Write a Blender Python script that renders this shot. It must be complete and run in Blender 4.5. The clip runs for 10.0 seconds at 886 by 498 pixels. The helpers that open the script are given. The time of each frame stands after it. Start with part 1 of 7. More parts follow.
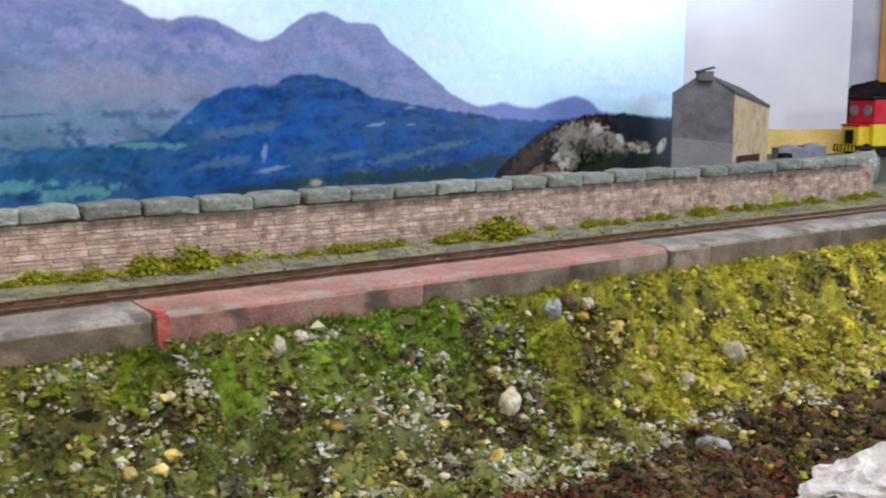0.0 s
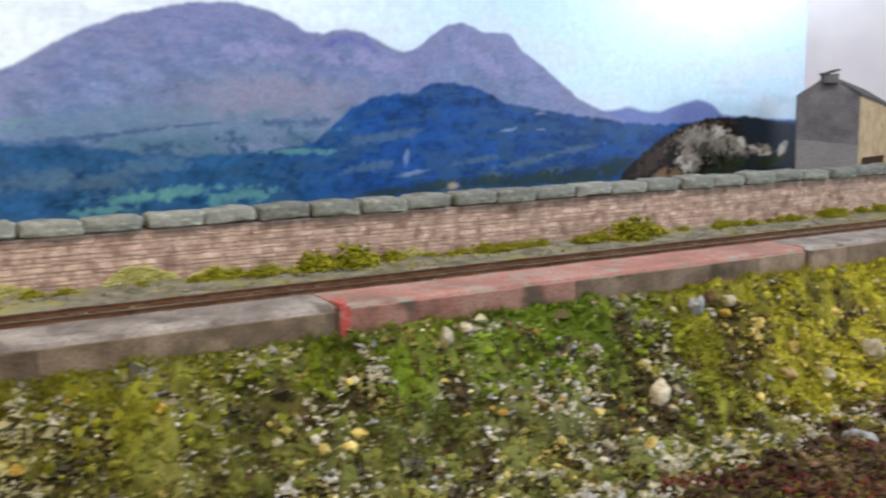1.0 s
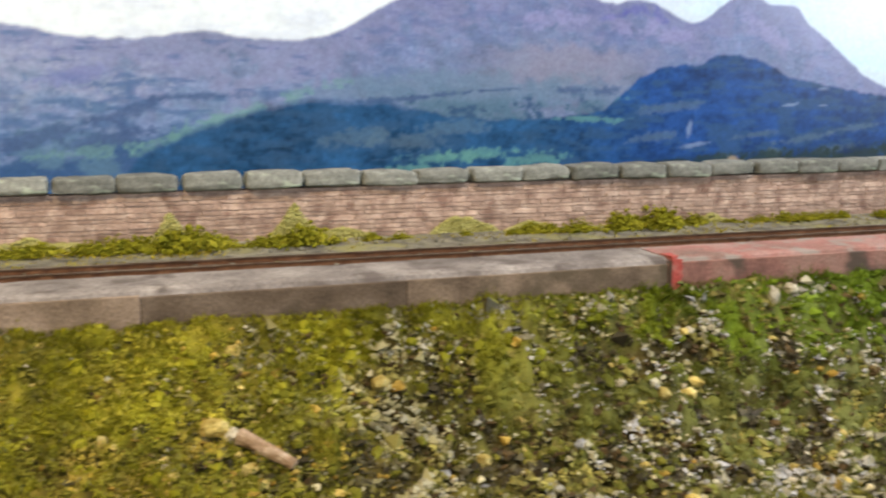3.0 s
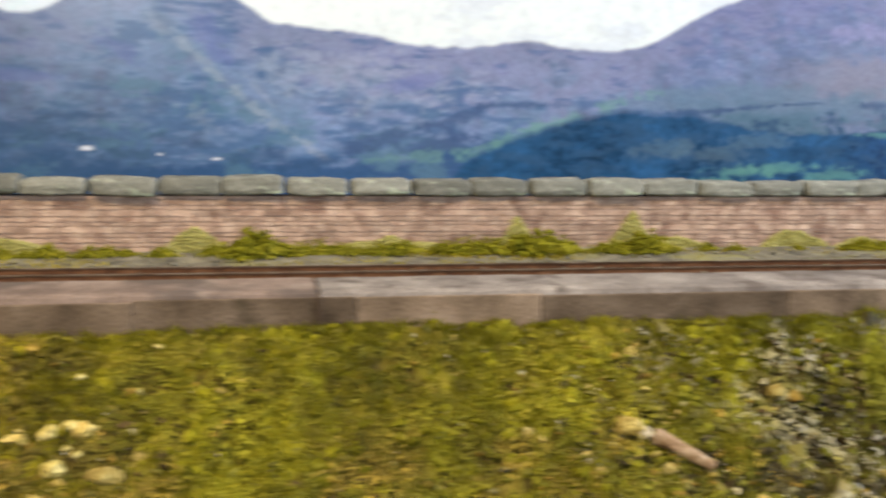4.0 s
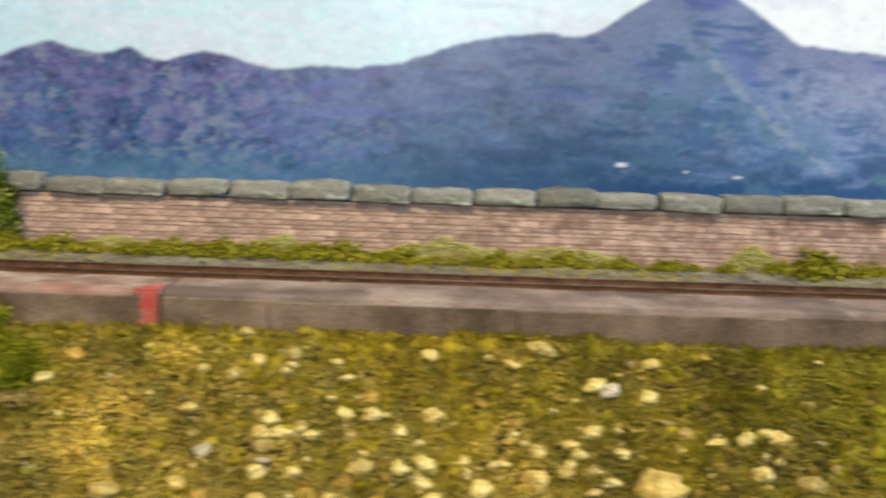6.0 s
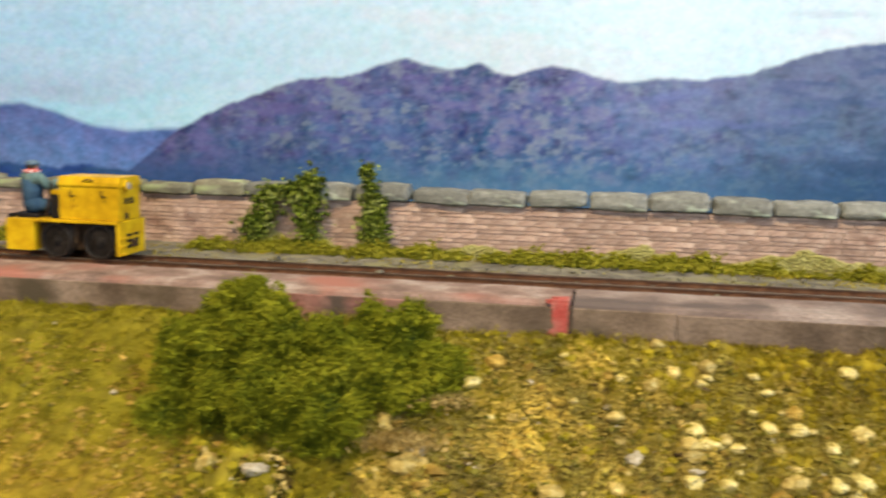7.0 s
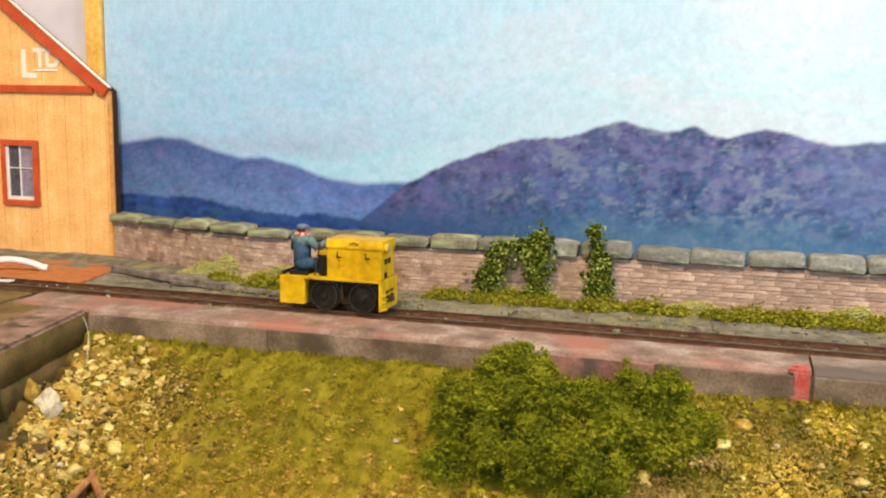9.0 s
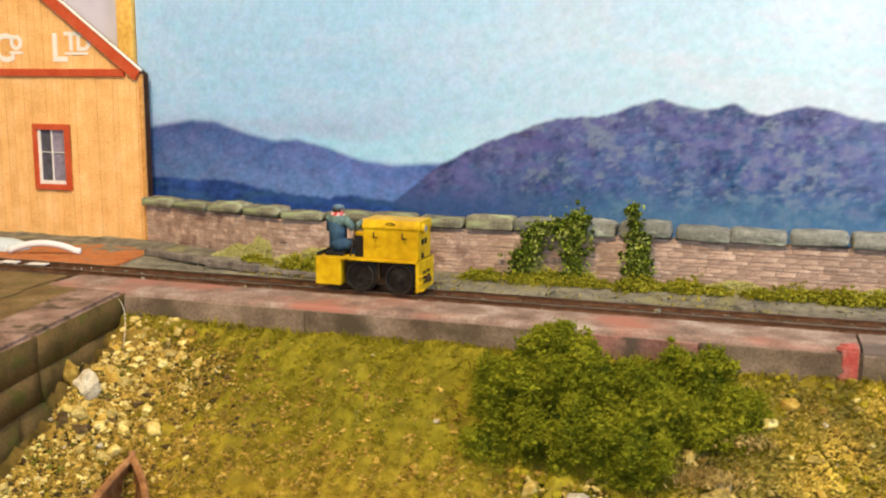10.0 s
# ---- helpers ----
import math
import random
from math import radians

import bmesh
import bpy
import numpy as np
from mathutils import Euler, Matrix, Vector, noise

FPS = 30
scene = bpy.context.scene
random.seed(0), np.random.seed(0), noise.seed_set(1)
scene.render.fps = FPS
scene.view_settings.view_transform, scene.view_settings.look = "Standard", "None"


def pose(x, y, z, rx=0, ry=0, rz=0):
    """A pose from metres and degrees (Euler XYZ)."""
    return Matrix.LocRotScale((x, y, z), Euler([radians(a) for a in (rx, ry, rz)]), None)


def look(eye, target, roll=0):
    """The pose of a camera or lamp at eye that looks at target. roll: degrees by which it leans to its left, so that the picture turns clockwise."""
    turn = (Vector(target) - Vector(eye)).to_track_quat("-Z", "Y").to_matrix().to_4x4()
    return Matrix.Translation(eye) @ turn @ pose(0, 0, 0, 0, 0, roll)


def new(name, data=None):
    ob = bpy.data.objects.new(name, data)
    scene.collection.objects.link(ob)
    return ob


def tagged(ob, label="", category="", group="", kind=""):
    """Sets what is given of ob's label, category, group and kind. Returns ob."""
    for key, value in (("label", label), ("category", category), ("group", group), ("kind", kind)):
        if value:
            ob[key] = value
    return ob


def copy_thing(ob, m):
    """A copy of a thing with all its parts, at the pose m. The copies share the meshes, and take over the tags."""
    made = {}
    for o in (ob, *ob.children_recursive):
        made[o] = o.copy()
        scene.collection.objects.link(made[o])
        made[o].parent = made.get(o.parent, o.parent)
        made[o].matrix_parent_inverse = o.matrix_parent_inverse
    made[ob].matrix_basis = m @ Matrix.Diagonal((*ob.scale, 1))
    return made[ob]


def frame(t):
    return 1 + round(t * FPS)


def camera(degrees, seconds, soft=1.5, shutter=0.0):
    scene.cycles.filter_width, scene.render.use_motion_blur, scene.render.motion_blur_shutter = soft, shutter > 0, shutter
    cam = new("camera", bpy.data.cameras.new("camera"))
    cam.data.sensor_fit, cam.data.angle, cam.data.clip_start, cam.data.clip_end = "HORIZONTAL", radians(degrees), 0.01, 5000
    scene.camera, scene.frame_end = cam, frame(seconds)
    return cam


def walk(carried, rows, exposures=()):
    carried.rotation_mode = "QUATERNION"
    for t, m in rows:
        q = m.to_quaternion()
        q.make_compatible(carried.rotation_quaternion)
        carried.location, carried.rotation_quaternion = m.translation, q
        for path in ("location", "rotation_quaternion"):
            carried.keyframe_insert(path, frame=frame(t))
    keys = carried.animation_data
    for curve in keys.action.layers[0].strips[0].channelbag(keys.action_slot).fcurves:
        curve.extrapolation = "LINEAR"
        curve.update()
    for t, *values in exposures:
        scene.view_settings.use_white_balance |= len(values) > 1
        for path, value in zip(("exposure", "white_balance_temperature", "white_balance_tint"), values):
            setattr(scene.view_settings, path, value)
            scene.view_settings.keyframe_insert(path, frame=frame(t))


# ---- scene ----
# The place is a model railway on a baseboard: lengths below are millimetres unless said otherwise.
cam = camera(48.07, 10.0, 2.1, 0.5)
PATH = [
    (0, (0.0838, -0.0355, 0.1624), (0.3656, 0.3703, 0.0858), -0.13),
    (0.5, (0.0698, -0.0399, 0.1653), (0.3370, 0.3761, 0.0901), -0.47),
    (1, (0.0412, -0.0431, 0.1640), (0.2855, 0.3868, 0.0900), -0.83),
    (1.5, (0.0115, -0.0487, 0.1592), (0.2273, 0.3963, 0.0857), -0.72),
    (2, (-0.0091, -0.0438, 0.1546), (0.1918, 0.4075, 0.0775), -0.02),
    (2.2, (-0.0104, -0.0425, 0.1535), (0.1837, 0.4120, 0.0780), 0.02),
    (3.3, (-0.0484, -0.0262, 0.1474), (0.1027, 0.4444, 0.0723), 0.52),
    (3.5, (-0.0684, -0.0213, 0.1471), (0.0764, 0.4519, 0.0756), 1.05),
    (4, (-0.1261, -0.0145, 0.1434), (-0.0302, 0.4714, 0.0746), 1.06),
    (4.5, (-0.1684, -0.0138, 0.1470), (-0.1074, 0.4778, 0.0787), 1.06),
    (5, (-0.2077, -0.0174, 0.1422), (-0.1703, 0.4768, 0.0761), 1.40),
    (5.5, (-0.2462, -0.0187, 0.1378), (-0.2294, 0.4773, 0.0774), 1.60),
    (5.7, (-0.2626, -0.0161, 0.1446), (-0.2509, 0.4794, 0.0784), 1.67),
    (6.8, (-0.3699, -0.0304, 0.1469), (-0.4443, 0.4592, 0.0777), 1.41),
    (7, (-0.3827, -0.0358, 0.1510), (-0.4701, 0.4514, 0.0803), 1.18),
    (7.3, (-0.3958, -0.0426, 0.1513), (-0.5034, 0.4405, 0.0801), 1.41),
    (7.5, (-0.4134, -0.0469, 0.1551), (-0.5250, 0.4350, 0.0819), 0.97),
    (8, (-0.4337, -0.0600, 0.1606), (-0.5663, 0.4165, 0.0874), 0.69),
    (8.5, (-0.4470, -0.0683, 0.1654), (-0.5992, 0.4020, 0.0906), 0.45),
    (9, (-0.4347, -0.0882, 0.1910), (-0.5754, 0.3854, 0.1136), 0.81),
    (9.5, (-0.4360, -0.0935, 0.1907), (-0.5821, 0.3783, 0.1125), 0.62),
    (10, (-0.4443, -0.0866, 0.1855), (-0.5942, 0.3831, 0.1026), 0.35),
]
walk(cam, [(t, look(eye, target, roll)) for t, eye, target, roll in PATH],
     [(0.0, -0.08, 5950, 10), (1.0, -0.10, 6300, 11), (2.0, -0.08, 6700, 12), (3.5, 0.04, 6650, 11), (4.5, -0.06, 6550, 11), (5.5, -0.12, 6250, 10), (7.0, 0.12, 6250, 12), (8.0, 0.14, 6500, 12), (9.0, 0.18, 6400, 13), (10.0, 0.13, 6400, 13)])

MM = 0.001

# ---------------------------------------------------------------- light
world = bpy.data.worlds.new("room_air")
world.use_nodes = True
world.node_tree.nodes["Background"].inputs["Color"].default_value = (0.75, 0.85, 1.0, 1)
world.node_tree.nodes["Background"].inputs["Strength"].default_value = 0.03
scene.world = world
scene.view_settings.exposure = 0.0


def area_lamp(name, at, target, size, watts, color):
    data = bpy.data.lights.new(name, "AREA")
    data.shape, data.size, data.size_y = "RECTANGLE", size[0], size[1]
    data.energy, data.color = watts, color
    ob = new(name, data)
    ob.matrix_world = look(at, target)
    return ob


area_lamp("lamp_over_quay", (0.54, -0.10, 1.12), (0.50, 0.40, 0.05), (0.8, 0.10), 14.0, (0.97, 0.97, 1.0))
area_lamp("lamp_over_shed", (-0.62, -0.22, 0.95), (-0.68, 0.40, 0.08), (0.45, 0.10), 13.0, (1.0, 0.75, 0.42))
area_lamp("lamp_over_siding", (1.15, 0.22, 0.80), (0.85, 0.50, 0.08), (0.4, 0.10), 1.8, (1.0, 0.84, 0.58))
area_lamp("window_light_back", (0.0, -2.93, 0.82), (-0.2, 0.4, 0.15), (0.6, 0.4), 24.0, (0.80, 0.90, 1.0))
area_lamp("window_light_side", (3.43, -1.15, 0.68), (0.5, 0.5, 0.15), (0.5, 0.4), 40.0, (0.80, 0.90, 1.0))


# ---------------------------------------------------------------- materials
def rgb(c):
    return (c[0], c[1], c[2], 1.0)


def mat(name, stops, size=8.0, rough=0.8, bump=0.3, fine=1.2, metal=0.0, fleck=None, fleck_size=3.0, fleck_cut=0.62, gloss_var=0.1, vary=0.0, spec=0.10, stretch=1.0):
    """A procedural surface: stops are colours along a noise of the given size in mm; fine is the grain in mm; fleck a second colour in patches."""
    m = bpy.data.materials.new(name)
    m.use_nodes = True
    nt = m.node_tree
    N, L = nt.nodes, nt.links
    bsdf = N["Principled BSDF"]
    tc = N.new("ShaderNodeTexCoord")
    big = N.new("ShaderNodeTexNoise")
    big.inputs["Scale"].default_value = 1000.0 / size
    big.inputs["Detail"].default_value = 5.0
    L.new(tc.outputs["Object"], big.inputs["Vector"])
    ramp = N.new("ShaderNodeValToRGB")
    n = len(stops)
    while len(ramp.color_ramp.elements) < n:
        ramp.color_ramp.elements.new(0.5)
    for i, c in enumerate(stops):
        ramp.color_ramp.elements[i].position = 0.3 + 0.4 * (i / max(1, n - 1))
        ramp.color_ramp.elements[i].color = rgb(c)
    L.new(big.outputs["Fac"], ramp.inputs["Fac"])
    grain = N.new("ShaderNodeTexNoise")
    grain.inputs["Scale"].default_value = 1000.0 / fine
    grain.inputs["Detail"].default_value = 3.0
    L.new(tc.outputs["Object"], grain.inputs["Vector"])
    mixg = N.new("ShaderNodeMix")
    mixg.data_type, mixg.blend_type = "RGBA", "OVERLAY"
    mixg.inputs["Factor"].default_value = 0.55
    L.new(ramp.outputs["Color"], mixg.inputs["A"])
    L.new(grain.outputs["Fac"], mixg.inputs["B"])
    color = mixg.outputs["Result"]
    if fleck:
        fl = N.new("ShaderNodeTexNoise")
        fl.inputs["Scale"].default_value = 1000.0 / fleck_size
        fl.inputs["Detail"].default_value = 4.0
        off = N.new("ShaderNodeMapping")
        off.inputs["Location"].default_value = (0.37, 1.1, 0.6)
        off.inputs["Scale"].default_value = (1.0 / stretch, 1.0, 1.0)
        L.new(tc.outputs["Object"], off.inputs["Vector"])
        L.new(off.outputs["Vector"], fl.inputs["Vector"])
        cut = N.new("ShaderNodeMapRange")
        cut.inputs["From Min"].default_value = fleck_cut - 0.06
        cut.inputs["From Max"].default_value = fleck_cut + 0.06
        L.new(fl.outputs["Fac"], cut.inputs["Value"])
        mf = N.new("ShaderNodeMix")
        mf.data_type = "RGBA"
        L.new(cut.outputs["Result"], mf.inputs["Factor"])
        L.new(color, mf.inputs["A"])
        mf.inputs["B"].default_value = rgb(fleck)
        color = mf.outputs["Result"]
    if vary:
        info = N.new("ShaderNodeObjectInfo")
        geo = N.new("ShaderNodeNewGeometry")
        add = N.new("ShaderNodeMath")
        add.operation = "ADD"
        L.new(info.outputs["Random"], add.inputs[0])
        L.new(geo.outputs["Random Per Island"], add.inputs[1])
        frac = N.new("ShaderNodeMath")
        frac.operation = "FRACT"
        L.new(add.outputs[0], frac.inputs[0])
        mr = N.new("ShaderNodeMapRange")
        mr.inputs["To Min"].default_value = 1.0 - vary
        mr.inputs["To Max"].default_value = 1.0 + vary
        L.new(frac.outputs[0], mr.inputs["Value"])
        hsv = N.new("ShaderNodeHueSaturation")
        L.new(mr.outputs["Result"], hsv.inputs["Value"])
        L.new(color, hsv.inputs["Color"])
        color = hsv.outputs["Color"]
    L.new(color, bsdf.inputs["Base Color"])
    rr = N.new("ShaderNodeMapRange")
    rr.inputs["To Min"].default_value = max(0.05, rough - gloss_var)
    rr.inputs["To Max"].default_value = min(1.0, rough + gloss_var)
    L.new(big.outputs["Fac"], rr.inputs["Value"])
    L.new(rr.outputs["Result"], bsdf.inputs["Roughness"])
    bsdf.inputs["Metallic"].default_value = metal
    bsdf.inputs["Specular IOR Level"].default_value = spec
    if bump:
        bp = N.new("ShaderNodeBump")
        bp.inputs["Strength"].default_value = bump
        bp.inputs["Distance"].default_value = 0.0006
        L.new(grain.outputs["Fac"], bp.inputs["Height"])
        L.new(bp.outputs["Normal"], bsdf.inputs["Normal"])
    return m


M = {}
M["concrete"] = mat("weathered_concrete", [(0.13, 0.115, 0.105), (0.24, 0.215, 0.20), (0.35, 0.32, 0.295)], 24, 0.85, 0.5, 1.5, fleck=(0.14, 0.12, 0.11), fleck_size=14, fleck_cut=0.6)
M["concrete_red"] = mat("red_stained_concrete", [(0.23, 0.15, 0.125), (0.36, 0.175, 0.15), (0.39, 0.31, 0.275)], 30, 0.8, 0.5, 1.5, fleck=(0.30, 0.26, 0.23), fleck_size=12, fleck_cut=0.6)
M["concrete_pink"] = mat("pinkish_concrete", [(0.15, 0.115, 0.10), (0.24, 0.185, 0.16), (0.33, 0.28, 0.25)], 26, 0.85, 0.6, 1.5, fleck=(0.13, 0.105, 0.095), fleck_size=34, fleck_cut=0.55)
M["concrete_patchy"] = mat("pinkish_concrete_with_red_stains", [(0.15, 0.105, 0.088), (0.255, 0.18, 0.15), (0.40, 0.335, 0.295)], 15, 0.85, 0.5, 1.5, fleck=(0.34, 0.155, 0.12), fleck_size=60, fleck_cut=0.58)
M["quay_face"] = mat("damp_quay_face", [(0.095, 0.070, 0.050), (0.185, 0.138, 0.10), (0.28, 0.215, 0.165)], 22, 0.75, 0.6, 1.3, fleck=(0.085, 0.068, 0.045), fleck_size=26, fleck_cut=0.60, vary=0.32)
M["quay_face_red"] = mat("red_stained_quay_face", [(0.16, 0.085, 0.07), (0.28, 0.14, 0.115), (0.33, 0.21, 0.17)], 20, 0.75, 0.6, 1.3, fleck=(0.10, 0.075, 0.06), fleck_size=24, fleck_cut=0.6)
M["red_paint"] = mat("faded_red_paint", [(0.40, 0.065, 0.055), (0.44, 0.11, 0.09), (0.38, 0.19, 0.16)], 5, 0.7, 0.4, 1.0)
M["ash"] = mat("ash_ballast", [(0.095, 0.09, 0.075), (0.18, 0.17, 0.135), (0.28, 0.265, 0.20)], 9, 0.95, 1.0, 1.1, fleck=(0.26, 0.25, 0.12), fleck_size=26, fleck_cut=0.58)
M["track_dirt"] = mat("rusty_track_dirt", [(0.055, 0.035, 0.025), (0.11, 0.065, 0.045), (0.17, 0.12, 0.085)], 7, 0.9, 1.0, 1.0)
M["rail_rust"] = mat("rusty_rail", [(0.07, 0.034, 0.020), (0.13, 0.062, 0.032), (0.19, 0.10, 0.055)], 5, 0.6, 0.3, 0.8, metal=0.2)
M["rail_top"] = mat("worn_rail_head", [(0.12, 0.075, 0.045), (0.28, 0.21, 0.15)], 12, 0.35, 0.1, 0.8, metal=0.8)
M["sleeper"] = mat("stained_sleeper", [(0.06, 0.04, 0.03), (0.11, 0.08, 0.06)], 5, 0.9, 0.6, 0.8)
M["soil"] = mat("foreshore_soil", [(0.045, 0.036, 0.012), (0.085, 0.070, 0.020), (0.13, 0.11, 0.035)], 9, 0.95, 1.0, 1.2, fleck=(0.07, 0.08, 0.014), fleck_size=12, fleck_cut=0.52)
M["wall_stone"] = mat("printed_stone_wall", [(0.32, 0.22, 0.175), (0.46, 0.33, 0.265), (0.59, 0.46, 0.38)], 7, 0.7, 0.4, 1.0, fleck=(0.26, 0.165, 0.13), fleck_size=9, fleck_cut=0.60, vary=0.20)
M["wall_joint"] = mat("wall_mortar", [(0.30, 0.22, 0.185), (0.44, 0.34, 0.285)], 4, 0.9, 0.4, 0.8)
M["coping"] = mat("grey_coping_stone", [(0.12, 0.125, 0.115), (0.195, 0.205, 0.185), (0.28, 0.29, 0.26)], 9, 0.6, 0.6, 1.4, fleck=(0.50, 0.58, 0.46), fleck_size=5, fleck_cut=0.62, vary=0.24, stretch=3.5)
M["coping_mossy"] = mat("mossy_coping_stone", [(0.10, 0.095, 0.075), (0.17, 0.165, 0.12), (0.26, 0.27, 0.19)], 9, 0.8, 0.6, 1.4, fleck=(0.30, 0.36, 0.20), fleck_size=6, fleck_cut=0.60, vary=0.2, stretch=3.0)
M["plaster"] = mat("room_plaster", [(0.55, 0.53, 0.49), (0.62, 0.60, 0.56)], 300, 0.9, 0.05, 8)
M["room_floor"] = mat("room_carpet", [(0.10, 0.10, 0.11), (0.15, 0.15, 0.16)], 60, 0.95, 0.3, 4)
M["board"] = mat("painted_board", [(0.06, 0.07, 0.06), (0.09, 0.10, 0.09)], 40, 0.6, 0.1, 3)


# ---------------------------------------------------------------- building helpers
def thing(name, at=(0, 0, 0), turn=0.0, label="", category="", group="", kind=""):
    ob = new(name)
    ob.empty_display_size = 0.02
    ob.matrix_basis = pose(at[0] * MM, at[1] * MM, at[2] * MM, 0, 0, turn)
    return tagged(ob, label, category, group, kind)


def mesh_of(name, bm, material, smooth=False):
    bmesh.ops.recalc_face_normals(bm, faces=bm.faces[:])
    me = bpy.data.meshes.new(name)
    bm.to_mesh(me)
    bm.free()
    me.transform(Matrix.Scale(MM, 4))
    if material:
        me.materials.append(material)
    if smooth:
        me.polygons.foreach_set("use_smooth", [True] * len(me.polygons))
    return me


def part(name, bm, material, parent=None, label="", smooth=False):
    ob = new(name, mesh_of(name, bm, material, smooth))
    ob.parent = parent
    return tagged(ob, label)


def solo(name, bm, material, at=(0, 0, 0), turn=0.0, label="", category="", group="", kind="", smooth=False):
    ob = new(name, mesh_of(name, bm, material, smooth))
    ob.matrix_basis = pose(at[0] * MM, at[1] * MM, at[2] * MM, 0, 0, turn)
    return tagged(ob, label, category, group, kind)


def raw(name, verts, faces, material, parent=None, label="", smooth=False):
    """A mesh from computed arrays, in mm."""
    me = bpy.data.meshes.new(name)
    me.from_pydata([(x * MM, y * MM, z * MM) for x, y, z in verts], [], faces)
    if material:
        me.materials.append(material)
    if smooth:
        me.polygons.foreach_set("use_smooth", [True] * len(me.polygons))
    ob = new(name, me)
    ob.parent = parent
    return tagged(ob, label)


def box(bm, x0, x1, y0, y1, z0, z1, bevel=0.0, m=None):
    r = bmesh.ops.create_cube(bm, size=1.0)
    vs = r["verts"]
    bmesh.ops.scale(bm, vec=(x1 - x0, y1 - y0, z1 - z0), verts=vs)
    bmesh.ops.translate(bm, vec=((x0 + x1) / 2, (y0 + y1) / 2, (z0 + z1) / 2), verts=vs)
    if m is not None:
        bmesh.ops.transform(bm, matrix=m, verts=vs)
    if bevel:
        es = {e for v in vs for e in v.link_edges}
        bmesh.ops.bevel(bm, geom=list(es), offset=bevel, segments=2, affect="EDGES", profile=0.6)
    return bm


def boxed(*a, **k):
    return box(bmesh.new(), *a, **k)


def cyl(bm, p0, p1, r0, r1=None, seg=16, caps=True):
    p0, p1 = Vector(p0), Vector(p1)
    d = p1 - p0
    m = Matrix.Translation((p0 + p1) / 2) @ d.to_track_quat("Z", "Y").to_matrix().to_4x4()
    bmesh.ops.create_cone(bm, cap_ends=caps, segments=seg, radius1=r0, radius2=r0 if r1 is None else r1, depth=d.length, matrix=m)
    return bm


def tube(bm, pts, r, seg=10):
    """One continuous tube of radius r through the points."""
    pts = [Vector(p) for p in pts]
    rings = []
    for i, p in enumerate(pts):
        d = (pts[min(i + 1, len(pts) - 1)] - pts[max(i - 1, 0)]).normalized()
        u = d.cross(Vector((0.13, 0.2, 1.0))).normalized()
        v = d.cross(u)
        rings.append([bm.verts.new(p + (u * math.cos(2 * math.pi * k / seg) + v * math.sin(2 * math.pi * k / seg)) * r) for k in range(seg)])
    for a, b in zip(rings, rings[1:]):
        for k in range(seg):
            bm.faces.new((a[k], a[(k + 1) % seg], b[(k + 1) % seg], b[k]))
    bm.faces.new(rings[0])
    bm.faces.new(rings[-1])
    return bm


def rng(n):
    return random.Random(n)


def rough_stone(bm, at, size, rnd, sub=1, jag=0.25):
    r = bmesh.ops.create_icosphere(bm, subdivisions=sub, radius=1.0)
    turn = Euler((rnd.uniform(0, 6), rnd.uniform(0, 6), rnd.uniform(0, 6))).to_matrix()
    for v in r["verts"]:
        p = turn @ (v.co * (1 + rnd.uniform(-jag, jag)))
        v.co = Vector((p.x * size[0], p.y * size[1], p.z * size[2])) + Vector(at)
    return bm


def lerp(x, xs, ys):
    return float(np.interp(x, xs, ys))


# ---------------------------------------------------------------- the room round the layout
def room():
    x0, x1, y0, y1, z0, z1 = -3000, 3500, -3000, 2500, -1000, 1500
    t = 120
    solo("floor", boxed(x0 - t, x1 + t, y0 - t, y1 + t, z0 - t, z0), M["room_floor"], label="dark carpet floor of the exhibition room", category="floor", kind="structure")
    solo("ceiling", boxed(x0 - t, x1 + t, y0 - t, y1 + t, z1, z1 + t), M["plaster"], label="pale plastered ceiling of the room", category="ceiling", kind="structure")
    solo("wall_north", boxed(x0 - t, x1 + t, y1, y1 + t, z0, z1), M["plaster"], label="pale plastered room wall", category="wall", kind="structure")
    solo("wall_west", boxed(x0 - t, x0, y0, y1, z0, z1), M["plaster"], label="pale plastered room wall", category="wall", kind="structure")
    bm = bmesh.new()
    box(bm, x0, -700, y0 - t, y0, z0, z1)
    box(bm, 700, x1, y0 - t, y0, z0, z1)
    box(bm, -700, 700, y0 - t, y0, z0, 50)
    box(bm, -700, 700, y0 - t, y0, 1050, z1)
    solo("wall_south", bm, M["plaster"], label="pale plastered room wall with a window", category="wall", kind="structure")
    bm = bmesh.new()
    box(bm, x1, x1 + t, y0, -1700, z0, z1)
    box(bm, x1, x1 + t, -600, y1, z0, z1)
    box(bm, x1, x1 + t, -1700, -600, z0, 50)
    box(bm, x1, x1 + t, -1700, -600, 1050, z1)
    solo("wall_east", bm, M["plaster"], label="pale plastered room wall with a window", category="wall", kind="structure")


room()


# ---------------------------------------------------------------- terrain
X0, X1 = -790.0, 1000.0
QUAY = 346.0      # front arris of the quay
TOP = 77.0        # level of the quay top


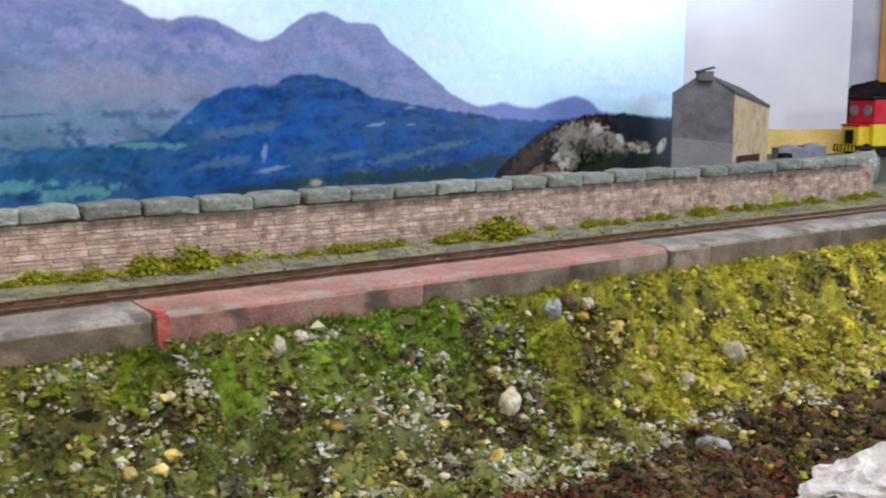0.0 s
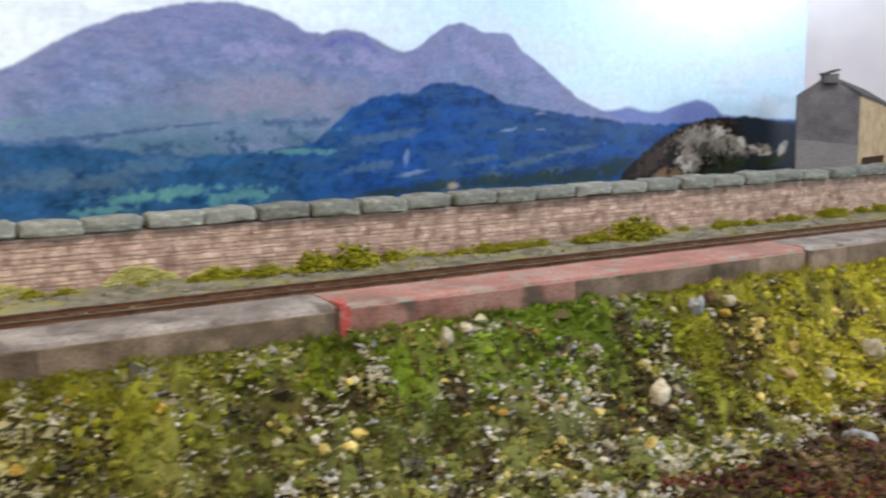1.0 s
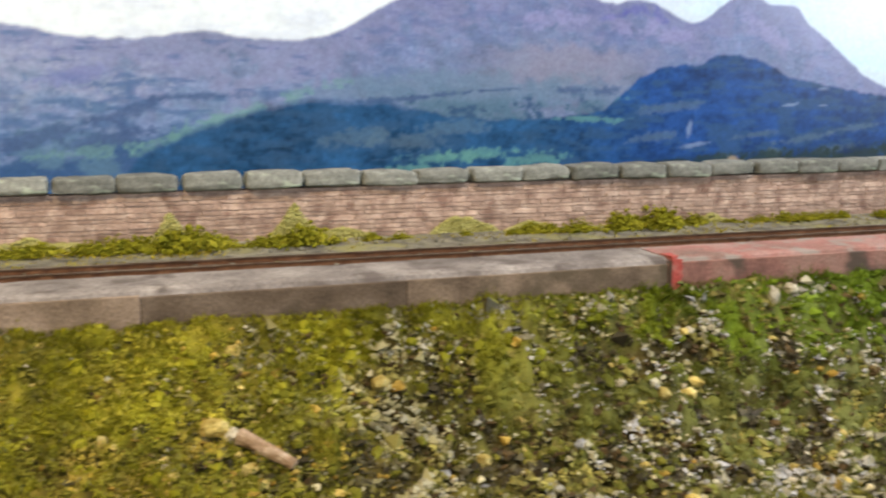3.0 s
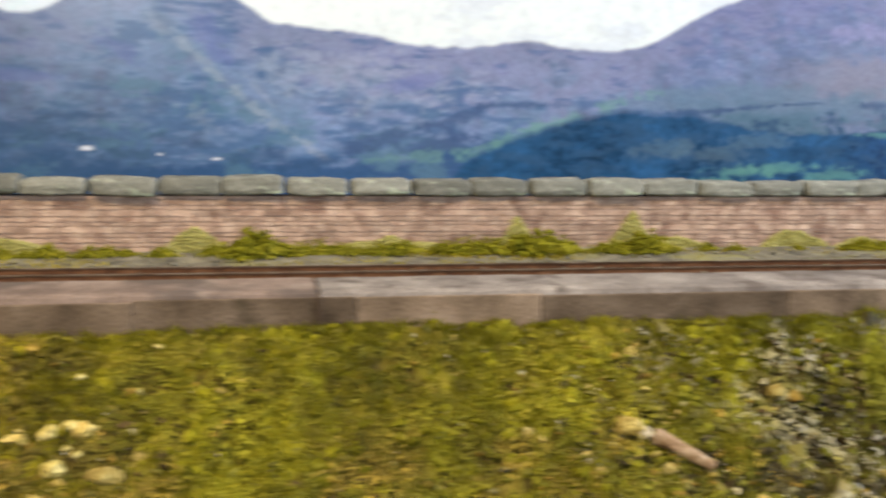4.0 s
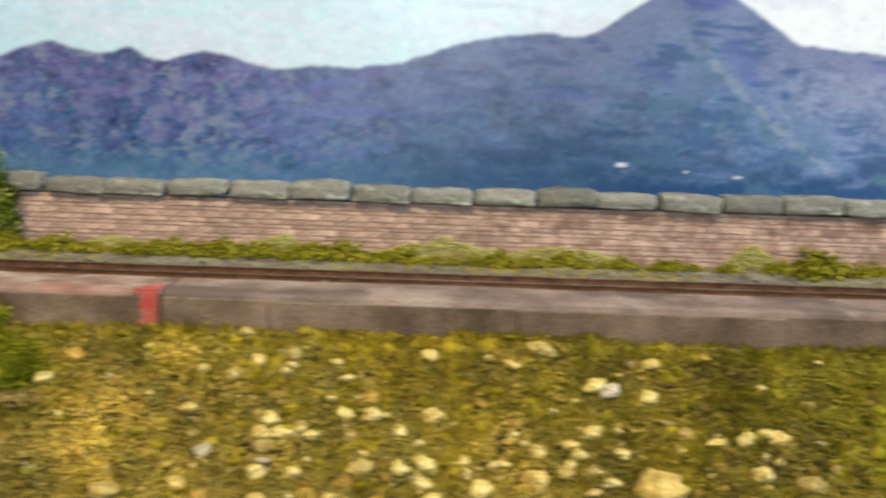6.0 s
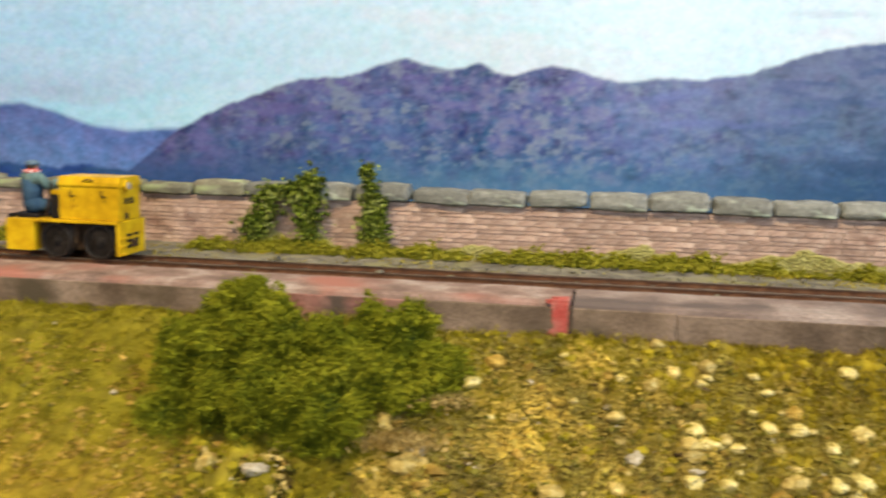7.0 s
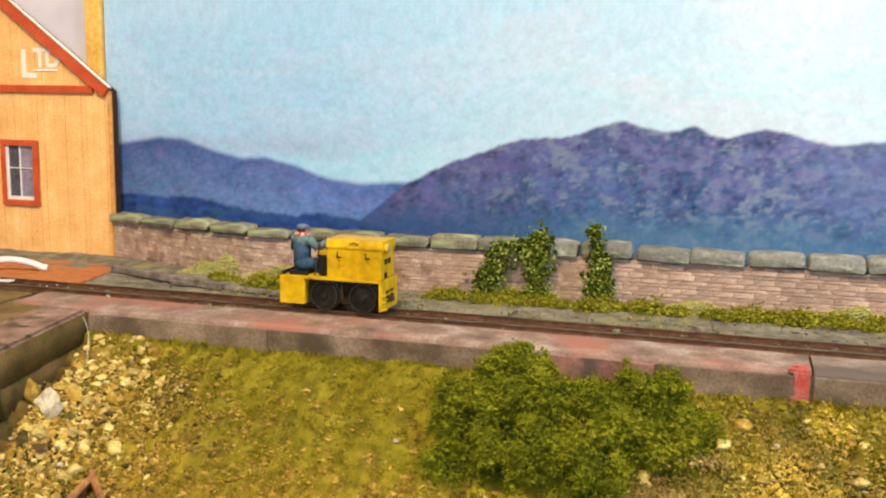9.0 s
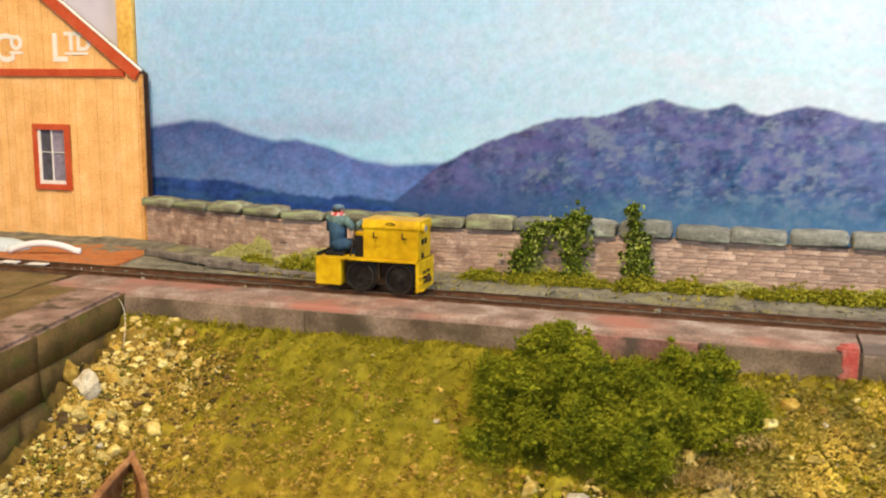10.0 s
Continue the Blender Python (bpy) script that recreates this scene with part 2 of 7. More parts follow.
def shore(x, y):
    """Height of the foreshore in front of the quay."""
    steep = lerp(x, [-560, -300, -60, 20, 100, 340], [0, 0.35, 0.25, 0.1, 0.6, 1])
    base = (1 - steep) * lerp(y, [60, 200, 250, 270, 295, 320, 343], [0, 1, 4, 12, 27, 47, 63]) + steep * lerp(y, [60, 200, 250, 270, 292, 310, 318, 330, 343], [0, 0, 2, 4, 7, 24, 30, 47, 63])
    bank = 5.0 * noise.noise(Vector((x / 70.0, y / 60.0, 3.1))) + 4.0 * noise.noise(Vector((x / 22.0, y / 22.0, 7.7))) + 2.4 * noise.noise(Vector((x / 8.0, y / 8.0, 2.2))) * (0.4 if -690 < x < -540 else 1.0)
    # cushions of moss with creases between them
    cushion = (10.0 if x > 30 else 7.5 if x > -540 else 1.0) * abs(noise.noise(Vector((x / 13.0, y / 11.0, 5.2)))) + (3.4 if x > -540 else 0.5) * abs(noise.noise(Vector((x / 5.0, y / 5.0, 8.4))))
    bank += cushion - 2.4 * min(1.0, cushion / 2.0)
    # shingle heaped against the quay arm
    off = x + 757.5 - (346 - y) * 0.2
    if off < 50:
        base += max(0.0, 1 - max(0.0, off) / 50.0) ** 1.3 * lerp(y, [150, 235, 273, 301, 336, 346], [14, 34, 33, 20, 3, 0])
    return base + bank * min(1.0, max(0.15, (y - 180) / 60.0)) * (0.45 if y > 335 else 1.0)


def step(v, a, b):
    return np.clip((v - a) / (b - a), 0, 1)


def patch(x, y, size, seed):
    return np.clip(fbm(x, y, size, seed, 3) * 1.6 + 0.5, 0, 1)


def lawn(x):
    return step(x, -715, -675) * step(-x, 515, 545)


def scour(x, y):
    """Hollows washed bare of turf; their dark soil colour also holds the hollows' shade."""
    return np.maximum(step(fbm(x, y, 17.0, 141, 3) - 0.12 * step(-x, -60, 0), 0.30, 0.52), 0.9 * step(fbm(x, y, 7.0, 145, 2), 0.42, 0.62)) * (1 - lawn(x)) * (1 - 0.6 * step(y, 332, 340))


def shaded_pits(x, y):
    """Dips between the moss mounds, coloured dark for their shade, most of all along the right half of the bank."""
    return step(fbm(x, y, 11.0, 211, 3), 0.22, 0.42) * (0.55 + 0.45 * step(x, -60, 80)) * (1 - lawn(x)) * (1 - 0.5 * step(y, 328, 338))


def turf(x, y):
    """How thickly flock grass covers the bank."""
    edge = np.interp(x, [-790, -540, -520, -440, -400, -300, -210, -180, -20, 20, 70, 190, 320, 340, 420, 440, 560, 640], [215, 215, 262, 304, 320, 316, 310, 294, 296, 296, 298, 305, 316, 300, 290, 290, 284, 282])
    z = step(y, edge - 16, edge + 8) * 0.95 + 0.85 * (patch(x, y, 22, 151) - 0.45) * (1 - lawn(x))
    z = np.maximum(z, 0.12 + 0.36 * patch(x, y, 11, 153))
    z = z * (1 - step(-x, 690, 725) * step(-y, -338, -326))
    z = z * (1 - 0.85 * wet(x, y))
    return np.clip(z * (1 - 0.9 * scour(x, y)) * (1 - 0.75 * shaded_pits(x, y)), 0, 1)


def turf_tint(x, y):
    """Colour of the flock along the bank, from olive by the quay arm through green to yellow."""
    xs = [-790, -560, -470, -300, -150, 40, 120, 230, 340, 400, 455, 735]
    c = np.stack([np.interp(x, xs, [0.245, 0.245, 0.235, 0.27, 0.215, 0.20, 0.175, 0.130, 0.115, 0.22, 0.34, 0.44]),
                  np.interp(x, xs, [0.215, 0.215, 0.20, 0.21, 0.20, 0.19, 0.175, 0.185, 0.185, 0.225, 0.315, 0.38]),
                  np.interp(x, xs, [0.013, 0.013, 0.012, 0.013, 0.012, 0.012, 0.014, 0.014, 0.016, 0.020, 0.030, 0.034])], -1)
    # lower down the grey end of the bank the moss is duller
    dull = (step(x, -20, 190) * step(-x, -420, -330) * step(-y, -326, -312))[:, None] * 0.75
    c = c * (1 - dull) + np.array([[0.135, 0.135, 0.045]]) * dull
    sand = (step(-x, 520, 560) * step(-y, -305, -275))[:, None] * 0.7
    c = c * (1 - sand) + np.array([[0.31, 0.215, 0.020]]) * sand
    return c * (1 + 0.35 * fbm(x, y, 26.0, 161, 3) * (1 - 0.85 * lawn(x)) + 0.30 * fbm(x, y, 7.0, 163, 2) * (1 - 0.75 * lawn(x)))[:, None]


def tinted(m, name, amount):
    """Lay a mesh's colour attribute over a material's own colour."""
    N, L = m.node_tree.nodes, m.node_tree.links
    at = N.new("ShaderNodeAttribute")
    at.attribute_name = name
    mx = N.new("ShaderNodeMix")
    mx.data_type, mx.blend_type = "RGBA", "MIX"
    mx.inputs["Factor"].default_value = amount
    bs = N["Principled BSDF"]
    L.new(bs.inputs["Base Color"].links[0].from_socket, mx.inputs["A"])
    L.new(at.outputs["Color"], mx.inputs["B"])
    L.new(mx.outputs["Result"], bs.inputs["Base Color"])


def wet(x, y):
    """The dark strip along the water's edge."""
    edge = np.interp(x, [240, 300, 360, 430, 640], [200, 236, 258, 268, 264])
    return step(edge + 16 * fbm(x, y, 24.0, 171, 3) - y, -8, 8) * (x > 240)


def ground():
    xs = np.concatenate([np.arange(X0, 740.0, 1.7), np.arange(740.0, X1 + 0.1, 8.0)])
    ys = np.concatenate([np.arange(60.0, 200.0, 8.0), np.arange(200.0, 348.1, 1.6)])
    Xg, Yg = [a.ravel() for a in np.meshgrid(xs, ys)]
    Zg = np.array([shore(a, b) for a, b in zip(Xg, Yg)])
    sc = np.maximum(scour(Xg, Yg), 0.9 * shaded_pits(Xg, Yg)) * (1 - 0.6 * step(Xg, -480, -440) * step(-Xg, 130, 200))
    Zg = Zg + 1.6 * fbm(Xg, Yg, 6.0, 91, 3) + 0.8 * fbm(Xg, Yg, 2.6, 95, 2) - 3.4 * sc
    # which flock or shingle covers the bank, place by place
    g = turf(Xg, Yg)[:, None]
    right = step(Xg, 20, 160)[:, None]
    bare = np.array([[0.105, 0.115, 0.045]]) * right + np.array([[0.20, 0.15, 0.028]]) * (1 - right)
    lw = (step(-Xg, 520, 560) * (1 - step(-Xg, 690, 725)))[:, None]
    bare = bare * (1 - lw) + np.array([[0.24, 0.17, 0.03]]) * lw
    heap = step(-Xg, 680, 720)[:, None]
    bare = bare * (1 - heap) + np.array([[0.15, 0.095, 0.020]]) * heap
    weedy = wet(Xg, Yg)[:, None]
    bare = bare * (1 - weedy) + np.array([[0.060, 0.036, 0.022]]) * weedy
    # bare soil and the shade of the dips share this dark colour
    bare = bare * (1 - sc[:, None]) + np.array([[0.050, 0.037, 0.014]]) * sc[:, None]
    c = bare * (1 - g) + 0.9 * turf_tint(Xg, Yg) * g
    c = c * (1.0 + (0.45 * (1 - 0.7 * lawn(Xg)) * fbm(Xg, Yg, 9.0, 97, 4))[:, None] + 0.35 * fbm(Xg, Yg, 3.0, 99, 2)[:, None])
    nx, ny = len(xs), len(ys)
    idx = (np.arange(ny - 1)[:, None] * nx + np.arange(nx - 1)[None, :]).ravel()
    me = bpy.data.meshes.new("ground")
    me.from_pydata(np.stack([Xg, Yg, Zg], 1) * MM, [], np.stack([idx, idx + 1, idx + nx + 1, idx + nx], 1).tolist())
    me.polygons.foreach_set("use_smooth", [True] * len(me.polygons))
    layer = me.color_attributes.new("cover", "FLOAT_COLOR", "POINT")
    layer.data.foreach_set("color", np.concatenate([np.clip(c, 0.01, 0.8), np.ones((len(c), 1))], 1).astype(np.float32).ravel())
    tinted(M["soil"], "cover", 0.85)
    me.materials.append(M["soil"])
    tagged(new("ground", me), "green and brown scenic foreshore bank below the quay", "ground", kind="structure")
    solo("baseboard", boxed(-1150, 1900, 55, 1300, -60, -12), M["board"], label="painted wooden baseboard carrying the railway layout", category="baseboard", kind="structure")
    bm = bmesh.new()
    for px in (-1050, 0, 900, 1800):
        for py in (110, 1200):
            box(bm, px - 22, px + 22, py - 22, py + 22, -1000, -60)
    solo("trestle", bm, M["board"], label="wooden trestle legs under the baseboard", category="trestle", kind="structure")



# ---------------------------------------------------------------- quay, track bed, wall
def quay():
    # one-foot lengths of edging, butted with a narrow gap
    joints = [-806, -400, -101, 209, 503, 800, 960]
    mats = ["concrete_patchy", "concrete_pink", "concrete", "concrete_red", "concrete", "concrete"]
    root = thing("quay_edging", (0, 0, 0), label="weathered concrete quay edging in long stained lengths", category="quay edging", kind="structure")
    for a, b, k in zip(joints, joints[1:], mats):
        bm = bmesh.new()
        prof = [(QUAY, TOP - 22), (QUAY, TOP - 3.0), (QUAY + 0.8, TOP - 1.0), (QUAY + 3.0, TOP), (QUAY + 27.5, TOP + 0.6), (QUAY + 27.5, TOP - 22)]
        n = max(2, int((b - a) / 6))
        rings = []
        for i in range(n + 1):
            x = a + 0.6 + (b - a - 1.2) * i / n
            ring = []
            for j, (y, z) in enumerate(prof):
                w = 0.5 * noise.noise(Vector((x / 14.0, y / 9.0, z / 9.0)))
                ring.append(bm.verts.new((x, y + (w if j < 4 else 0), z + (0.6 * w if 0 < j < 5 else 0))))
            rings.append(ring)
        for r0, r1 in zip(rings, rings[1:]):
            for j in range(len(prof)):
                j2 = (j + 1) % len(prof)
                bm.faces.new((r0[j], r0[j2], r1[j2], r1[j]))
        bm.faces.new(rings[0])
        bm.faces.new(rings[-1])
        part("edging_length", bm, M[k], root)
    # paint spilt over the joints, ragged on one side
    rp = rng(9)
    for x, side, reach in ((-401.2, -1, 9.0), (209.8, 1, 6.0)):
        bm = bmesh.new()
        zs = [TOP - 16 + 0.55 * i for i in range(29)]
        edge = [(x, z) for z in zs] + [(x + side * reach * (0.85 + 0.35 * noise.noise(Vector((0.37 + x, z / 6.3, 0.5))) + rp.uniform(-0.06, 0.06)), z) for z in reversed(zs)]
        f, g = [bm.verts.new((px, QUAY - 1.85, pz)) for px, pz in edge], [bm.verts.new((px, QUAY - 0.9, pz)) for px, pz in edge]
        bm.faces.new(f), bm.faces.new(g)
        for i in range(len(f)):
            bm.faces.new((f[i], f[(i + 1) % len(f)], g[(i + 1) % len(f)], g[i]))
        part("red_paint_patch", bm, M["red_paint"], root, "faded red paint at a joint")
        bm = bmesh.new()
        ys = [QUAY - 1.2 + 0.5 * i for i in range(20)]
        edge = [(x, y) for y in ys] + [(x + side * reach * (0.45 + 0.7 * noise.noise(Vector((0.37 + x, y / 3.7, 3.4))) + rp.uniform(-0.06, 0.06)), y) for y in reversed(ys)]
        f, g = [bm.verts.new((px, py, TOP + 0.75)) for px, py in edge], [bm.verts.new((px, py, TOP - 0.6)) for px, py in edge]
        bm.faces.new(f), bm.faces.new(g)
        for i in range(len(f)):
            bm.faces.new((f[i], f[(i + 1) % len(f)], g[(i + 1) % len(f)], g[i]))
        part("red_paint_patch", bm, M["red_paint"], root, "faded red paint at a joint")
    for x in joints[1:-1]:
        part("joint_gap", boxed(x - 0.7, x + 0.7, QUAY - 1.9, QUAY + 1.0, TOP - 16, TOP - 1.5, 0.2), M["sleeper"], root, "dark open joint")
    # the darker facing below the arris, in shorter panels
    rnd = rng(5)
    x = -757.0
    while x < 955:
        w = rnd.uniform(60, 130)
        z1 = TOP - 2.4 + rnd.uniform(-0.5, 0.3)
        part("facing_panel", boxed(x + 0.15, min(960, x + w) - 0.15, QUAY - 1.2 + rnd.uniform(-0.3, 0.3), QUAY + 3, TOP - 24, z1, 0.4), M["quay_face_red" if (-618 < x < -520 or 190 < x < 330) else "quay_face"], root)
        x += w


quay()

RAILS = (378.0, 394.5)
BED = TOP - 1.0


def track():
    solo("trackbed", boxed(-1100, 1400, QUAY + 27.5, 401.0, 40, TOP - 0.6), M["track_dirt"], label="rust-brown dirt bed of the narrow gauge track", category="trackbed", kind="structure")
    root = thing("railway_track", (0, 0, 0), label="rusty narrow gauge track with worn rail heads", category="track")
    for y in RAILS:
        bm = bmesh.new()
        box(bm, -1100, 1400, y - 1.0, y + 1.0, TOP - 0.4, TOP + 0.2)
        box(bm, -1100, 1400, y - 0.35, y + 0.35, TOP + 0.2, TOP + 1.5)
        rail = part("rail", bm, M["rail_rust"], root)
        part("rail_head", boxed(-1100, 1400, y - 0.65, y + 0.65, TOP + 1.5, TOP + 2.2, 0.15), M["rail_top"], rail, "worn shiny rail head")
    rnd = rng(11)
    mesh = mesh_of("sleeper", boxed(-2.2, 2.2, -14, 14, -1.2, 0.25, 0.3), M["sleeper"])
    x = -1090.0
    while x < 1100:
        ob = new("sleeper", mesh)
        ob.parent = root
        ob.matrix_basis = pose(x * MM, 386.2 * MM, (TOP - 0.35) * MM, 0, 0, rnd.uniform(-1.5, 1.5))
        x += 13.5


track()


def path_strip():
    xs = np.arange(-1100, 1400.1, 6.0)
    ys = np.arange(400.0, 494.1, 4.0)
    verts, faces = [], []
    for y in ys:
        for x in xs:
            h = 0.9 * noise.noise(Vector((x / 8.0, y / 8.0, 2.0))) + 1.2 * noise.noise(Vector((x / 40.0, y / 12.0, 5.0)))
            verts.append((x, y, TOP - 0.8 + h * (0.2 if y < 402 else 1.0) + max(0, (y - 430) * 0.06)))
    nx = len(xs)
    for j in range(len(ys) - 1):
        for i in range(nx - 1):
            a = j * nx + i
            faces.append((a, a + 1, a + nx + 1, a + nx))
    tagged(raw("lineside_path", verts, faces, M["ash"], smooth=True), "grey ash path between the track and the wall", "path", kind="structure")
    solo("land_behind_wall", boxed(-1100, 1900, 462, 1290, -12, TOP - 4), M["board"], label="plain board behind the stone wall", category="board", kind="structure")
    solo("land_under_path", boxed(-1100, 1900, 401, 462, -12, TOP - 5), M["board"], label="plain board under the lineside path", category="board", kind="structure")


path_strip()


def wall_bend(x):
    """How far the wall draws back towards the shed, past x = -715."""
    return max(0.0, (-715.0 - x) * 0.26)


def stone_wall():
    root = thing("stone_wall", (0, 450, 0), label="low coursed pinkish stone wall with grey copings", category="stone wall", kind="structure")
    bm = boxed(-715, 869, 0.6, 9, TOP - 4, 103.0)
    e = wall_bend(-834)
    box(bm, 0, math.hypot(119, e), 0.6, 9, TOP - 4, 103.0, m=Matrix.Translation((-834, e, 0)) @ Matrix.Rotation(-math.atan2(e, 119), 4, "Z"))
    part("wall_core", bm, M["wall_joint"], root)
    # copings, one rough slab each, flatter and mossed over towards the shed
    rnd = rng(21)
    for k in range(-13, 46):
        x = -457.0 + 29.08 * k + rnd.uniform(-0.9, 0.9)
        w = 29.08 - rnd.uniform(0.2, 1.3)
        if x < -836 or x + w > 868:
            continue
        h = rnd.uniform(7.0, 8.3) * (0.72 if x < -630 else 1.0)
        bm = boxed(0, w, -3.0 + rnd.uniform(-0.7, 0.4), 12, 0, h, 2.6)
        bmesh.ops.subdivide_edges(bm, edges=bm.edges[:], cuts=2, use_grid_fill=True)
        crown = rnd.uniform(0.2, 0.9)
        for v in bm.verts:
            v.co.z += crown * (v.co.z / h) * (1 - (2 * v.co.x / w - 1) ** 2)
            v.co += 0.9 * noise.noise_vector(Vector((v.co.x / 7.0 + x, v.co.y / 5.0, v.co.z / 4.0)))
            v.co += 0.3 * noise.noise_vector(Vector((v.co.x / 1.8 + x, v.co.y / 1.8, v.co.z / 1.8)))
        ob = part("coping", bm, M["coping_mossy" if x < -600 else "coping"], root, smooth=True)
        ob.matrix_basis = pose(x * MM, wall_bend(x) * MM, 103.2 * MM, rnd.uniform(-2, 2), rnd.uniform(-1.8, 1.8), rnd.uniform(-1.2, 1.2) - (14.6 if x < -730 else 0))
    return root


WALL = stone_wall()


# ---------------------------------------------------------------- backdrop
def back_y(x):
    u = np.clip(x + 450.0, 0.0, 300.0)
    return 496.0 + 0.113 * u * u / 600.0 + 0.113 * np.maximum(0.0, x + 150.0)


_r = np.random.RandomState(7)
_perm = np.concatenate([_r.permutation(256)] * 3)
_val = _r.rand(256) * 2 - 1


def vnoise(x, y, seed=0):
    xi, yi = np.floor(x).astype(int), np.floor(y).astype(int)
    fx, fy = x - xi, y - yi
    u, v = fx * fx * (3 - 2 * fx), fy * fy * (3 - 2 * fy)
    h = lambda a, b: _val[_perm[_perm[(a + seed * 37) & 255] + (b & 255)]]
    return (h(xi, yi) * (1 - u) + h(xi + 1, yi) * u) * (1 - v) + (h(xi, yi + 1) * (1 - u) + h(xi + 1, yi + 1) * u) * v


def fbm(x, y, size, seed=0, octaves=5, gain=0.55):
    out, amp, s, tot = 0.0, 1.0, 1.0 / size, 0.0
    for k in range(octaves):
        out = out + amp * vnoise(x * s + 11.3 * k, y * s + 5.7 * k, seed + k)
        tot, amp, s = tot + amp, amp * gain, s * 2.03
    return out / tot * 1.6


def ridge(x, pts, amp=0.5, seed=0, size=9.0):
    """A skyline through the points, rounded between them and broken by small crags."""
    px, pz = [p[0] for p in pts], [p[1] for p in pts]
    z = sum(np.interp(x + o, px, pz) * w for o, w in ((-3.6, 0.2), (-1.8, 0.2), (0, 0.2), (1.8, 0.2), (3.6, 0.2)))
    return z + amp * fbm(x, 0 * x, size, seed, 4)


def soft(z, line, width=0.9):
    """1 below the line, 0 above it."""
    return np.clip(0.5 - (z - line) / (2 * width), 0, 1)


FAR_HILLS = [(-846, 151), (-834, 155.6), (-812, 159.2), (-788, 159.0), (-768, 152.2), (-748, 147.6), (-727, 148.4), (-710, 144.5), (-688, 137), (-662, 133.8), (-630, 136), (-560, 120),
             (400, 120), (535, 152), (563, 154.2), (581, 157.1), (600, 152.5), (620, 152.3), (643, 157.7), (668, 161.4), (687, 156.5), (700, 147), (760, 143), (819, 141)]
LEFT_RANGE = [(-846, 90), (-690, 95), (-662, 111.8), (-632, 135.5), (-607, 148.6), (-588, 154.2), (-570, 162), (-556, 164.8), (-538, 166.2), (-525, 168.4), (-510, 174.9), (-500, 177.2), (-491, 174), (-481, 171.4),
              (-472, 171.4), (-462, 174.2), (-457, 173.8), (-450, 168.3), (-443, 168.1), (-431, 172.2), (-420, 173.2), (-408, 172), (-397, 167.2), (-384, 166), (-372, 167), (-361, 168.6), (-347, 167)]
MID_RANGE = [(-320, 171.5), (-304, 177), (-288, 182.6), (-276, 185), (-258, 186.6), (-247, 188.2), (-236, 186.9), (-224, 187.6), (-213, 194.8), (-205, 201), (-188, 212), (-170, 218.5), (-153, 212), (-139, 203.5), (-131, 197.7), (-124, 194.8),
             (-115, 187.2), (-92, 185.2), (-68, 184), (-48, 180), (-32, 178), (-8, 178), (13, 180.6), (25, 183.4), (34, 183), (44, 180.4), (60, 179.4), (84, 179.4)]
RIGHT_RANGE = [(100, 182.6), (115, 189), (134, 199.6), (152, 208), (175, 216), (205, 223), (240, 225), (262, 220), (276, 215.8), (286, 207.6), (296, 208), (316, 211.2), (330, 208.8), (342, 204.8), (352, 199.2), (363, 197), (373, 200),
               (384, 207.6), (392, 212), (397, 216), (409, 218.8), (420, 216), (430, 212.6), (445, 211.6), (456, 212), (467, 200), (485, 190), (505, 177.6), (522, 165.4), (552, 153), (580, 144), (620, 122), (700, 100), (819, 95)]
WOODS = [(-846, 120), (-834, 121.2), (-807, 120), (-782, 120.8), (-760, 117), (-732, 112.8), (-708, 111), (-690, 114.2), (-673, 111.6), (-650, 108), (-600, 90), (-24, 90), (-9, 114), (8, 122), (28, 130.8), (49, 136.8), (70, 142.5), (90, 145.8),
         (113, 142.6), (127, 144.5), (140, 143), (158, 139), (180, 135), (205, 133), (240, 133), (270, 135), (292, 138), (301, 147), (309, 152), (318, 159), (335, 167.4), (352, 168.6), (368, 168.9), (381, 175), (404, 176.2), (427, 171.8), (442, 165.8), (452, 160),
         (472, 157.8), (504, 153.4), (562, 146), (580, 143), (626, 141), (713, 145), (819, 139)]
QUARRY = [(-846, 0), (560, 80), (575, 103), (600, 118), (627, 132.6), (654, 141), (683, 145.4), (714, 144.9), (737, 146), (762, 142.2), (801, 137.4), (819, 136)]


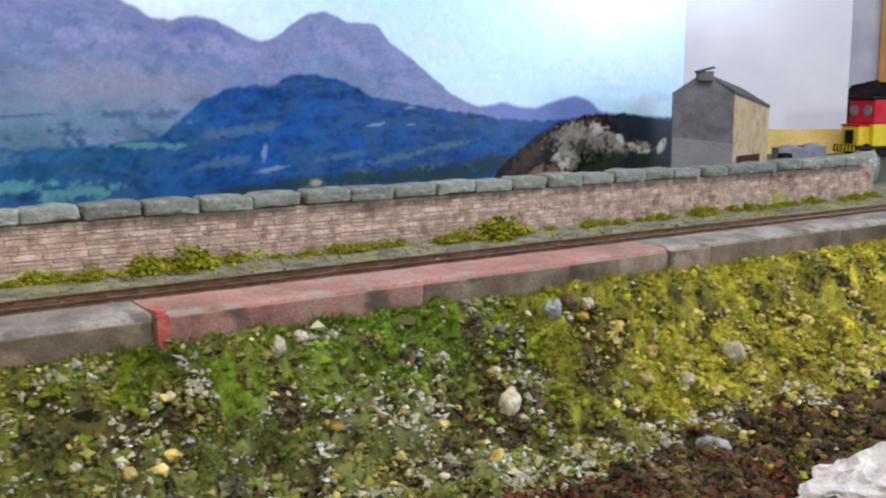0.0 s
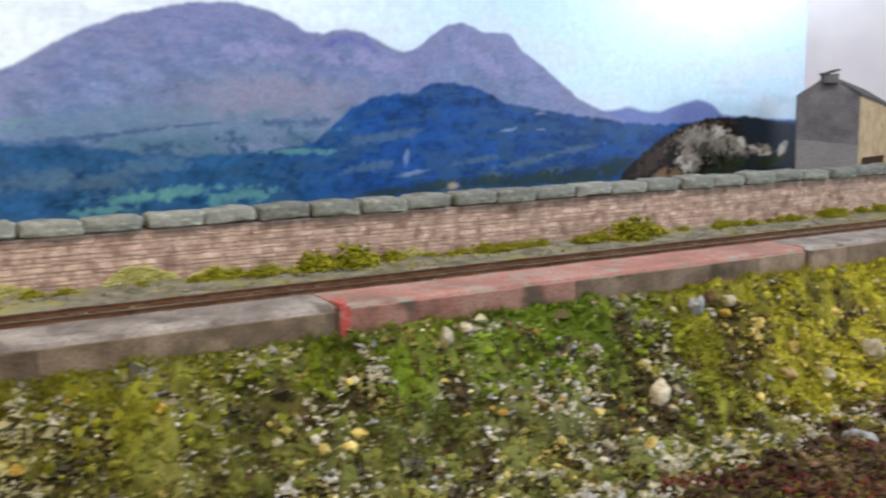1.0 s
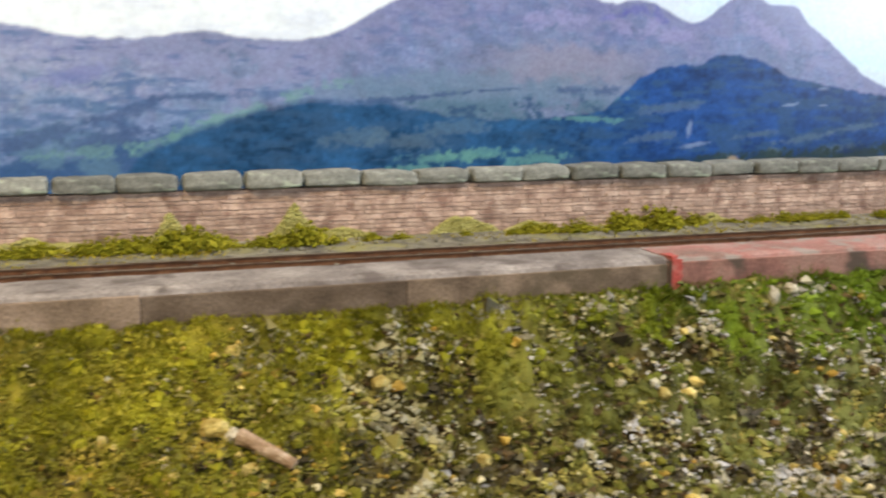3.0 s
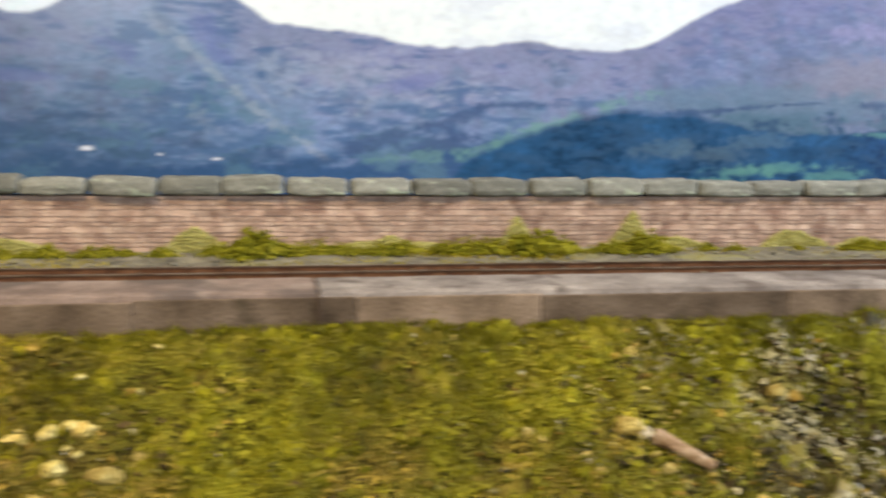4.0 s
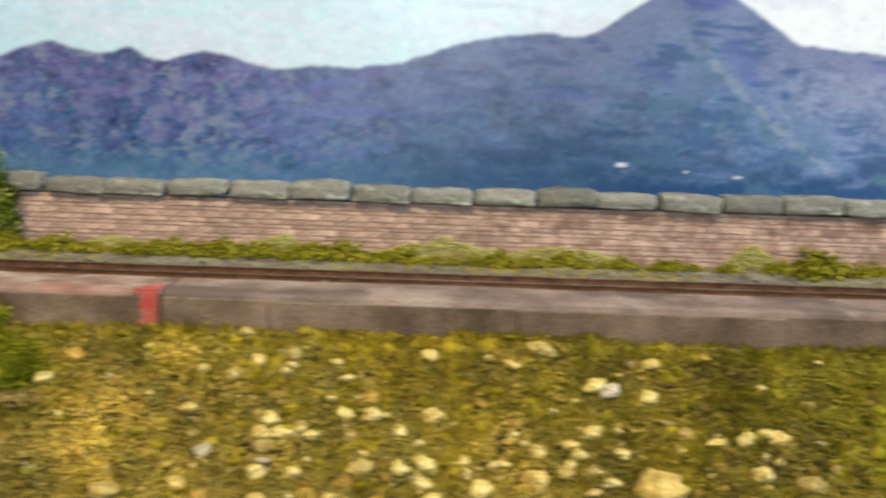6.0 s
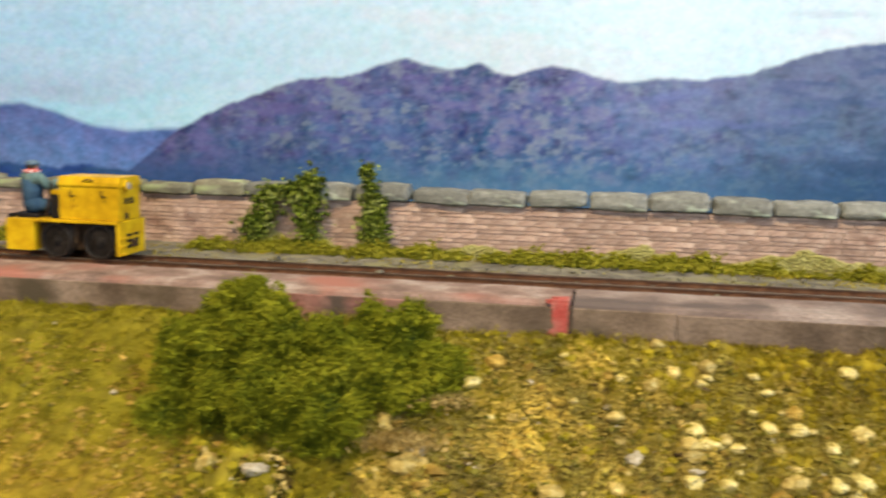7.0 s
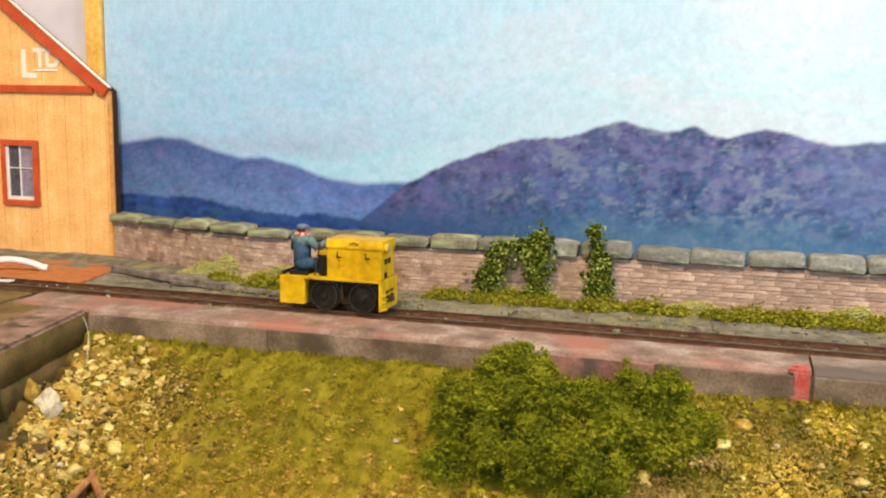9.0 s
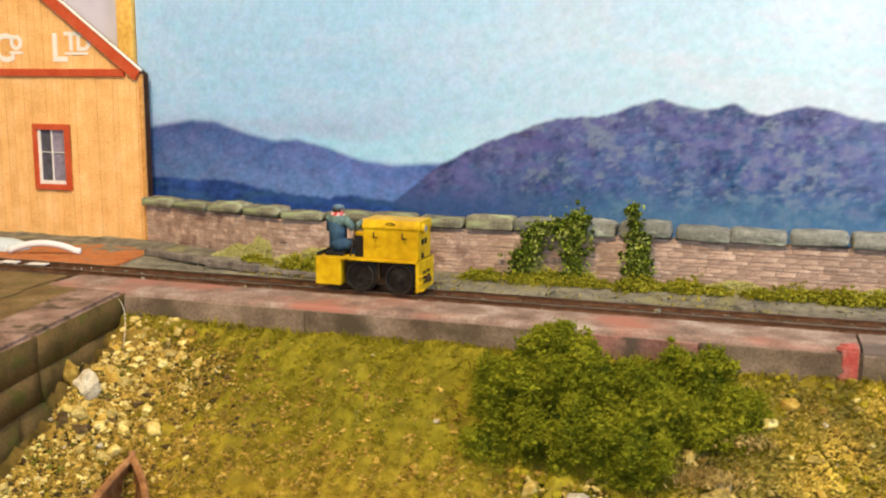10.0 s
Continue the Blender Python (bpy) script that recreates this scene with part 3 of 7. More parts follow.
def backdrop():
    xs = np.arange(-846.0, 820.3, 1.25)
    zs = np.concatenate([np.arange(96.0, 228.0, 1.15), np.arange(228.0, 330.1, 6.0)])
    X, Z = np.meshgrid(xs, zs)
    X, Z = X.ravel(), Z.ravel()
    far = ridge(X, FAR_HILLS, 0.7, 1, 12)
    main = ridge(X, LEFT_RANGE + MID_RANGE + RIGHT_RANGE, 0.8, 2, 7)
    wood = ridge(X, WOODS, 1.1, 3, 6)
    rock = ridge(X, QUARRY, 1.2, 4, 6)
    n1, n2, n3 = fbm(X, Z * 1.3, 60.0, 5), fbm(X, Z * 1.6, 13.0, 9), fbm(X, Z * 1.4, 3.6, 13, 3)
    n4, n5, n6 = fbm(X, Z * 1.2, 4.5, 101, 3), fbm(X, Z * 1.2, 5.5, 105, 3), fbm(X, Z * 1.5, 2.4, 109, 2)
    veg = fbm(X, Z * 2.2, 26.0, 17)
    cloud = fbm(X * 0.4, Z * 1.6, 28.0, 21)
    streak = fbm(X * 0.42, Z * 1.7 + 0.06 * X, 7.0, 47, 4)

    def col(*c):
        return np.array(c, dtype=float)[None, :]

    def blend(c, new_c, f):
        f = np.clip(f, 0, 1)[:, None]
        return c * (1 - f) + new_c * f

    def bump_in(a, b, w):
        """1 between a and b along the print, fading over w."""
        return np.clip((X - a) / w, 0, 1) * np.clip((b - X) / w, 0, 1)

    def daubs(c, tint, marks, alpha=0.8, edge=0.55):
        """Ragged strokes of one colour: place, half lengths, slope."""
        for x, z, rx, rz, slope in marks:
            dz = Z - z - slope * (X - x)
            f = 1.25 - np.hypot((X - x) / rx, dz / rz) + edge * n3 + 0.6 * edge * n2
            c = blend(c, tint, np.clip(f * 1.6, 0, 1) * alpha)
        return c

    # sky: bluest at the shed's end, nearly white over the middle of the range, lamp glare put into the print
    k = np.clip((Z - 130) / 130.0, 0, 1)
    c = blend(col(0.60, 0.79, 0.91) + 0 * X[:, None], col(0.47, 0.70, 0.92), k)
    c = blend(c, col(0.80, 0.89, 0.95), bump_in(-330, 440, 200.0) * 0.9)
    c = blend(c, col(0.265, 0.50, 0.80), np.clip((-420 - X) / 300.0, 0, 0.9) * (1 - 0.25 * k))
    c = blend(c, col(0.36, 0.70, 0.84), np.exp(-((Z - 142) / 14.0) ** 2) * bump_in(-780, -520, 90.0) * 0.4)
    c = blend(c, col(0.44, 0.64, 0.86), np.clip((X - 560) / 200.0, 0, 0.8) * np.clip(1.4 - k * 1.6, 0, 1))
    c = blend(c, col(0.60, 0.68, 0.84), np.clip(cloud * 1.6 - 0.25, 0, 0.45) * np.clip((X + 620) / 120.0, 0.3, 1))
    c = blend(c, col(0.30, 0.42, 0.66), np.clip(1.5 * cloud + 0.1, 0, 0.6) * np.exp(-((Z - 156) / 9.0) ** 2) * np.clip((-640 - X) / 60.0, 0, 1))
    c = daubs(c, col(0.40, 0.50, 0.66), ((716, 168, 28, 3.0, 0.0), (700, 176, 14, 2.0, 0.0), (780, 160, 30, 4.0, 0.0), (-190, 206, 0.1, 0.1, 0.0), (-282, 201, 18, 1.6, 0.0)), 0.4)
    c = c * (1 + 0.05 * n3[:, None] + 0.05 * n4[:, None]) + 0.03 * n5[:, None] * col(1.0, -0.2, 0.4) * (X < -200)[:, None]
    # far blue hills at both ends
    fd = np.clip((far - Z) / 45.0, 0, 1)
    fc = blend(col(0.075, 0.125, 0.36) + 0 * X[:, None], col(0.115, 0.21, 0.46), fd * 1.1) * (1 + 0.16 * n2[:, None] + 0.16 * n6[:, None])
    fc = fc * np.interp(X, [-846, -780, -700, 400], [0.70, 0.85, 1.15, 1.0])[:, None] + 0.02 * n5[:, None] * col(1.0, 0.2, 0.5)
    fc = blend(fc, col(0.17, 0.22, 0.50), (X > 400) * 0.7)
    c = blend(c, fc, soft(Z, far, 1.6) * ((X < -500) | (X > 470)))
    # the long range: purple-grey tops, bluer lower down, pale in the middle where lamp sheen is put into the print
    d = np.clip((main - Z) / 80.0, 0, 1)
    left = np.clip((-190 - X) / 230.0, 0, 1)
    right = np.clip((X - 60) / 120.0, 0, 1)
    top = blend(col(0.205, 0.265, 0.45) + 0 * X[:, None], col(0.085, 0.10, 0.255), left)
    top = blend(top, col(0.175, 0.225, 0.45), right)
    low = blend(col(0.15, 0.225, 0.41) + 0 * X[:, None], col(0.05, 0.105, 0.26), left)
    low = blend(low, col(0.165, 0.22, 0.37), right)
    mc = blend(top, low, d * 1.25 + 0.2 * n1)
    wx, wz = X + 5 * fbm(X, Z, 30.0, 51, 3), Z + 4 * fbm(X, Z, 22.0, 55, 3)
    crag = fbm(wx * 0.75, wz * 1.25, 8.0, 59, 5)
    fall = fbm(wx + 0.5 * wz, wz * 0.5, 15.0, 57, 3)
    mc = mc * (1 + (0.20 + 0.16 * left)[:, None] * crag[:, None] + 0.12 * fall[:, None] + 0.10 * n3[:, None] + 0.10 * streak[:, None])
    # patches of heather, turf and bare stone
    hue = (0.55 + 0.45 * left)[:, None]
    mc = mc + hue * (0.014 * n4[:, None] * col(1.0, 0.1, 0.7) + 0.026 * n5[:, None] * col(-0.1, 0.7, 0.8) + 0.026 * n6[:, None] * col(0.9, 1.0, 1.1))
    mc = blend(mc, col(0.215, 0.22, 0.37), np.clip(0.9 - d * 2.6 + 0.8 * crag, 0, 0.45) * (1 - left))
    mc = blend(mc, col(0.11, 0.10, 0.30), np.clip(streak * 1.2 - 0.25 + 0.4 * crag, 0, 0.55) * np.clip(1.3 - d * 1.6, 0, 1) * (0.4 + 0.6 * left))
    mc = blend(mc, col(0.055, 0.125, 0.28), np.clip(streak * 1.3 + (d - 0.55) * 1.2, 0, 0.7) * (1 - left) * (1 - 0.75 * right))
    mc = blend(mc, col(0.030, 0.085, 0.215), np.clip((126 - Z + 10 * n1 + 7 * n2 + 5 * n3) / 12.0, 0, 0.9) * (1 - 0.75 * left) * (1 - right))
    mc = blend(mc, col(0.10, 0.20, 0.30), np.clip(veg * 1.6 + 0.7 * n3 - 0.45, 0, 0.6) * np.clip((d - 0.35) * 3, 0, 1) * (1 - left) * (1 - right))
    mc = blend(mc, col(0.27, 0.265, 0.36), np.clip(1.2 - np.abs(Z - 166 - 4 * n2) / 13.0 + 0.4 * crag, 0, 0.6) * bump_in(180, 350, 60.0))
    mc = blend(mc, col(0.14, 0.235, 0.345), np.clip(1.1 - np.abs(Z - 150 - 5 * n1) / 11.0 + 0.6 * veg + 0.3 * n3, 0, 0.55) * bump_in(70, 320, 50.0))
    mc = blend(mc, col(0.17, 0.18, 0.30), np.clip(crag * 0.9 + n3 * 0.7 + n1 * 0.4 - 0.30, 0, 0.55) * bump_in(-520, -330, 60.0))
    mc = blend(mc, col(0.20, 0.26, 0.34), np.clip(n2 * 1.0 + n3 * 0.9 - 0.30, 0, 0.55) * left * np.clip((X + 640) / 80.0, 0.2, 1))
    mc = blend(mc, blend(col(0.07, 0.17, 0.30) + 0 * X[:, None], col(0.035, 0.085, 0.24), np.clip((-520 - X) / 60.0, 0, 1)), np.clip((124 - Z + 8 * n2) / 16.0, 0, 0.7) * left)
    fields = np.clip(veg * 1.4 + 0.8 * n3 + 0.6, 0, 0.9) * bump_in(125, 312, 30.0) * np.clip((154 + 7 * n2 + 4 * n1 - Z) / 12.0, 0, 1)
    mc = blend(mc, col(0.085, 0.165, 0.255), fields)
    mc = blend(mc, col(0.03, 0.08, 0.18), np.clip(n2 * 1.2 + n3 * 0.8 - 0.35, 0, 0.85) * bump_in(125, 312, 30.0) * np.clip((150 - Z) / 4.0, 0, 1))
    mc = daubs(mc, col(0.36, 0.41, 0.52), ((-166, 181, 9, 3.0, -0.7), (-150, 168, 14, 2.6, -0.9), (-130, 150, 14, 2.8, -0.9), (-108, 133, 16, 3.0, -0.75), (-118, 150, 10, 2.0, -1.0), (-140, 130, 12, 4.0, -0.7), (-92, 122, 10, 2.2, -0.6), (-66, 160, 40, 9, -0.1)), 0.28, 1.0)
    mc = daubs(mc, col(0.135, 0.165, 0.42), ((-146, 182, 9, 8, -0.6), (-138, 168, 8, 4, -0.6), (-190, 172, 9, 5, -0.6), (-236, 157, 20, 2.5, 0.0), (-298, 152, 14, 2.2, 0.0), (-356, 160, 20, 2.2, 0.15), (-340, 145, 30, 2.0, 0.0), (-40, 158, 16, 4, 0.2)), 0.55)
    mc = daubs(mc, col(0.10, 0.115, 0.40), ((316, 205, 12, 4.0, 0.05), (334, 200, 8, 3.0, -0.5), (300, 200, 10, 2.5, 0.1), (-170, 208, 16, 5, 0)), 0.6)
    mc = daubs(mc, col(0.30, 0.30, 0.56), ((304, 194, 10, 5, -0.6), (326, 194, 8, 5, 0.5), (348, 188, 14, 4, 0.0), (250, 196, 20, 5, 0.1), (430, 192, 20, 6, -0.4)), 0.45)
    mc = daubs(mc, col(0.035, 0.085, 0.20), ((-121, 119, 14, 3.5, 0.1), (-155, 125, 20, 3.0, -0.1), (-178, 118, 16, 4.0, 0.0), (-230, 131, 26, 4.0, -0.1), (-262, 124, 20, 4.0, 0.0), (-90, 114, 20, 3.0, 0.1), (-206, 138, 16, 2.0, 0.0)), 0.6)
    mc = daubs(mc, col(0.055, 0.10, 0.225), ((-52, 128, 24, 4.0, 0.26), (-14, 139, 20, 3.6, 0.30), (24, 147.4, 30, 1.9, 0.04), (-24, 124, 26, 5.0, 0.2), (262, 151.5, 12, 1.8, 0.0), (290, 151, 10, 3.0, 0.1), (142, 145.8, 22, 1.7, 0.06), (176, 148.8, 24, 1.4, 0.08), (206, 151.3, 18, 1.0, 0.06)), 0.75)
    mc = daubs(mc, col(0.15, 0.32, 0.29), ((28, 131, 22, 3.6, 0.30), (55, 140, 26, 3.2, 0.22), (84, 150, 18, 2.6, 0.2), (-40, 118, 22, 2.6, 0.1), (2, 122, 14, 3.0, 0.3)), 0.42, 0.9)
    mc = mc * np.interp(X, [-846, -560, -480, -380, -300, -190, -90, 40, 120, 819], [0.92, 0.95, 1.12, 1.18, 0.78, 0.78, 1.05, 1.08, 1.0, 0.96])[:, None] * (1 - col(0.10, 0.0, -0.03) * bump_in(-440, -60, 80.0)[:, None])
    c = blend(c, mc, soft(Z, main, 1.0))
    # dark wooded hills
    wd = np.clip((wood - Z) / 45.0, 0, 1)
    wc = blend(col(0.017, 0.072, 0.175) + 0 * X[:, None], col(0.010, 0.050, 0.190), np.clip((X - 240) / 90.0, 0, 1))
    wc = blend(wc, col(0.020, 0.055, 0.21), np.clip((-500 - X) / 20.0, 0, 1))
    wc = wc * (1 + 0.40 * n2[:, None] + 0.28 * n3[:, None] + 0.35 * n1[:, None])
    wc = blend(wc, col(0.035, 0.095, 0.20), np.clip(streak * 1.2 + 0.25 * veg, 0, 0.55))
    wc = daubs(wc, col(0.13, 0.33, 0.29), ((168, 110, 20, 2.6, 0.02), (194, 111.5, 18, 3.0, 0.02), (240, 107, 18, 4.0, 0.05), (284, 132.5, 22, 1.6, -0.02), (228, 138.5, 20, 3.0, 0.04), (262, 143.5, 24, 2.6, 0.05), (150, 104, 16, 2.0, 0.0)), 0.55, 0.8)
    wc = daubs(wc, col(0.10, 0.165, 0.23), ((150, 120, 22, 5.0, 0.0), (118, 124, 20, 4.0, 0.1), (180, 128, 20, 4.0, 0.0), (330, 120, 20, 3.0, 0.1), (420, 120, 18, 2.0, 0.1), (470, 117, 26, 2.2, 0.12), (520, 124, 26, 2.0, 0.1), (345, 140, 22, 3.0, 0.1), (500, 108, 22, 3.0, 0.1)), 0.5)
    wc = daubs(wc, col(0.26, 0.36, 0.55), ((362, 126, 2.2, 5.0, 1.2), (454, 141.5, 9, 1.0, 0.12), (486, 153, 6, 0.9, 0.0), (367, 114, 11, 1.6, 0.1), (486, 141, 4, 1.0, 0.0)), 0.55, 0.3)
    c = blend(c, wc, soft(Z, wood, np.where((X > -60) & (X < 150), 2.2, 0.9)))
    c = daubs(c, col(0.16, 0.24, 0.20), ((395, 103, 9, 4.0, 0.0), (440, 107, 8, 4.0, 0.0)), 0.5)
    c = daubs(c, col(0.016, 0.036, 0.036), ((345, 101, 20, 4.0, 0.0), (382, 103, 26, 4.5, 0.05), (432, 104, 30, 5.5, 0.05), (480, 103, 30, 6.0, 0.0), (530, 103, 36, 7.0, 0.0), (566, 108, 24, 7.0, 0.1)), 0.85)
    c = daubs(c, col(0.45, 0.36, 0.27), ((402, 103, 5, 2.4, 0.0),), 0.7, 0.3)
    # the quarried rock
    rc = (col(0.012, 0.010, 0.010) + 0 * X[:, None]) * (1 + 0.7 * n3[:, None])
    rc = blend(rc, col(0.012, 0.022, 0.040), np.clip((X - 715) / 30.0 + 0.6 * n2, 0, 0.8))
    rc = daubs(rc, col(0.060, 0.038, 0.028), ((612, 112, 20, 7, 0.5), (690, 140, 22, 3, 0.0), (640, 130, 14, 5, 0.4)), 0.6)
    stone = col(0.20, 0.185, 0.165) * (1 + 0.25 * n3[:, None] + 0.45 * n2[:, None] + 0.15 * n6[:, None])
    rc = daubs(rc, stone, ((660, 126, 22, 11, 0.1), (692, 123, 24, 13, -0.1), (722, 120, 22, 8, -0.3), (752, 115, 18, 5, -0.1), (655, 108, 18, 10, 0.0)), 0.95, 0.45)
    rc = daubs(rc, col(0.24, 0.15, 0.085), ((640, 98, 16, 5, 0.1), (622, 100, 10, 4, 0.4)), 0.6)
    rc = daubs(rc, col(0.018, 0.026, 0.014), ((716, 104, 24, 6, 0.05), (690, 112, 10, 5, -0.5), (676, 118, 8, 5, 0.3), (700, 98, 30, 4, 0.0), (770, 103, 26, 6, 0.0)), 0.85, 0.5)
    rc = daubs(rc, col(0.52, 0.50, 0.47), ((698, 133, 8, 4.5, -0.2), (642, 110, 5, 4, 0.0), (654, 104, 7, 5, 0.2), (748, 116, 12, 2.6, -0.2), (789, 114, 6, 4, 0.4), (728, 124, 5, 4, -0.8), (762, 110, 10, 1.6, 0.1)), 0.8, 0.55)
    c = blend(c, rc, soft(Z, rock, 1.0))
    for hx, hz, rx, rz in ((-205, 121.8, 3.6, 1.3), (-142, 116.8, 2.6, 0.9), (-170, 118.8, 1.4, 0.6)):
        c = blend(c, col(0.62, 0.68, 0.80), 1.6 * (1.2 - np.hypot((X - hx) / rx, (Z - hz) / rz)))
    c = np.clip(c, 0.004, 0.95)
    nx, nz = len(xs), len(zs)
    me = bpy.data.meshes.new("backdrop")
    idx = (np.arange(nz - 1)[:, None] * nx + np.arange(nx - 1)[None, :]).ravel()
    quads = np.stack([idx, idx + 1, idx + nx + 1, idx + nx], 1)
    me.from_pydata(np.stack([X, back_y(X), Z], 1) * MM, [], quads.tolist())
    m = bpy.data.materials.new("printed_backdrop_sheet")
    m.use_nodes = True
    N, L = m.node_tree.nodes, m.node_tree.links
    bsdf = N["Principled BSDF"]
    at = N.new("ShaderNodeAttribute")
    at.attribute_name = "print"
    tc = N.new("ShaderNodeTexCoord")
    gr = N.new("ShaderNodeTexNoise")
    gr.inputs["Scale"].default_value = 430.0
    gr.inputs["Detail"].default_value = 4.0
    L.new(tc.outputs["Object"], gr.inputs["Vector"])
    mx = N.new("ShaderNodeMix")
    mx.data_type, mx.blend_type = "RGBA", "OVERLAY"
    mx.inputs["Factor"].default_value = 0.22
    L.new(at.outputs["Color"], mx.inputs["A"])
    L.new(gr.outputs["Fac"], mx.inputs["B"])
    L.new(mx.outputs["Result"], bsdf.inputs["Base Color"])
    bsdf.inputs["Roughness"].default_value = 0.25
    bsdf.inputs["Specular IOR Level"].default_value = 0.4
    me.materials.append(m)
    layer = me.color_attributes.new("print", "FLOAT_COLOR", "POINT")
    layer.data.foreach_set("color", np.concatenate([c, np.ones((len(c), 1))], 1).astype(np.float32).ravel())
    tagged(new("backdrop", me), "printed photographic backdrop of blue mountains under a pale sky", "backdrop", kind="structure")
    bm = bmesh.new()
    for a, b in ((-846, -300), (-300, 819)):
        vs = [bm.verts.new(p) for p in ((a, back_y(a) + 1.0, 70), (b, back_y(b) + 1.0, 70), (b, back_y(b) + 1.0, 330), (a, back_y(a) + 1.0, 330))]
        bk = [bm.verts.new(v.co + Vector((0, 9, 0))) for v in vs]
        bm.faces.new(vs)
        bm.faces.new(bk)
        for i in range(4):
            bm.faces.new((vs[i], vs[(i + 1) % 4], bk[(i + 1) % 4], bk[i]))
    solo("backdrop_board", bm, M["board"], label="plain board behind the printed backdrop", category="backboard", kind="structure")


backdrop()


# ---------------------------------------------------------------- far ends of the layout
M["white_panel"] = mat("glossy_white_panel", [(0.80, 0.79, 0.90), (0.86, 0.85, 0.93)], 200, 0.20, 0.0, 60, spec=0.5)
M["yellow_wood"] = mat("varnished_yellow_wood", [(0.62, 0.36, 0.07), (0.74, 0.47, 0.12), (0.80, 0.55, 0.18)], 40, 0.45, 0.1, 3)
# paler copy of the yellow wood, strong light put into its colour
M["batten_wood"] = mat("lit_varnished_wood", [(0.80, 0.55, 0.16), (0.86, 0.63, 0.23), (0.90, 0.70, 0.30)], 40, 0.4, 0.1, 3)
M["orange_wood"] = mat("varnished_orange_wood", [(0.55, 0.26, 0.07), (0.68, 0.36, 0.11)], 40, 0.45, 0.1, 3)
M["black_stuff"] = mat("black_cloth", [(0.012, 0.010, 0.012), (0.03, 0.022, 0.022)], 30, 0.9, 0.3, 3)
M["blue_grey"] = mat("blue_grey_board", [(0.12, 0.14, 0.26), (0.18, 0.20, 0.34)], 80, 0.5, 0.0, 40)
M["lilac"] = mat("pale_lilac_board", [(0.58, 0.57, 0.68), (0.66, 0.65, 0.74)], 120, 0.4, 0.0, 50)
M["grey_stone"] = mat("grey_house_render", [(0.10, 0.095, 0.108), (0.145, 0.138, 0.152), (0.185, 0.178, 0.192)], 16, 0.85, 0.4, 1.2)
M["tan_stone"] = mat("tan_stone_front", [(0.33, 0.24, 0.15), (0.45, 0.34, 0.21), (0.50, 0.40, 0.27)], 9, 0.85, 0.4, 1.2)
M["slate"] = mat("slate_roof", [(0.06, 0.06, 0.065), (0.11, 0.11, 0.115)], 6, 0.7, 0.4, 1.2)
M["opening_and_shade"] = mat("dark_doorway_and_shade", [(0.035, 0.018, 0.012), (0.06, 0.03, 0.02)], 8, 0.8, 0.2, 1.5)
M["wagon_grey"] = mat("grey_wagon_paint", [(0.19, 0.19, 0.25), (0.30, 0.30, 0.38)], 12, 0.6, 0.2, 1.5)
M["loco_red"] = mat("red_loco_paint", [(0.50, 0.015, 0.03), (0.62, 0.03, 0.05)], 20, 0.35, 0.05, 2)
M["loco_yellow_b"] = mat("bright_yellow_paint", [(0.72, 0.52, 0.02), (0.80, 0.60, 0.04)], 20, 0.4, 0.05, 2)
M["black_metal"] = mat("black_underframe", [(0.015, 0.013, 0.012), (0.035, 0.03, 0.027)], 6, 0.5, 0.3, 1.0, metal=0.3)
M["shed_glass"] = mat("dark_window_glass", [(0.06, 0.06, 0.07), (0.12, 0.12, 0.16)], 16, 0.12, 0.0, 3)
M["shed_glass_lit"] = mat("lit_window_glass", [(0.20, 0.18, 0.24), (0.34, 0.31, 0.40)], 26, 0.12, 0.0, 3)
M["glass"] = mat("dull_window_glass", [(0.16, 0.17, 0.20), (0.30, 0.31, 0.34)], 10, 0.12, 0.0, 3)
M["window_white"] = mat("white_window_paint", [(0.70, 0.68, 0.64), (0.80, 0.79, 0.76)], 8, 0.5, 0.1, 1.0)


def slab(points, z0, z1):
    """An upright or flat prism on a polygon in plan."""
    bm = bmesh.new()
    lo = [bm.verts.new((x, y, z0)) for x, y in points]
    hi = [bm.verts.new((x, y, z1)) for x, y in points]
    bm.faces.new(lo)
    bm.faces.new(hi)
    n = len(points)
    for i in range(n):
        bm.faces.new((lo[i], lo[(i + 1) % n], hi[(i + 1) % n], hi[i]))
    return bm


def upright(a, b, z0, z1, t=6.0):
    """A board standing on the line from a to b."""
    d = (Vector(b) - Vector(a)).normalized()
    n = Vector((-d.y, d.x)) * t
    return slab([tuple(a), tuple(b), (b[0] + n.x, b[1] + n.y), (a[0] + n.x, a[1] + n.y)], z0, z1)


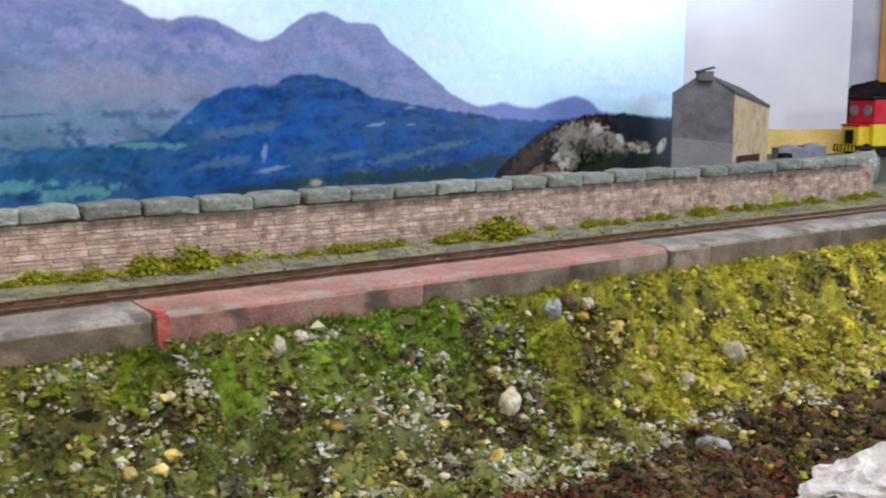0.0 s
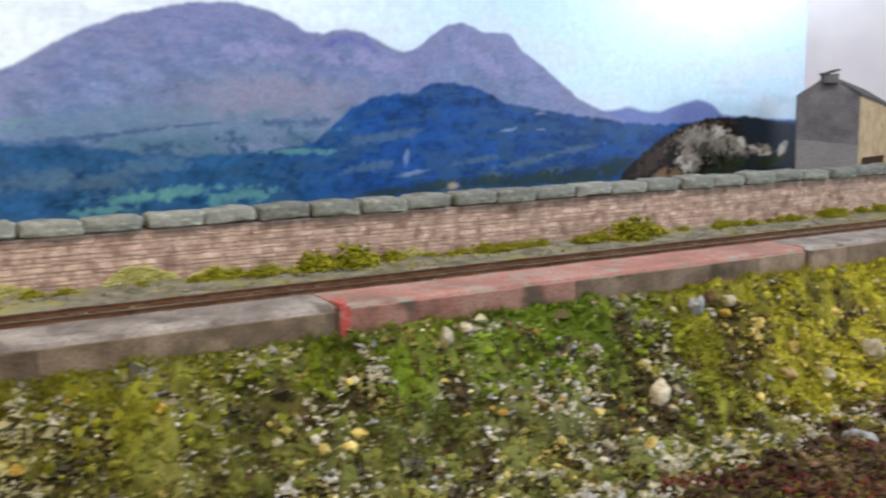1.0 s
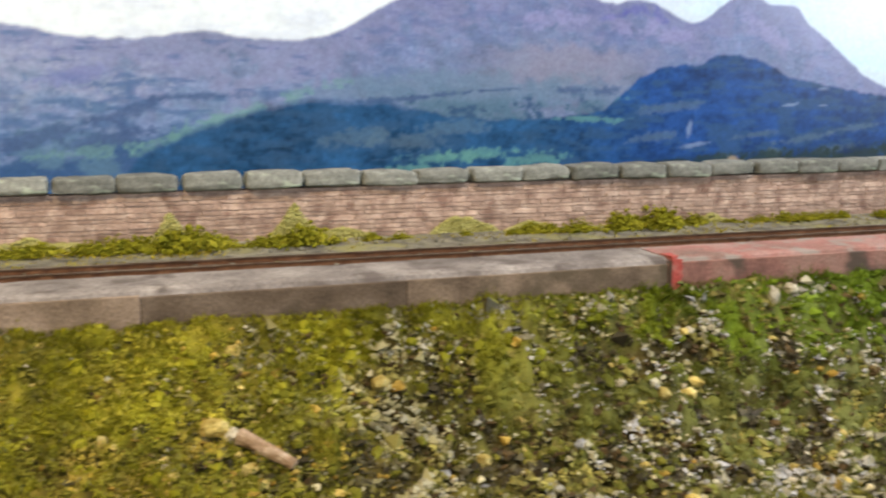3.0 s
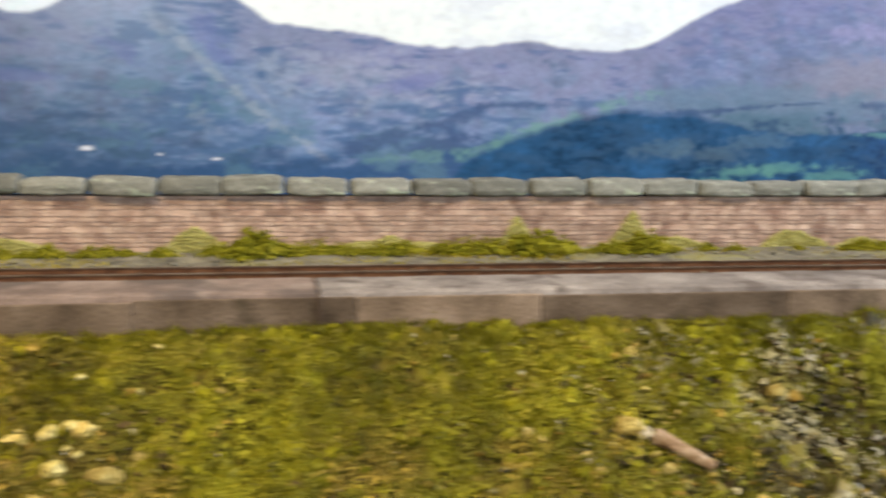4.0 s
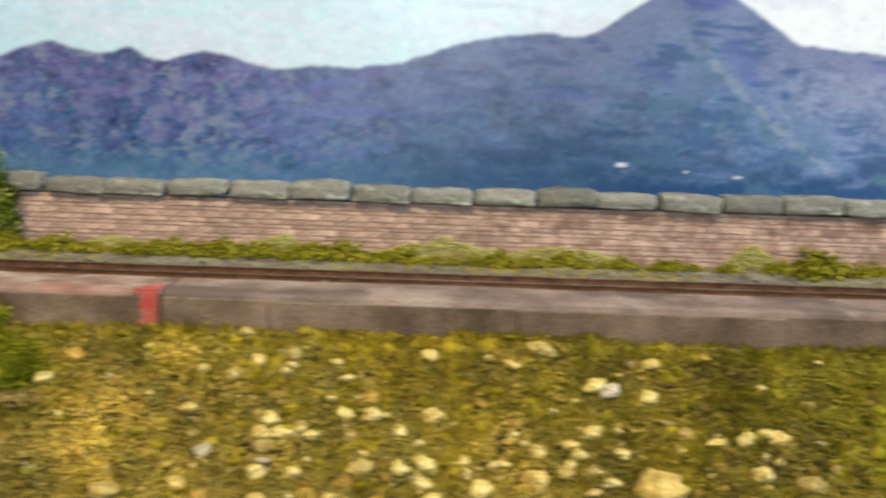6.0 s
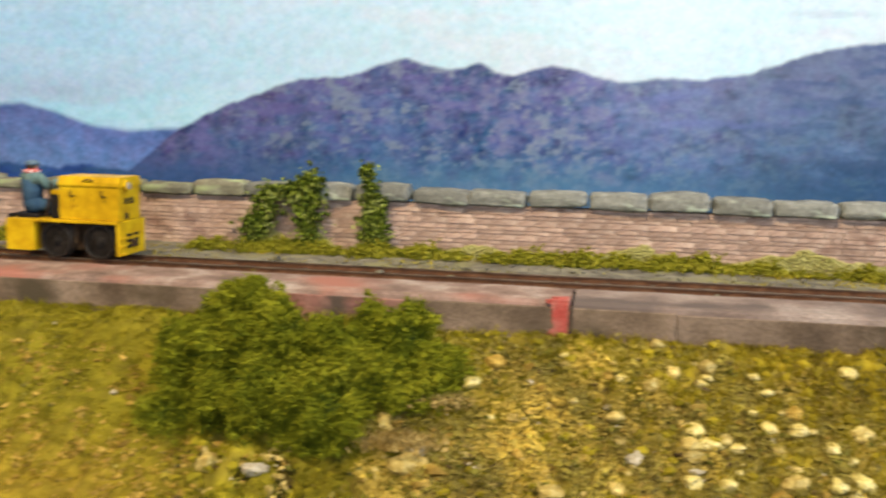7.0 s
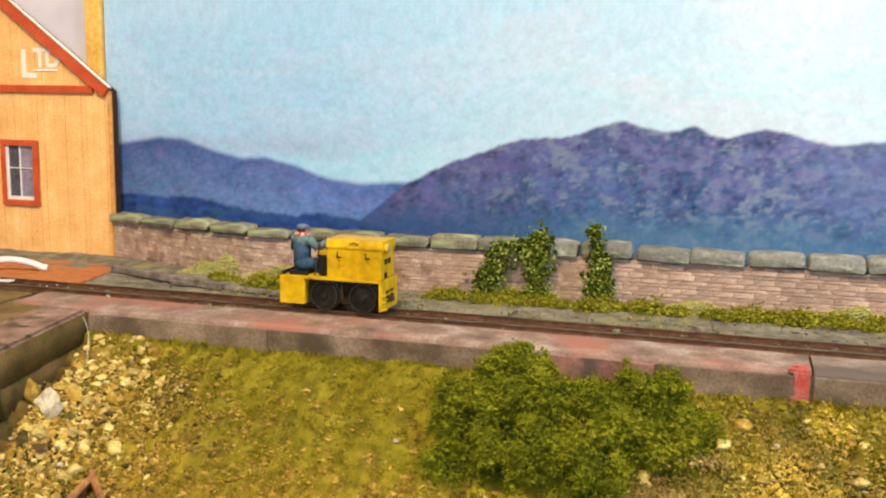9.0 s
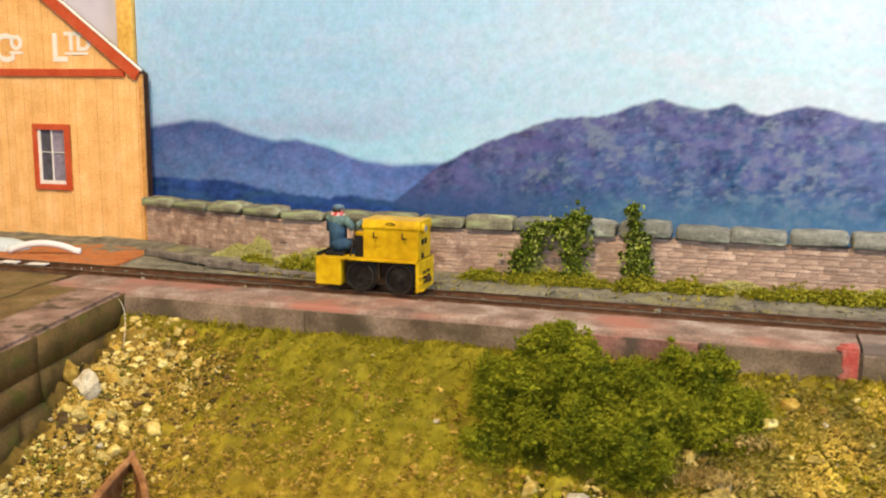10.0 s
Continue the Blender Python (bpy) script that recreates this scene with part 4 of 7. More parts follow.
def far_right():
    solo("end_panel", upright((1160, 1174), (1536, 917), 71, 420), M["white_panel"], label="glossy white panel closing the end of the layout", category="panel", kind="structure")
    solo("end_curtain", upright((1528, 935), (1640, 985), 71, 420), M["blue_grey"], label="dark blue-grey board beside the white panel", category="panel", kind="structure")
    solo("end_board", upright((1640, 985), (1990, 745), 71, 420), M["lilac"], label="pale lilac board at the end of the layout", category="panel", kind="structure")
    solo("wooden_post", boxed(-9, 9, -8, 8, 0, 350, 1.5), M["orange_wood"], (1676, 945, 71), 35, "varnished orange wooden post behind the red locomotive", "post", "", "structure")
    solo("wooden_batten", upright((1300, 957), (1500, 816), 71, 110, 10), M["batten_wood"], label="yellow varnished wooden batten along the deck", category="batten", kind="structure")
    bm = bmesh.new()
    bmesh.ops.create_icosphere(bm, subdivisions=4, radius=1.0)
    for v in bm.verts:
        p = v.co.copy()
        v.co = Vector((p.x * 70, p.y * 24, p.z * 48 + 58)) + 14 * noise.noise_vector(p * 2.1) + 6 * noise.noise_vector(Vector((p.x * 9, p.y * 9, p.z * 2)))
    solo("dark_cloth", bm, M["black_stuff"], (1655, 940, 71), -35, "black cloth bundle heaped behind the red locomotive", "cloth", smooth=True)


far_right()


def diesel():
    """The red and yellow locomotive standing on the far siding."""
    root = thing("diesel_locomotive", (1440, 790, 75), -14, "bright yellow and red diesel locomotive on the siding", "locomotive")
    bm = boxed(-66, -46, -17, 17, 15, 42, 2.0)
    part("bonnet", bm, M["loco_yellow_b"], root)
    part("grille", boxed(-67, -66, -8, 8, 18, 37, 0.3), M["black_metal"], root, "dark radiator grille")
    for i in range(5):
        part("grille_bar", boxed(-67.8, -67, -8, 8, 19.5 + 3.6 * i, 20.5 + 3.6 * i), M["black_stuff"], root)
    part("footplate", boxed(-72, 60, -24, 24, 10, 14, 0.8), M["black_metal"], root)
    cab = part("cab", boxed(-46, 40, -24, 24, 14, 45, 1.5), M["loco_yellow_b"], root)
    part("cab_top", boxed(-47, 41, -24.5, 24.5, 45, 80, 2.5), M["loco_red"], root, "red upper cab")
    part("bonnet_top", boxed(-66.5, -46, -17.5, 17.5, 42, 45, 1.0), M["loco_red"], root, "red bonnet top")
    part("cab_roof", boxed(-50, 44, -26, 26, 80, 84, 1.5), M["black_stuff"], root, "dark cab roof")
    for y in (-13, 13):
        bm = cyl(bmesh.new(), (-48.2, y, 64), (-46.8, y, 64), 7.5, 7.5, 20)
        part("cab_window", bm, M["glass"], root, "round dull cab window")
    for x in (-50, -20, 15, 45):
        for y in (-16, 16):
            part("wheel", cyl(bmesh.new(), (x, y - 2, 9), (x, y + 2, 9), 9, 9, 20), M["black_metal"], root)
    part("buffer_beam", boxed(-74, -72, -22, 22, 6, 16, 0.5), M["black_metal"], root)
    for i in range(6):
        part("warning_stripe", boxed(-74.6, -74, -20 + 7 * i, -17 + 7 * i, 7, 15), M["loco_yellow_b"], root)


diesel()


def far_wagons():
    for at, turn, w in (((1150, 742, 72), -33, 34), ((1212, 752, 72), -33, 30)):
        root = thing("goods_wagon", at, turn, "small grey open wagon on the far siding", "wagon", "wagons on the siding")
        bm = boxed(-w / 2, w / 2, -12, 12, 9, 25, 0.8)
        part("body", bm, M["wagon_grey"], root)
        part("load", rough_stone(bmesh.new(), (0, 0, 24), (w * 0.42, 10, 4), rng(4), 2, 0.15), M["wagon_grey"], root, smooth=True)
        part("underframe", boxed(-w / 2 - 1, w / 2 + 1, -10, 10, 6, 10), M["black_metal"], root)
        for x in (-w * 0.28, w * 0.28):
            for y in (-9, 9):
                part("wheel", cyl(bmesh.new(), (x, y - 1.2, 5.5), (x, y + 1.2, 5.5), 5.5, 5.5, 16), M["black_metal"], root)
    bm = bmesh.new()
    box(bm, -17, 17, -9, 9, 0, 20, 1.5)
    box(bm, -5, 6, -7, 7, 20, 30, 1.5)
    solo("scrap_machine", bm, M["black_stuff"], (980, 622, 71), -33, "small black scrap machine beside the house", "machinery")
    rnd = rng(8)
    for i, (x, y) in enumerate(((930, 560), (955, 548), (985, 540), (1020, 560), (1050, 575))):
        solo("grey_boulder", rough_stone(bmesh.new(), (0, 0, 14), (20, 15, rnd.uniform(15, 21)), rnd, 2, 0.14), M["coping"], (x, y, 71), 0, "smooth blue-grey boulder at the end of the wall", "boulder", "boulders past the wall", smooth=True)


far_wagons()


def house():
    """The low-relief house behind the wall: gable to the quay, long front going back."""
    A, Bc, Cc = Vector((723, 546)), Vector((767, 518)), Vector((866, 558))
    root = thing("stone_house", (723, 546, 71), 0, "narrow grey rendered house with a tan stone front", "house")
    off = Vector((723, 546))
    a, b, c = A - off, Bc - off, Cc - off
    d = c + (a - b)
    z_e, z_a = 93.0, 106.5
    mid = (a + b) / 2

    def wall(name, pts, material, t, label=""):
        bm = bmesh.new()
        f = [bm.verts.new(p) for p in pts]
        g = [bm.verts.new(Vector(p) + Vector(t)) for p in pts]
        bm.faces.new(f)
        bm.faces.new(g)
        n = len(f)
        for i in range(n):
            bm.faces.new((f[i], f[(i + 1) % n], g[(i + 1) % n], g[i]))
        return part(name, bm, material, root, label)

    nrm = Vector((0.54, 0.84, 0)) * 3
    wall("gable_wall", [(a.x, a.y, 0), (b.x, b.y, 0), (b.x, b.y, z_e), (mid.x + 4, mid.y - 3, z_a), (mid.x - 4, mid.y + 3, z_a), (a.x, a.y, z_e)], M["grey_stone"], nrm, "grey rendered gable wall")
    wall("gable_base", [(a.x - 0.4, a.y - 0.5, 0), (b.x - 0.4, b.y - 0.5, 0), (b.x - 0.4, b.y - 0.5, 50), (a.x - 0.4, a.y - 0.5, 56)], mat("pale_render_band", [(0.20, 0.192, 0.20), (0.24, 0.232, 0.24)], 20, 0.85, 0.3, 1.2), nrm * 0.05, "paler rendered band")
    fn = Vector((-0.37, 0.93, 0)) * 3
    b3, c3 = b.to_3d(), c.to_3d()
    wall("front_wall", [b3, c3, c3 + Vector((0, 0, 80)), b3 + Vector((0, 0, z_e))], M["tan_stone"], fn, "tan stone front wall")
    u = (c3 - b3)
    out = Vector((0.37, -0.93, 0)) * 0.6
    wall("doorway", [b3 + u * 0.1 + out, b3 + u * 0.75 + out, b3 + u * 0.75 + out + Vector((0, 0, 38)), b3 + u * 0.1 + out + Vector((0, 0, 39))], M["opening_and_shade"], fn * 0.1, "wide dark doorway")
    # roof over the front, falling towards the far end
    bm = bmesh.new()
    p = [b3 + Vector((0, -1, z_e - 0.7)), c3 + Vector((0, -1, 79.3)), c3 + (a - b).to_3d() * 0.5 + Vector((0, 0, 95)), mid.to_3d() + Vector((0, 0, z_a + 1))]
    q = [v + Vector((0, 0, 2)) for v in p]
    f, g = [bm.verts.new(v) for v in p], [bm.verts.new(v) for v in q]
    bm.faces.new(f), bm.faces.new(g)
    for i in range(4):
        bm.faces.new((f[i], f[(i + 1) % 4], g[(i + 1) % 4], g[i]))
    part("roof", bm, M["slate"], root, "dark slate roof")
    bm = boxed(-6.5, 6.5, -4, 4, z_a - 4, z_a + 4.0, 0.6, m=Matrix.Translation((mid.x, mid.y, 0)) @ Matrix.Rotation(radians(-32), 4, "Z"))
    ch = part("chimney", bm, M["grey_stone"], root)
    bm = boxed(-7.5, 7.5, -5, 5, z_a + 6.5, z_a + 8.2, 0.5, m=Matrix.Translation((mid.x, mid.y, z_a + 4.6)) @ Matrix.Rotation(radians(-32), 4, "Z") @ Matrix.Rotation(radians(-14), 4, "Y") @ Matrix.Translation((0, 0, -z_a - 6.6)))
    part("chimney_cap", bm, M["slate"], ch, "dark chimney cap")


house()


# ---------------------------------------------------------------- the left end: shed, quay arm, yard
M["shed_wood"] = mat("orange_painted_boards", [(0.74, 0.41, 0.145), (0.83, 0.49, 0.19), (0.88, 0.57, 0.26)], 14, 0.6, 0.35, 1.2, fleck=(0.62, 0.30, 0.10), fleck_size=5, fleck_cut=0.72, vary=0.05)
M["shed_gap"] = mat("dark_between_boards", [(0.20, 0.09, 0.03), (0.40, 0.19, 0.06), (0.62, 0.33, 0.11)], 16, 0.8, 0.2, 1.2)
M["shed_red"] = mat("red_painted_trim", [(0.46, 0.07, 0.025), (0.56, 0.11, 0.045)], 10, 0.5, 0.2, 1.0)
M["brick_red_slab"] = mat("brick_red_paving", [(0.36, 0.11, 0.035), (0.46, 0.17, 0.06), (0.34, 0.16, 0.08)], 10, 0.75, 0.4, 1.2)
M["old_timber"] = mat("grey_weathered_timber", [(0.10, 0.085, 0.075), (0.19, 0.165, 0.15), (0.28, 0.25, 0.22)], 6, 0.85, 0.6, 1.0)
M["arm_face"] = mat("mossy_quay_timber", [(0.05, 0.036, 0.014), (0.10, 0.070, 0.026), (0.15, 0.095, 0.040)], 22, 0.8, 0.7, 1.3, fleck=(0.085, 0.078, 0.020), fleck_size=9, fleck_cut=0.58)
M["arm_top"] = mat("worn_brown_concrete", [(0.135, 0.085, 0.065), (0.235, 0.155, 0.125), (0.33, 0.235, 0.20)], 16, 0.85, 0.6, 1.3, fleck=(0.09, 0.07, 0.045), fleck_size=12, fleck_cut=0.58)
M["yard_mud"] = mat("brown_yard_boards", [(0.10, 0.068, 0.03), (0.17, 0.115, 0.05), (0.23, 0.155, 0.08)], 18, 0.85, 0.6, 1.4, fleck=(0.14, 0.115, 0.045), fleck_size=9, fleck_cut=0.60)
M["boat_white"] = mat("white_boat_paint", [(0.66, 0.66, 0.66), (0.78, 0.78, 0.77)], 12, 0.45, 0.1, 1.2)
M["boat_blue"] = mat("pale_blue_boat_paint", [(0.42, 0.50, 0.56), (0.52, 0.60, 0.64)], 12, 0.5, 0.1, 1.2)
M["rust"] = mat("rusty_wreck_iron", [(0.16, 0.075, 0.03), (0.32, 0.155, 0.065), (0.44, 0.25, 0.12)], 7, 0.8, 0.6, 0.9)
M["paper"] = mat("pale_litter", [(0.62, 0.58, 0.54), (0.74, 0.70, 0.66)], 4, 0.7, 0.1, 1.0)
M["letter_white"] = mat("white_sign_paint", [(0.78, 0.75, 0.68), (0.84, 0.82, 0.77)], 6, 0.6, 0.1, 1.0)


def lettering(parent, body, x, z, size, y, material):
    cu = bpy.data.curves.new("lettering", "FONT")
    cu.body, cu.size, cu.extrude, cu.align_x = body, size * MM, 0.12 * MM, "LEFT"
    cu.offset = 0.55 * MM
    tmp = new("lettering", cu)
    deps = bpy.context.evaluated_depsgraph_get()
    me = bpy.data.meshes.new_from_object(tmp.evaluated_get(deps))
    bpy.data.objects.remove(tmp)
    me.materials.clear()
    me.materials.append(material)
    ob = new("lettering", me)
    ob.parent = parent
    ob.matrix_basis = pose(x * MM, y * MM, z * MM, 90, 0, 0)
    return ob


def shed():
    # gable end facing the yard, 13 mm before the backdrop
    root = thing("timber_shed", (-834.8, 483, 76), 0, "orange boarded timber shed with red trim and painted lettering", "shed")
    W, E, PEAK = 183.0, 113.5, 113.5 + 91.5 * 0.757
    rnd = rng(31)
    # shadow on the shed's side is put into the core's dark colour
    gable = part("gable_core", slab_xz([(0, 0), (-W, 0), (-W, E), (-W / 2, PEAK), (0, E)], 0.8, 8), M["opening_and_shade"], root, "core behind the boards, coloured dark for the shed's shadowed side")
    part("backing_board", slab_xz([(0, 0), (-W, 0), (-W, E - 1), (-W / 2, PEAK - 2), (0, E - 1)], 0.5, 0.79), M["shed_gap"], root)
    x = 0.0
    while x > -W + 1:
        w = min(rnd.choice((4.2, 5.0, 6.2, 8.5)), W + x)
        g = rnd.uniform(0.05, 0.3)
        xa, xb = x - g, x - w + 0.1
        top = lambda q: (E + (-q) * 0.757) if q > -W / 2 else (E + (W + q) * 0.757)
        pts = [(xa, 0), (xb, 0), (xb, top(xb) - 1), (xa, top(xa) - 1)]
        if -(W / 2 + w) < xb < -W / 2 < xa:
            pts = [(xa, 0), (xb, 0), (xb, top(xb) - 1), (-W / 2, PEAK - 1), (xa, top(xa) - 1)]
        # the window's opening
        if xb < -57.7 and xa > -88.2:
            lo = [(xa, 0), (xb, 0), (xb, 34), (xa, 34)]
            hi = [(xa, 79), (xb, 79)] + pts[2:]
            part("board", slab_xz(lo, 0 + rnd.uniform(-0.15, 0.1), 0.9), M["shed_wood"], root)
            part("board", slab_xz(hi, 0 + rnd.uniform(-0.15, 0.1), 0.9), M["shed_wood"], root)
        else:
            part("board", slab_xz(pts, 0 + rnd.uniform(-0.15, 0.1), 0.9), M["shed_wood"], root)
        x -= w
    part("corner_board", boxed(-1.8, 0.6, -0.7, 1.6, 0, E, 0.25), M["orange_wood"], root, "orange corner strip")
    part("tie_band", boxed(-W, -12, -1.8, 0.2, 111.7, 116.7, 0.4), M["shed_red"], root, "red painted band")
    ang = math.atan(0.757)
    L = (W / 2 + 3) / math.cos(ang)
    for s in (1, -1):
        m = Matrix.Translation((0.5 if s > 0 else -W - 0.5, 0, E + 1.5)) @ Matrix.Rotation(ang * s, 4, "Y")
        bm = boxed(-L if s > 0 else 0, 0 if s > 0 else L, -3.0, -0.5, -7.0, 1.0, 0.4, m=m)
        part("bargeboard", bm, M["shed_red"], root, "red bargeboard")
        bm = boxed(-L - 1 if s > 0 else -1, 1 if s > 0 else L + 1, -3.6, -1.2, 1.0, 2.0, 0.3, m=m)
        part("roof_edge", bm, M["letter_white"], root, "cream roof edge")
    # window
    win = part("window_frame", boxed(-87.8, -58.6, -1.8, 1.5, 34.6, 38.4, 0.3), M["shed_red"], root, "red window frame")
    for bx in ((-87.8, -58.6, 75.6, 79.6), (-87.8, -84.4, 38.4, 75.6), (-62, -58.6, 38.4, 75.6)):
        part("frame_board", boxed(bx[0], bx[1], -1.8, 1.5, bx[2], bx[3], 0.3), M["shed_red"], win)
    for bx in ((-84.4, -62, 38.4, 40.9), (-84.4, -82.2, 40.9, 75.6), (-73.5, -72.7, 40.9, 75.6), (-82.2, -62, 60, 60.6)):
        part("sash_bar", boxed(bx[0], bx[1], -0.6, 1.2, bx[2], bx[3], 0.15), M["window_white"], win, "white sash bar")
    part("pane", boxed(-82.2, -73.5, 0.2, 0.6, 40.9, 75.6), M["shed_glass"], win, "dark grey pane")
    # light on this pane is painted as a paler glass colour
    part("pane", boxed(-72.7, -62, 0.2, 0.6, 40.9, 75.6), M["shed_glass_lit"], win, "grey pane with caught light put into its colour")
    part("blind", boxed(-82.6, -62, 0.72, 0.78, 40.6, 75.6), M["opening_and_shade"], win, "dark board behind the pane")
    # lettering on the gable
    for body, lx, lz, sz in (("C", -117.2, 122.0, 26), ("o", -102.8, 130.0, 19), ("L", -69.2, 122.0, 26), ("T", -58.2, 129, 17), ("D", -49.2, 129, 16)):
        lettering(root, body, lx, lz, sz, -0.35, M["letter_white"])
    for bx in ((-103.2, -92.7, 126.6, 128.4), (-58.2, -39.8, 126.0, 127.6)):
        part("underline", boxed(bx[0], bx[1], -0.5, -0.1, bx[2], bx[3]), M["letter_white"], root)
    solo("backdrop_post", boxed(-858.5, -846.8, 492, 506, 71, 360, 0.8), M["yellow_wood"], label="yellow wooden post at the end of the backdrop", category="post", kind="structure")
    solo("end_screen", boxed(-1120, -859, 497, 503, 71, 360), M["lilac"], label="pale screen board behind the shed", category="panel", kind="structure")


def slab_xz(pts, y0, y1):
    bm = bmesh.new()
    f = [bm.verts.new((x, y0, z)) for x, z in pts]
    g = [bm.verts.new((x, y1, z)) for x, z in pts]
    bm.faces.new(f)
    bm.faces.new(g)
    n = len(pts)
    for i in range(n):
        bm.faces.new((f[i], f[(i + 1) % n], g[(i + 1) % n], g[i]))
    return bm


shed()


def quay_arm():
    root = thing("quay_arm", (0, 0, 0), label="weathered quay arm with a mossy stepped face", category="quay", kind="structure")
    # the face runs from the inner corner towards the front
    a, b = Vector((-757.5, 346)), Vector((-722, 170))
    d = (b - a).normalized()
    n = Vector((d.y, -d.x))  # towards the yard
    if n.x > 0:
        n = -n
    w = 29.0
    steps = 2
    for i in range(steps):
        p, q = a + d * ((b - a).length * i / steps + 0.4), a + d * ((b - a).length * (i + 1) / steps - 0.4)
        back = tuple(p + n * w) if i else (p.x + n.x * w, 345.4)
        bm = slab([(p.x, 345.4) if not i else tuple(p), tuple(q), tuple(q + n * w), back], 60, TOP + 0.2)
        bmesh.ops.bevel(bm, geom=bm.edges[:], offset=1.6, segments=2, affect="EDGES")
        part("edging_length", bm, M["arm_top"], root)
        bm = slab([tuple(p - n * 0.9), tuple(q - n * 0.9), tuple(q + n * 3), tuple(p + n * 3)], 60.5, TOP - 1.6)
        bmesh.ops.subdivide_edges(bm, edges=[e for e in bm.edges if e.calc_length() > 30], cuts=9)
        for v in bm.verts:
            v.co += 0.5 * noise.noise_vector(v.co / 9.0)
        part("facing_panel", bm, M["arm_face"], root, "dark mossy facing", smooth=True)
    core = slab([tuple(a + n * 3), tuple(b + n * 3), (-1100, 170), (-1100, 373)], -12, 72)
    part("yard_core", core, M["arm_face"], root)
    yard = slab([tuple(a + n * (w + 1) + Vector((0, 16))), tuple(b + n * (w + 1)), (-1100, 170), (-1100, 372.5)], 70, TOP - 0.6)
    part("yard_surface", yard, M["yard_mud"], root, "brown boarded yard surface")
    rnd = rng(17)
    # fender baulks along the face, each course standing a little further out
    for k, (z0, z1, out) in enumerate(((45, 61, 1.0), (27, 44.4, 1.8), (6, 26.4, 2.8))):
        t0 = 0.0
        while t0 < 1.0:
            t1 = min(1.0, t0 + rnd.uniform(0.38, 0.6))
            p, q = a + (b - a) * t0, a + (b - a) * t1
            bm = slab([tuple(p - n * out), tuple(q - n * out), tuple(q + n * 6), tuple(p + n * 6)], z0, z1)
            bmesh.ops.bevel(bm, geom=bm.edges[:], offset=1.4, segments=2, affect="EDGES")
            bmesh.ops.subdivide_edges(bm, edges=[e for e in bm.edges if e.calc_length() > 30], cuts=8)
            for v in bm.verts:
                v.co += 0.8 * noise.noise_vector(v.co / 12.0)
            part("fender_baulk", bm, M["arm_face"], root, smooth=True)
            t0 = t1
    # seams in the yard boards
    for k in range(4):
        y = 205 + 42 * k
        part("yard_board", slab([(-1100, y), (-790 + k * -6, y), (-793 + k * -6, y + 39), (-1100, y + 39)], TOP - 0.7, TOP + 0.3), M["yard_mud"], root)


quay_arm()


def yard():
    rnd = rng(41)
    root = thing("paving", (0, 0, 0), label="brick-red paving slabs before the shed", category="paving", kind="structure")
    for i in range(6):
        for j in range(2):
            x1, y0 = -806 - i * 36 - j * 9, 403 + j * 40
            bm = slab([(x1 - 35.4, y0), (x1, y0 + 0.5), (x1 - 4, y0 + 39.4), (x1 - 39.4, y0 + 39.4)], TOP - 2, TOP + 0.6 + rnd.uniform(-0.2, 0.3))
            bmesh.ops.bevel(bm, geom=bm.edges[:], offset=0.4, segments=1, affect="EDGES")
            part("slab", bm, M["brick_red_slab"], root)
    # long grey baulks beside the rails
    for at, L, turn, t in (((-762, 428, TOP + 2.4), 96, -17, 4.6), ((-716, 418.0, TOP + 1.0), 76, -6, 3.0)):
        bm = boxed(-L / 2, L / 2, -t / 2, t / 2, -t * 0.45, t * 0.45, 0.7)
        bmesh.ops.subdivide_edges(bm, edges=[e for e in bm.edges if e.calc_length() > 20], cuts=14)
        for v in bm.verts:
            v.co += 0.5 * noise.noise_vector(v.co / 7.0)
        solo("timber_baulk", bm, M["old_timber"], at, turn, "grey weathered timber baulk lying beside the track", "timber", "baulks by the track")
    for at, s, turn in (((-868, 391.5, TOP + 0.6), (11, 6), 8), ((-848, 391, TOP + 0.6), (12, 5), 5)):
        solo("crossing_plate", boxed(-s[0] / 2, s[0] / 2, -s[1] / 2, s[1] / 2, 0, 0.8, 0.2), M["paper"], at, turn, "small pale plate lying between the rails", "plate", "plates between the rails")
    bm = bmesh.new()
    for i in range(16):
        rough_stone(bm, (rnd.uniform(-880, -800), rnd.uniform(380, 393), TOP + 0.3), (rnd.uniform(0.3, 1.0),) * 3, rnd, 1, 0.3)
    solo("pale_litter", bm, M["paper"], label="pale grit scattered between the rails", category="grit", kind="stuff")


yard()


def white_pipe():
    """A bent white pipe and a pale blue bundle lying before the shed."""
    arc = [i / 24.0 for i in range(25)]
    bm = tube(bmesh.new(), [(-889 + 42 * t, 414 + 15 * t, TOP + 2.6 + 5.0 * math.sin(math.pi * min(1.0, t * 1.08)) ** 0.8) for t in arc], 2.1, 12)
    bmesh.ops.translate(bm, vec=(884, -414, -TOP - 0.6), verts=bm.verts[:])
    solo("white_pipe", bm, M["boat_white"], (-884, 414, TOP + 0.6), 0, "bent white pipe lying before the shed", "pipe", smooth=True)
    bm = bmesh.new()
    bmesh.ops.create_icosphere(bm, subdivisions=3, radius=1.0)
    for v in bm.verts:
        v.co = Vector((v.co.x * 26, v.co.y * 12, max(-0.2, v.co.z) * 7)) + 1.0 * noise.noise_vector(v.co * 2)
    solo("pale_bundle", bm, M["boat_blue"], (-914, 428, TOP + 1.4), 10, "pale blue covered bundle before the shed", "bundle", smooth=True)


white_pipe()


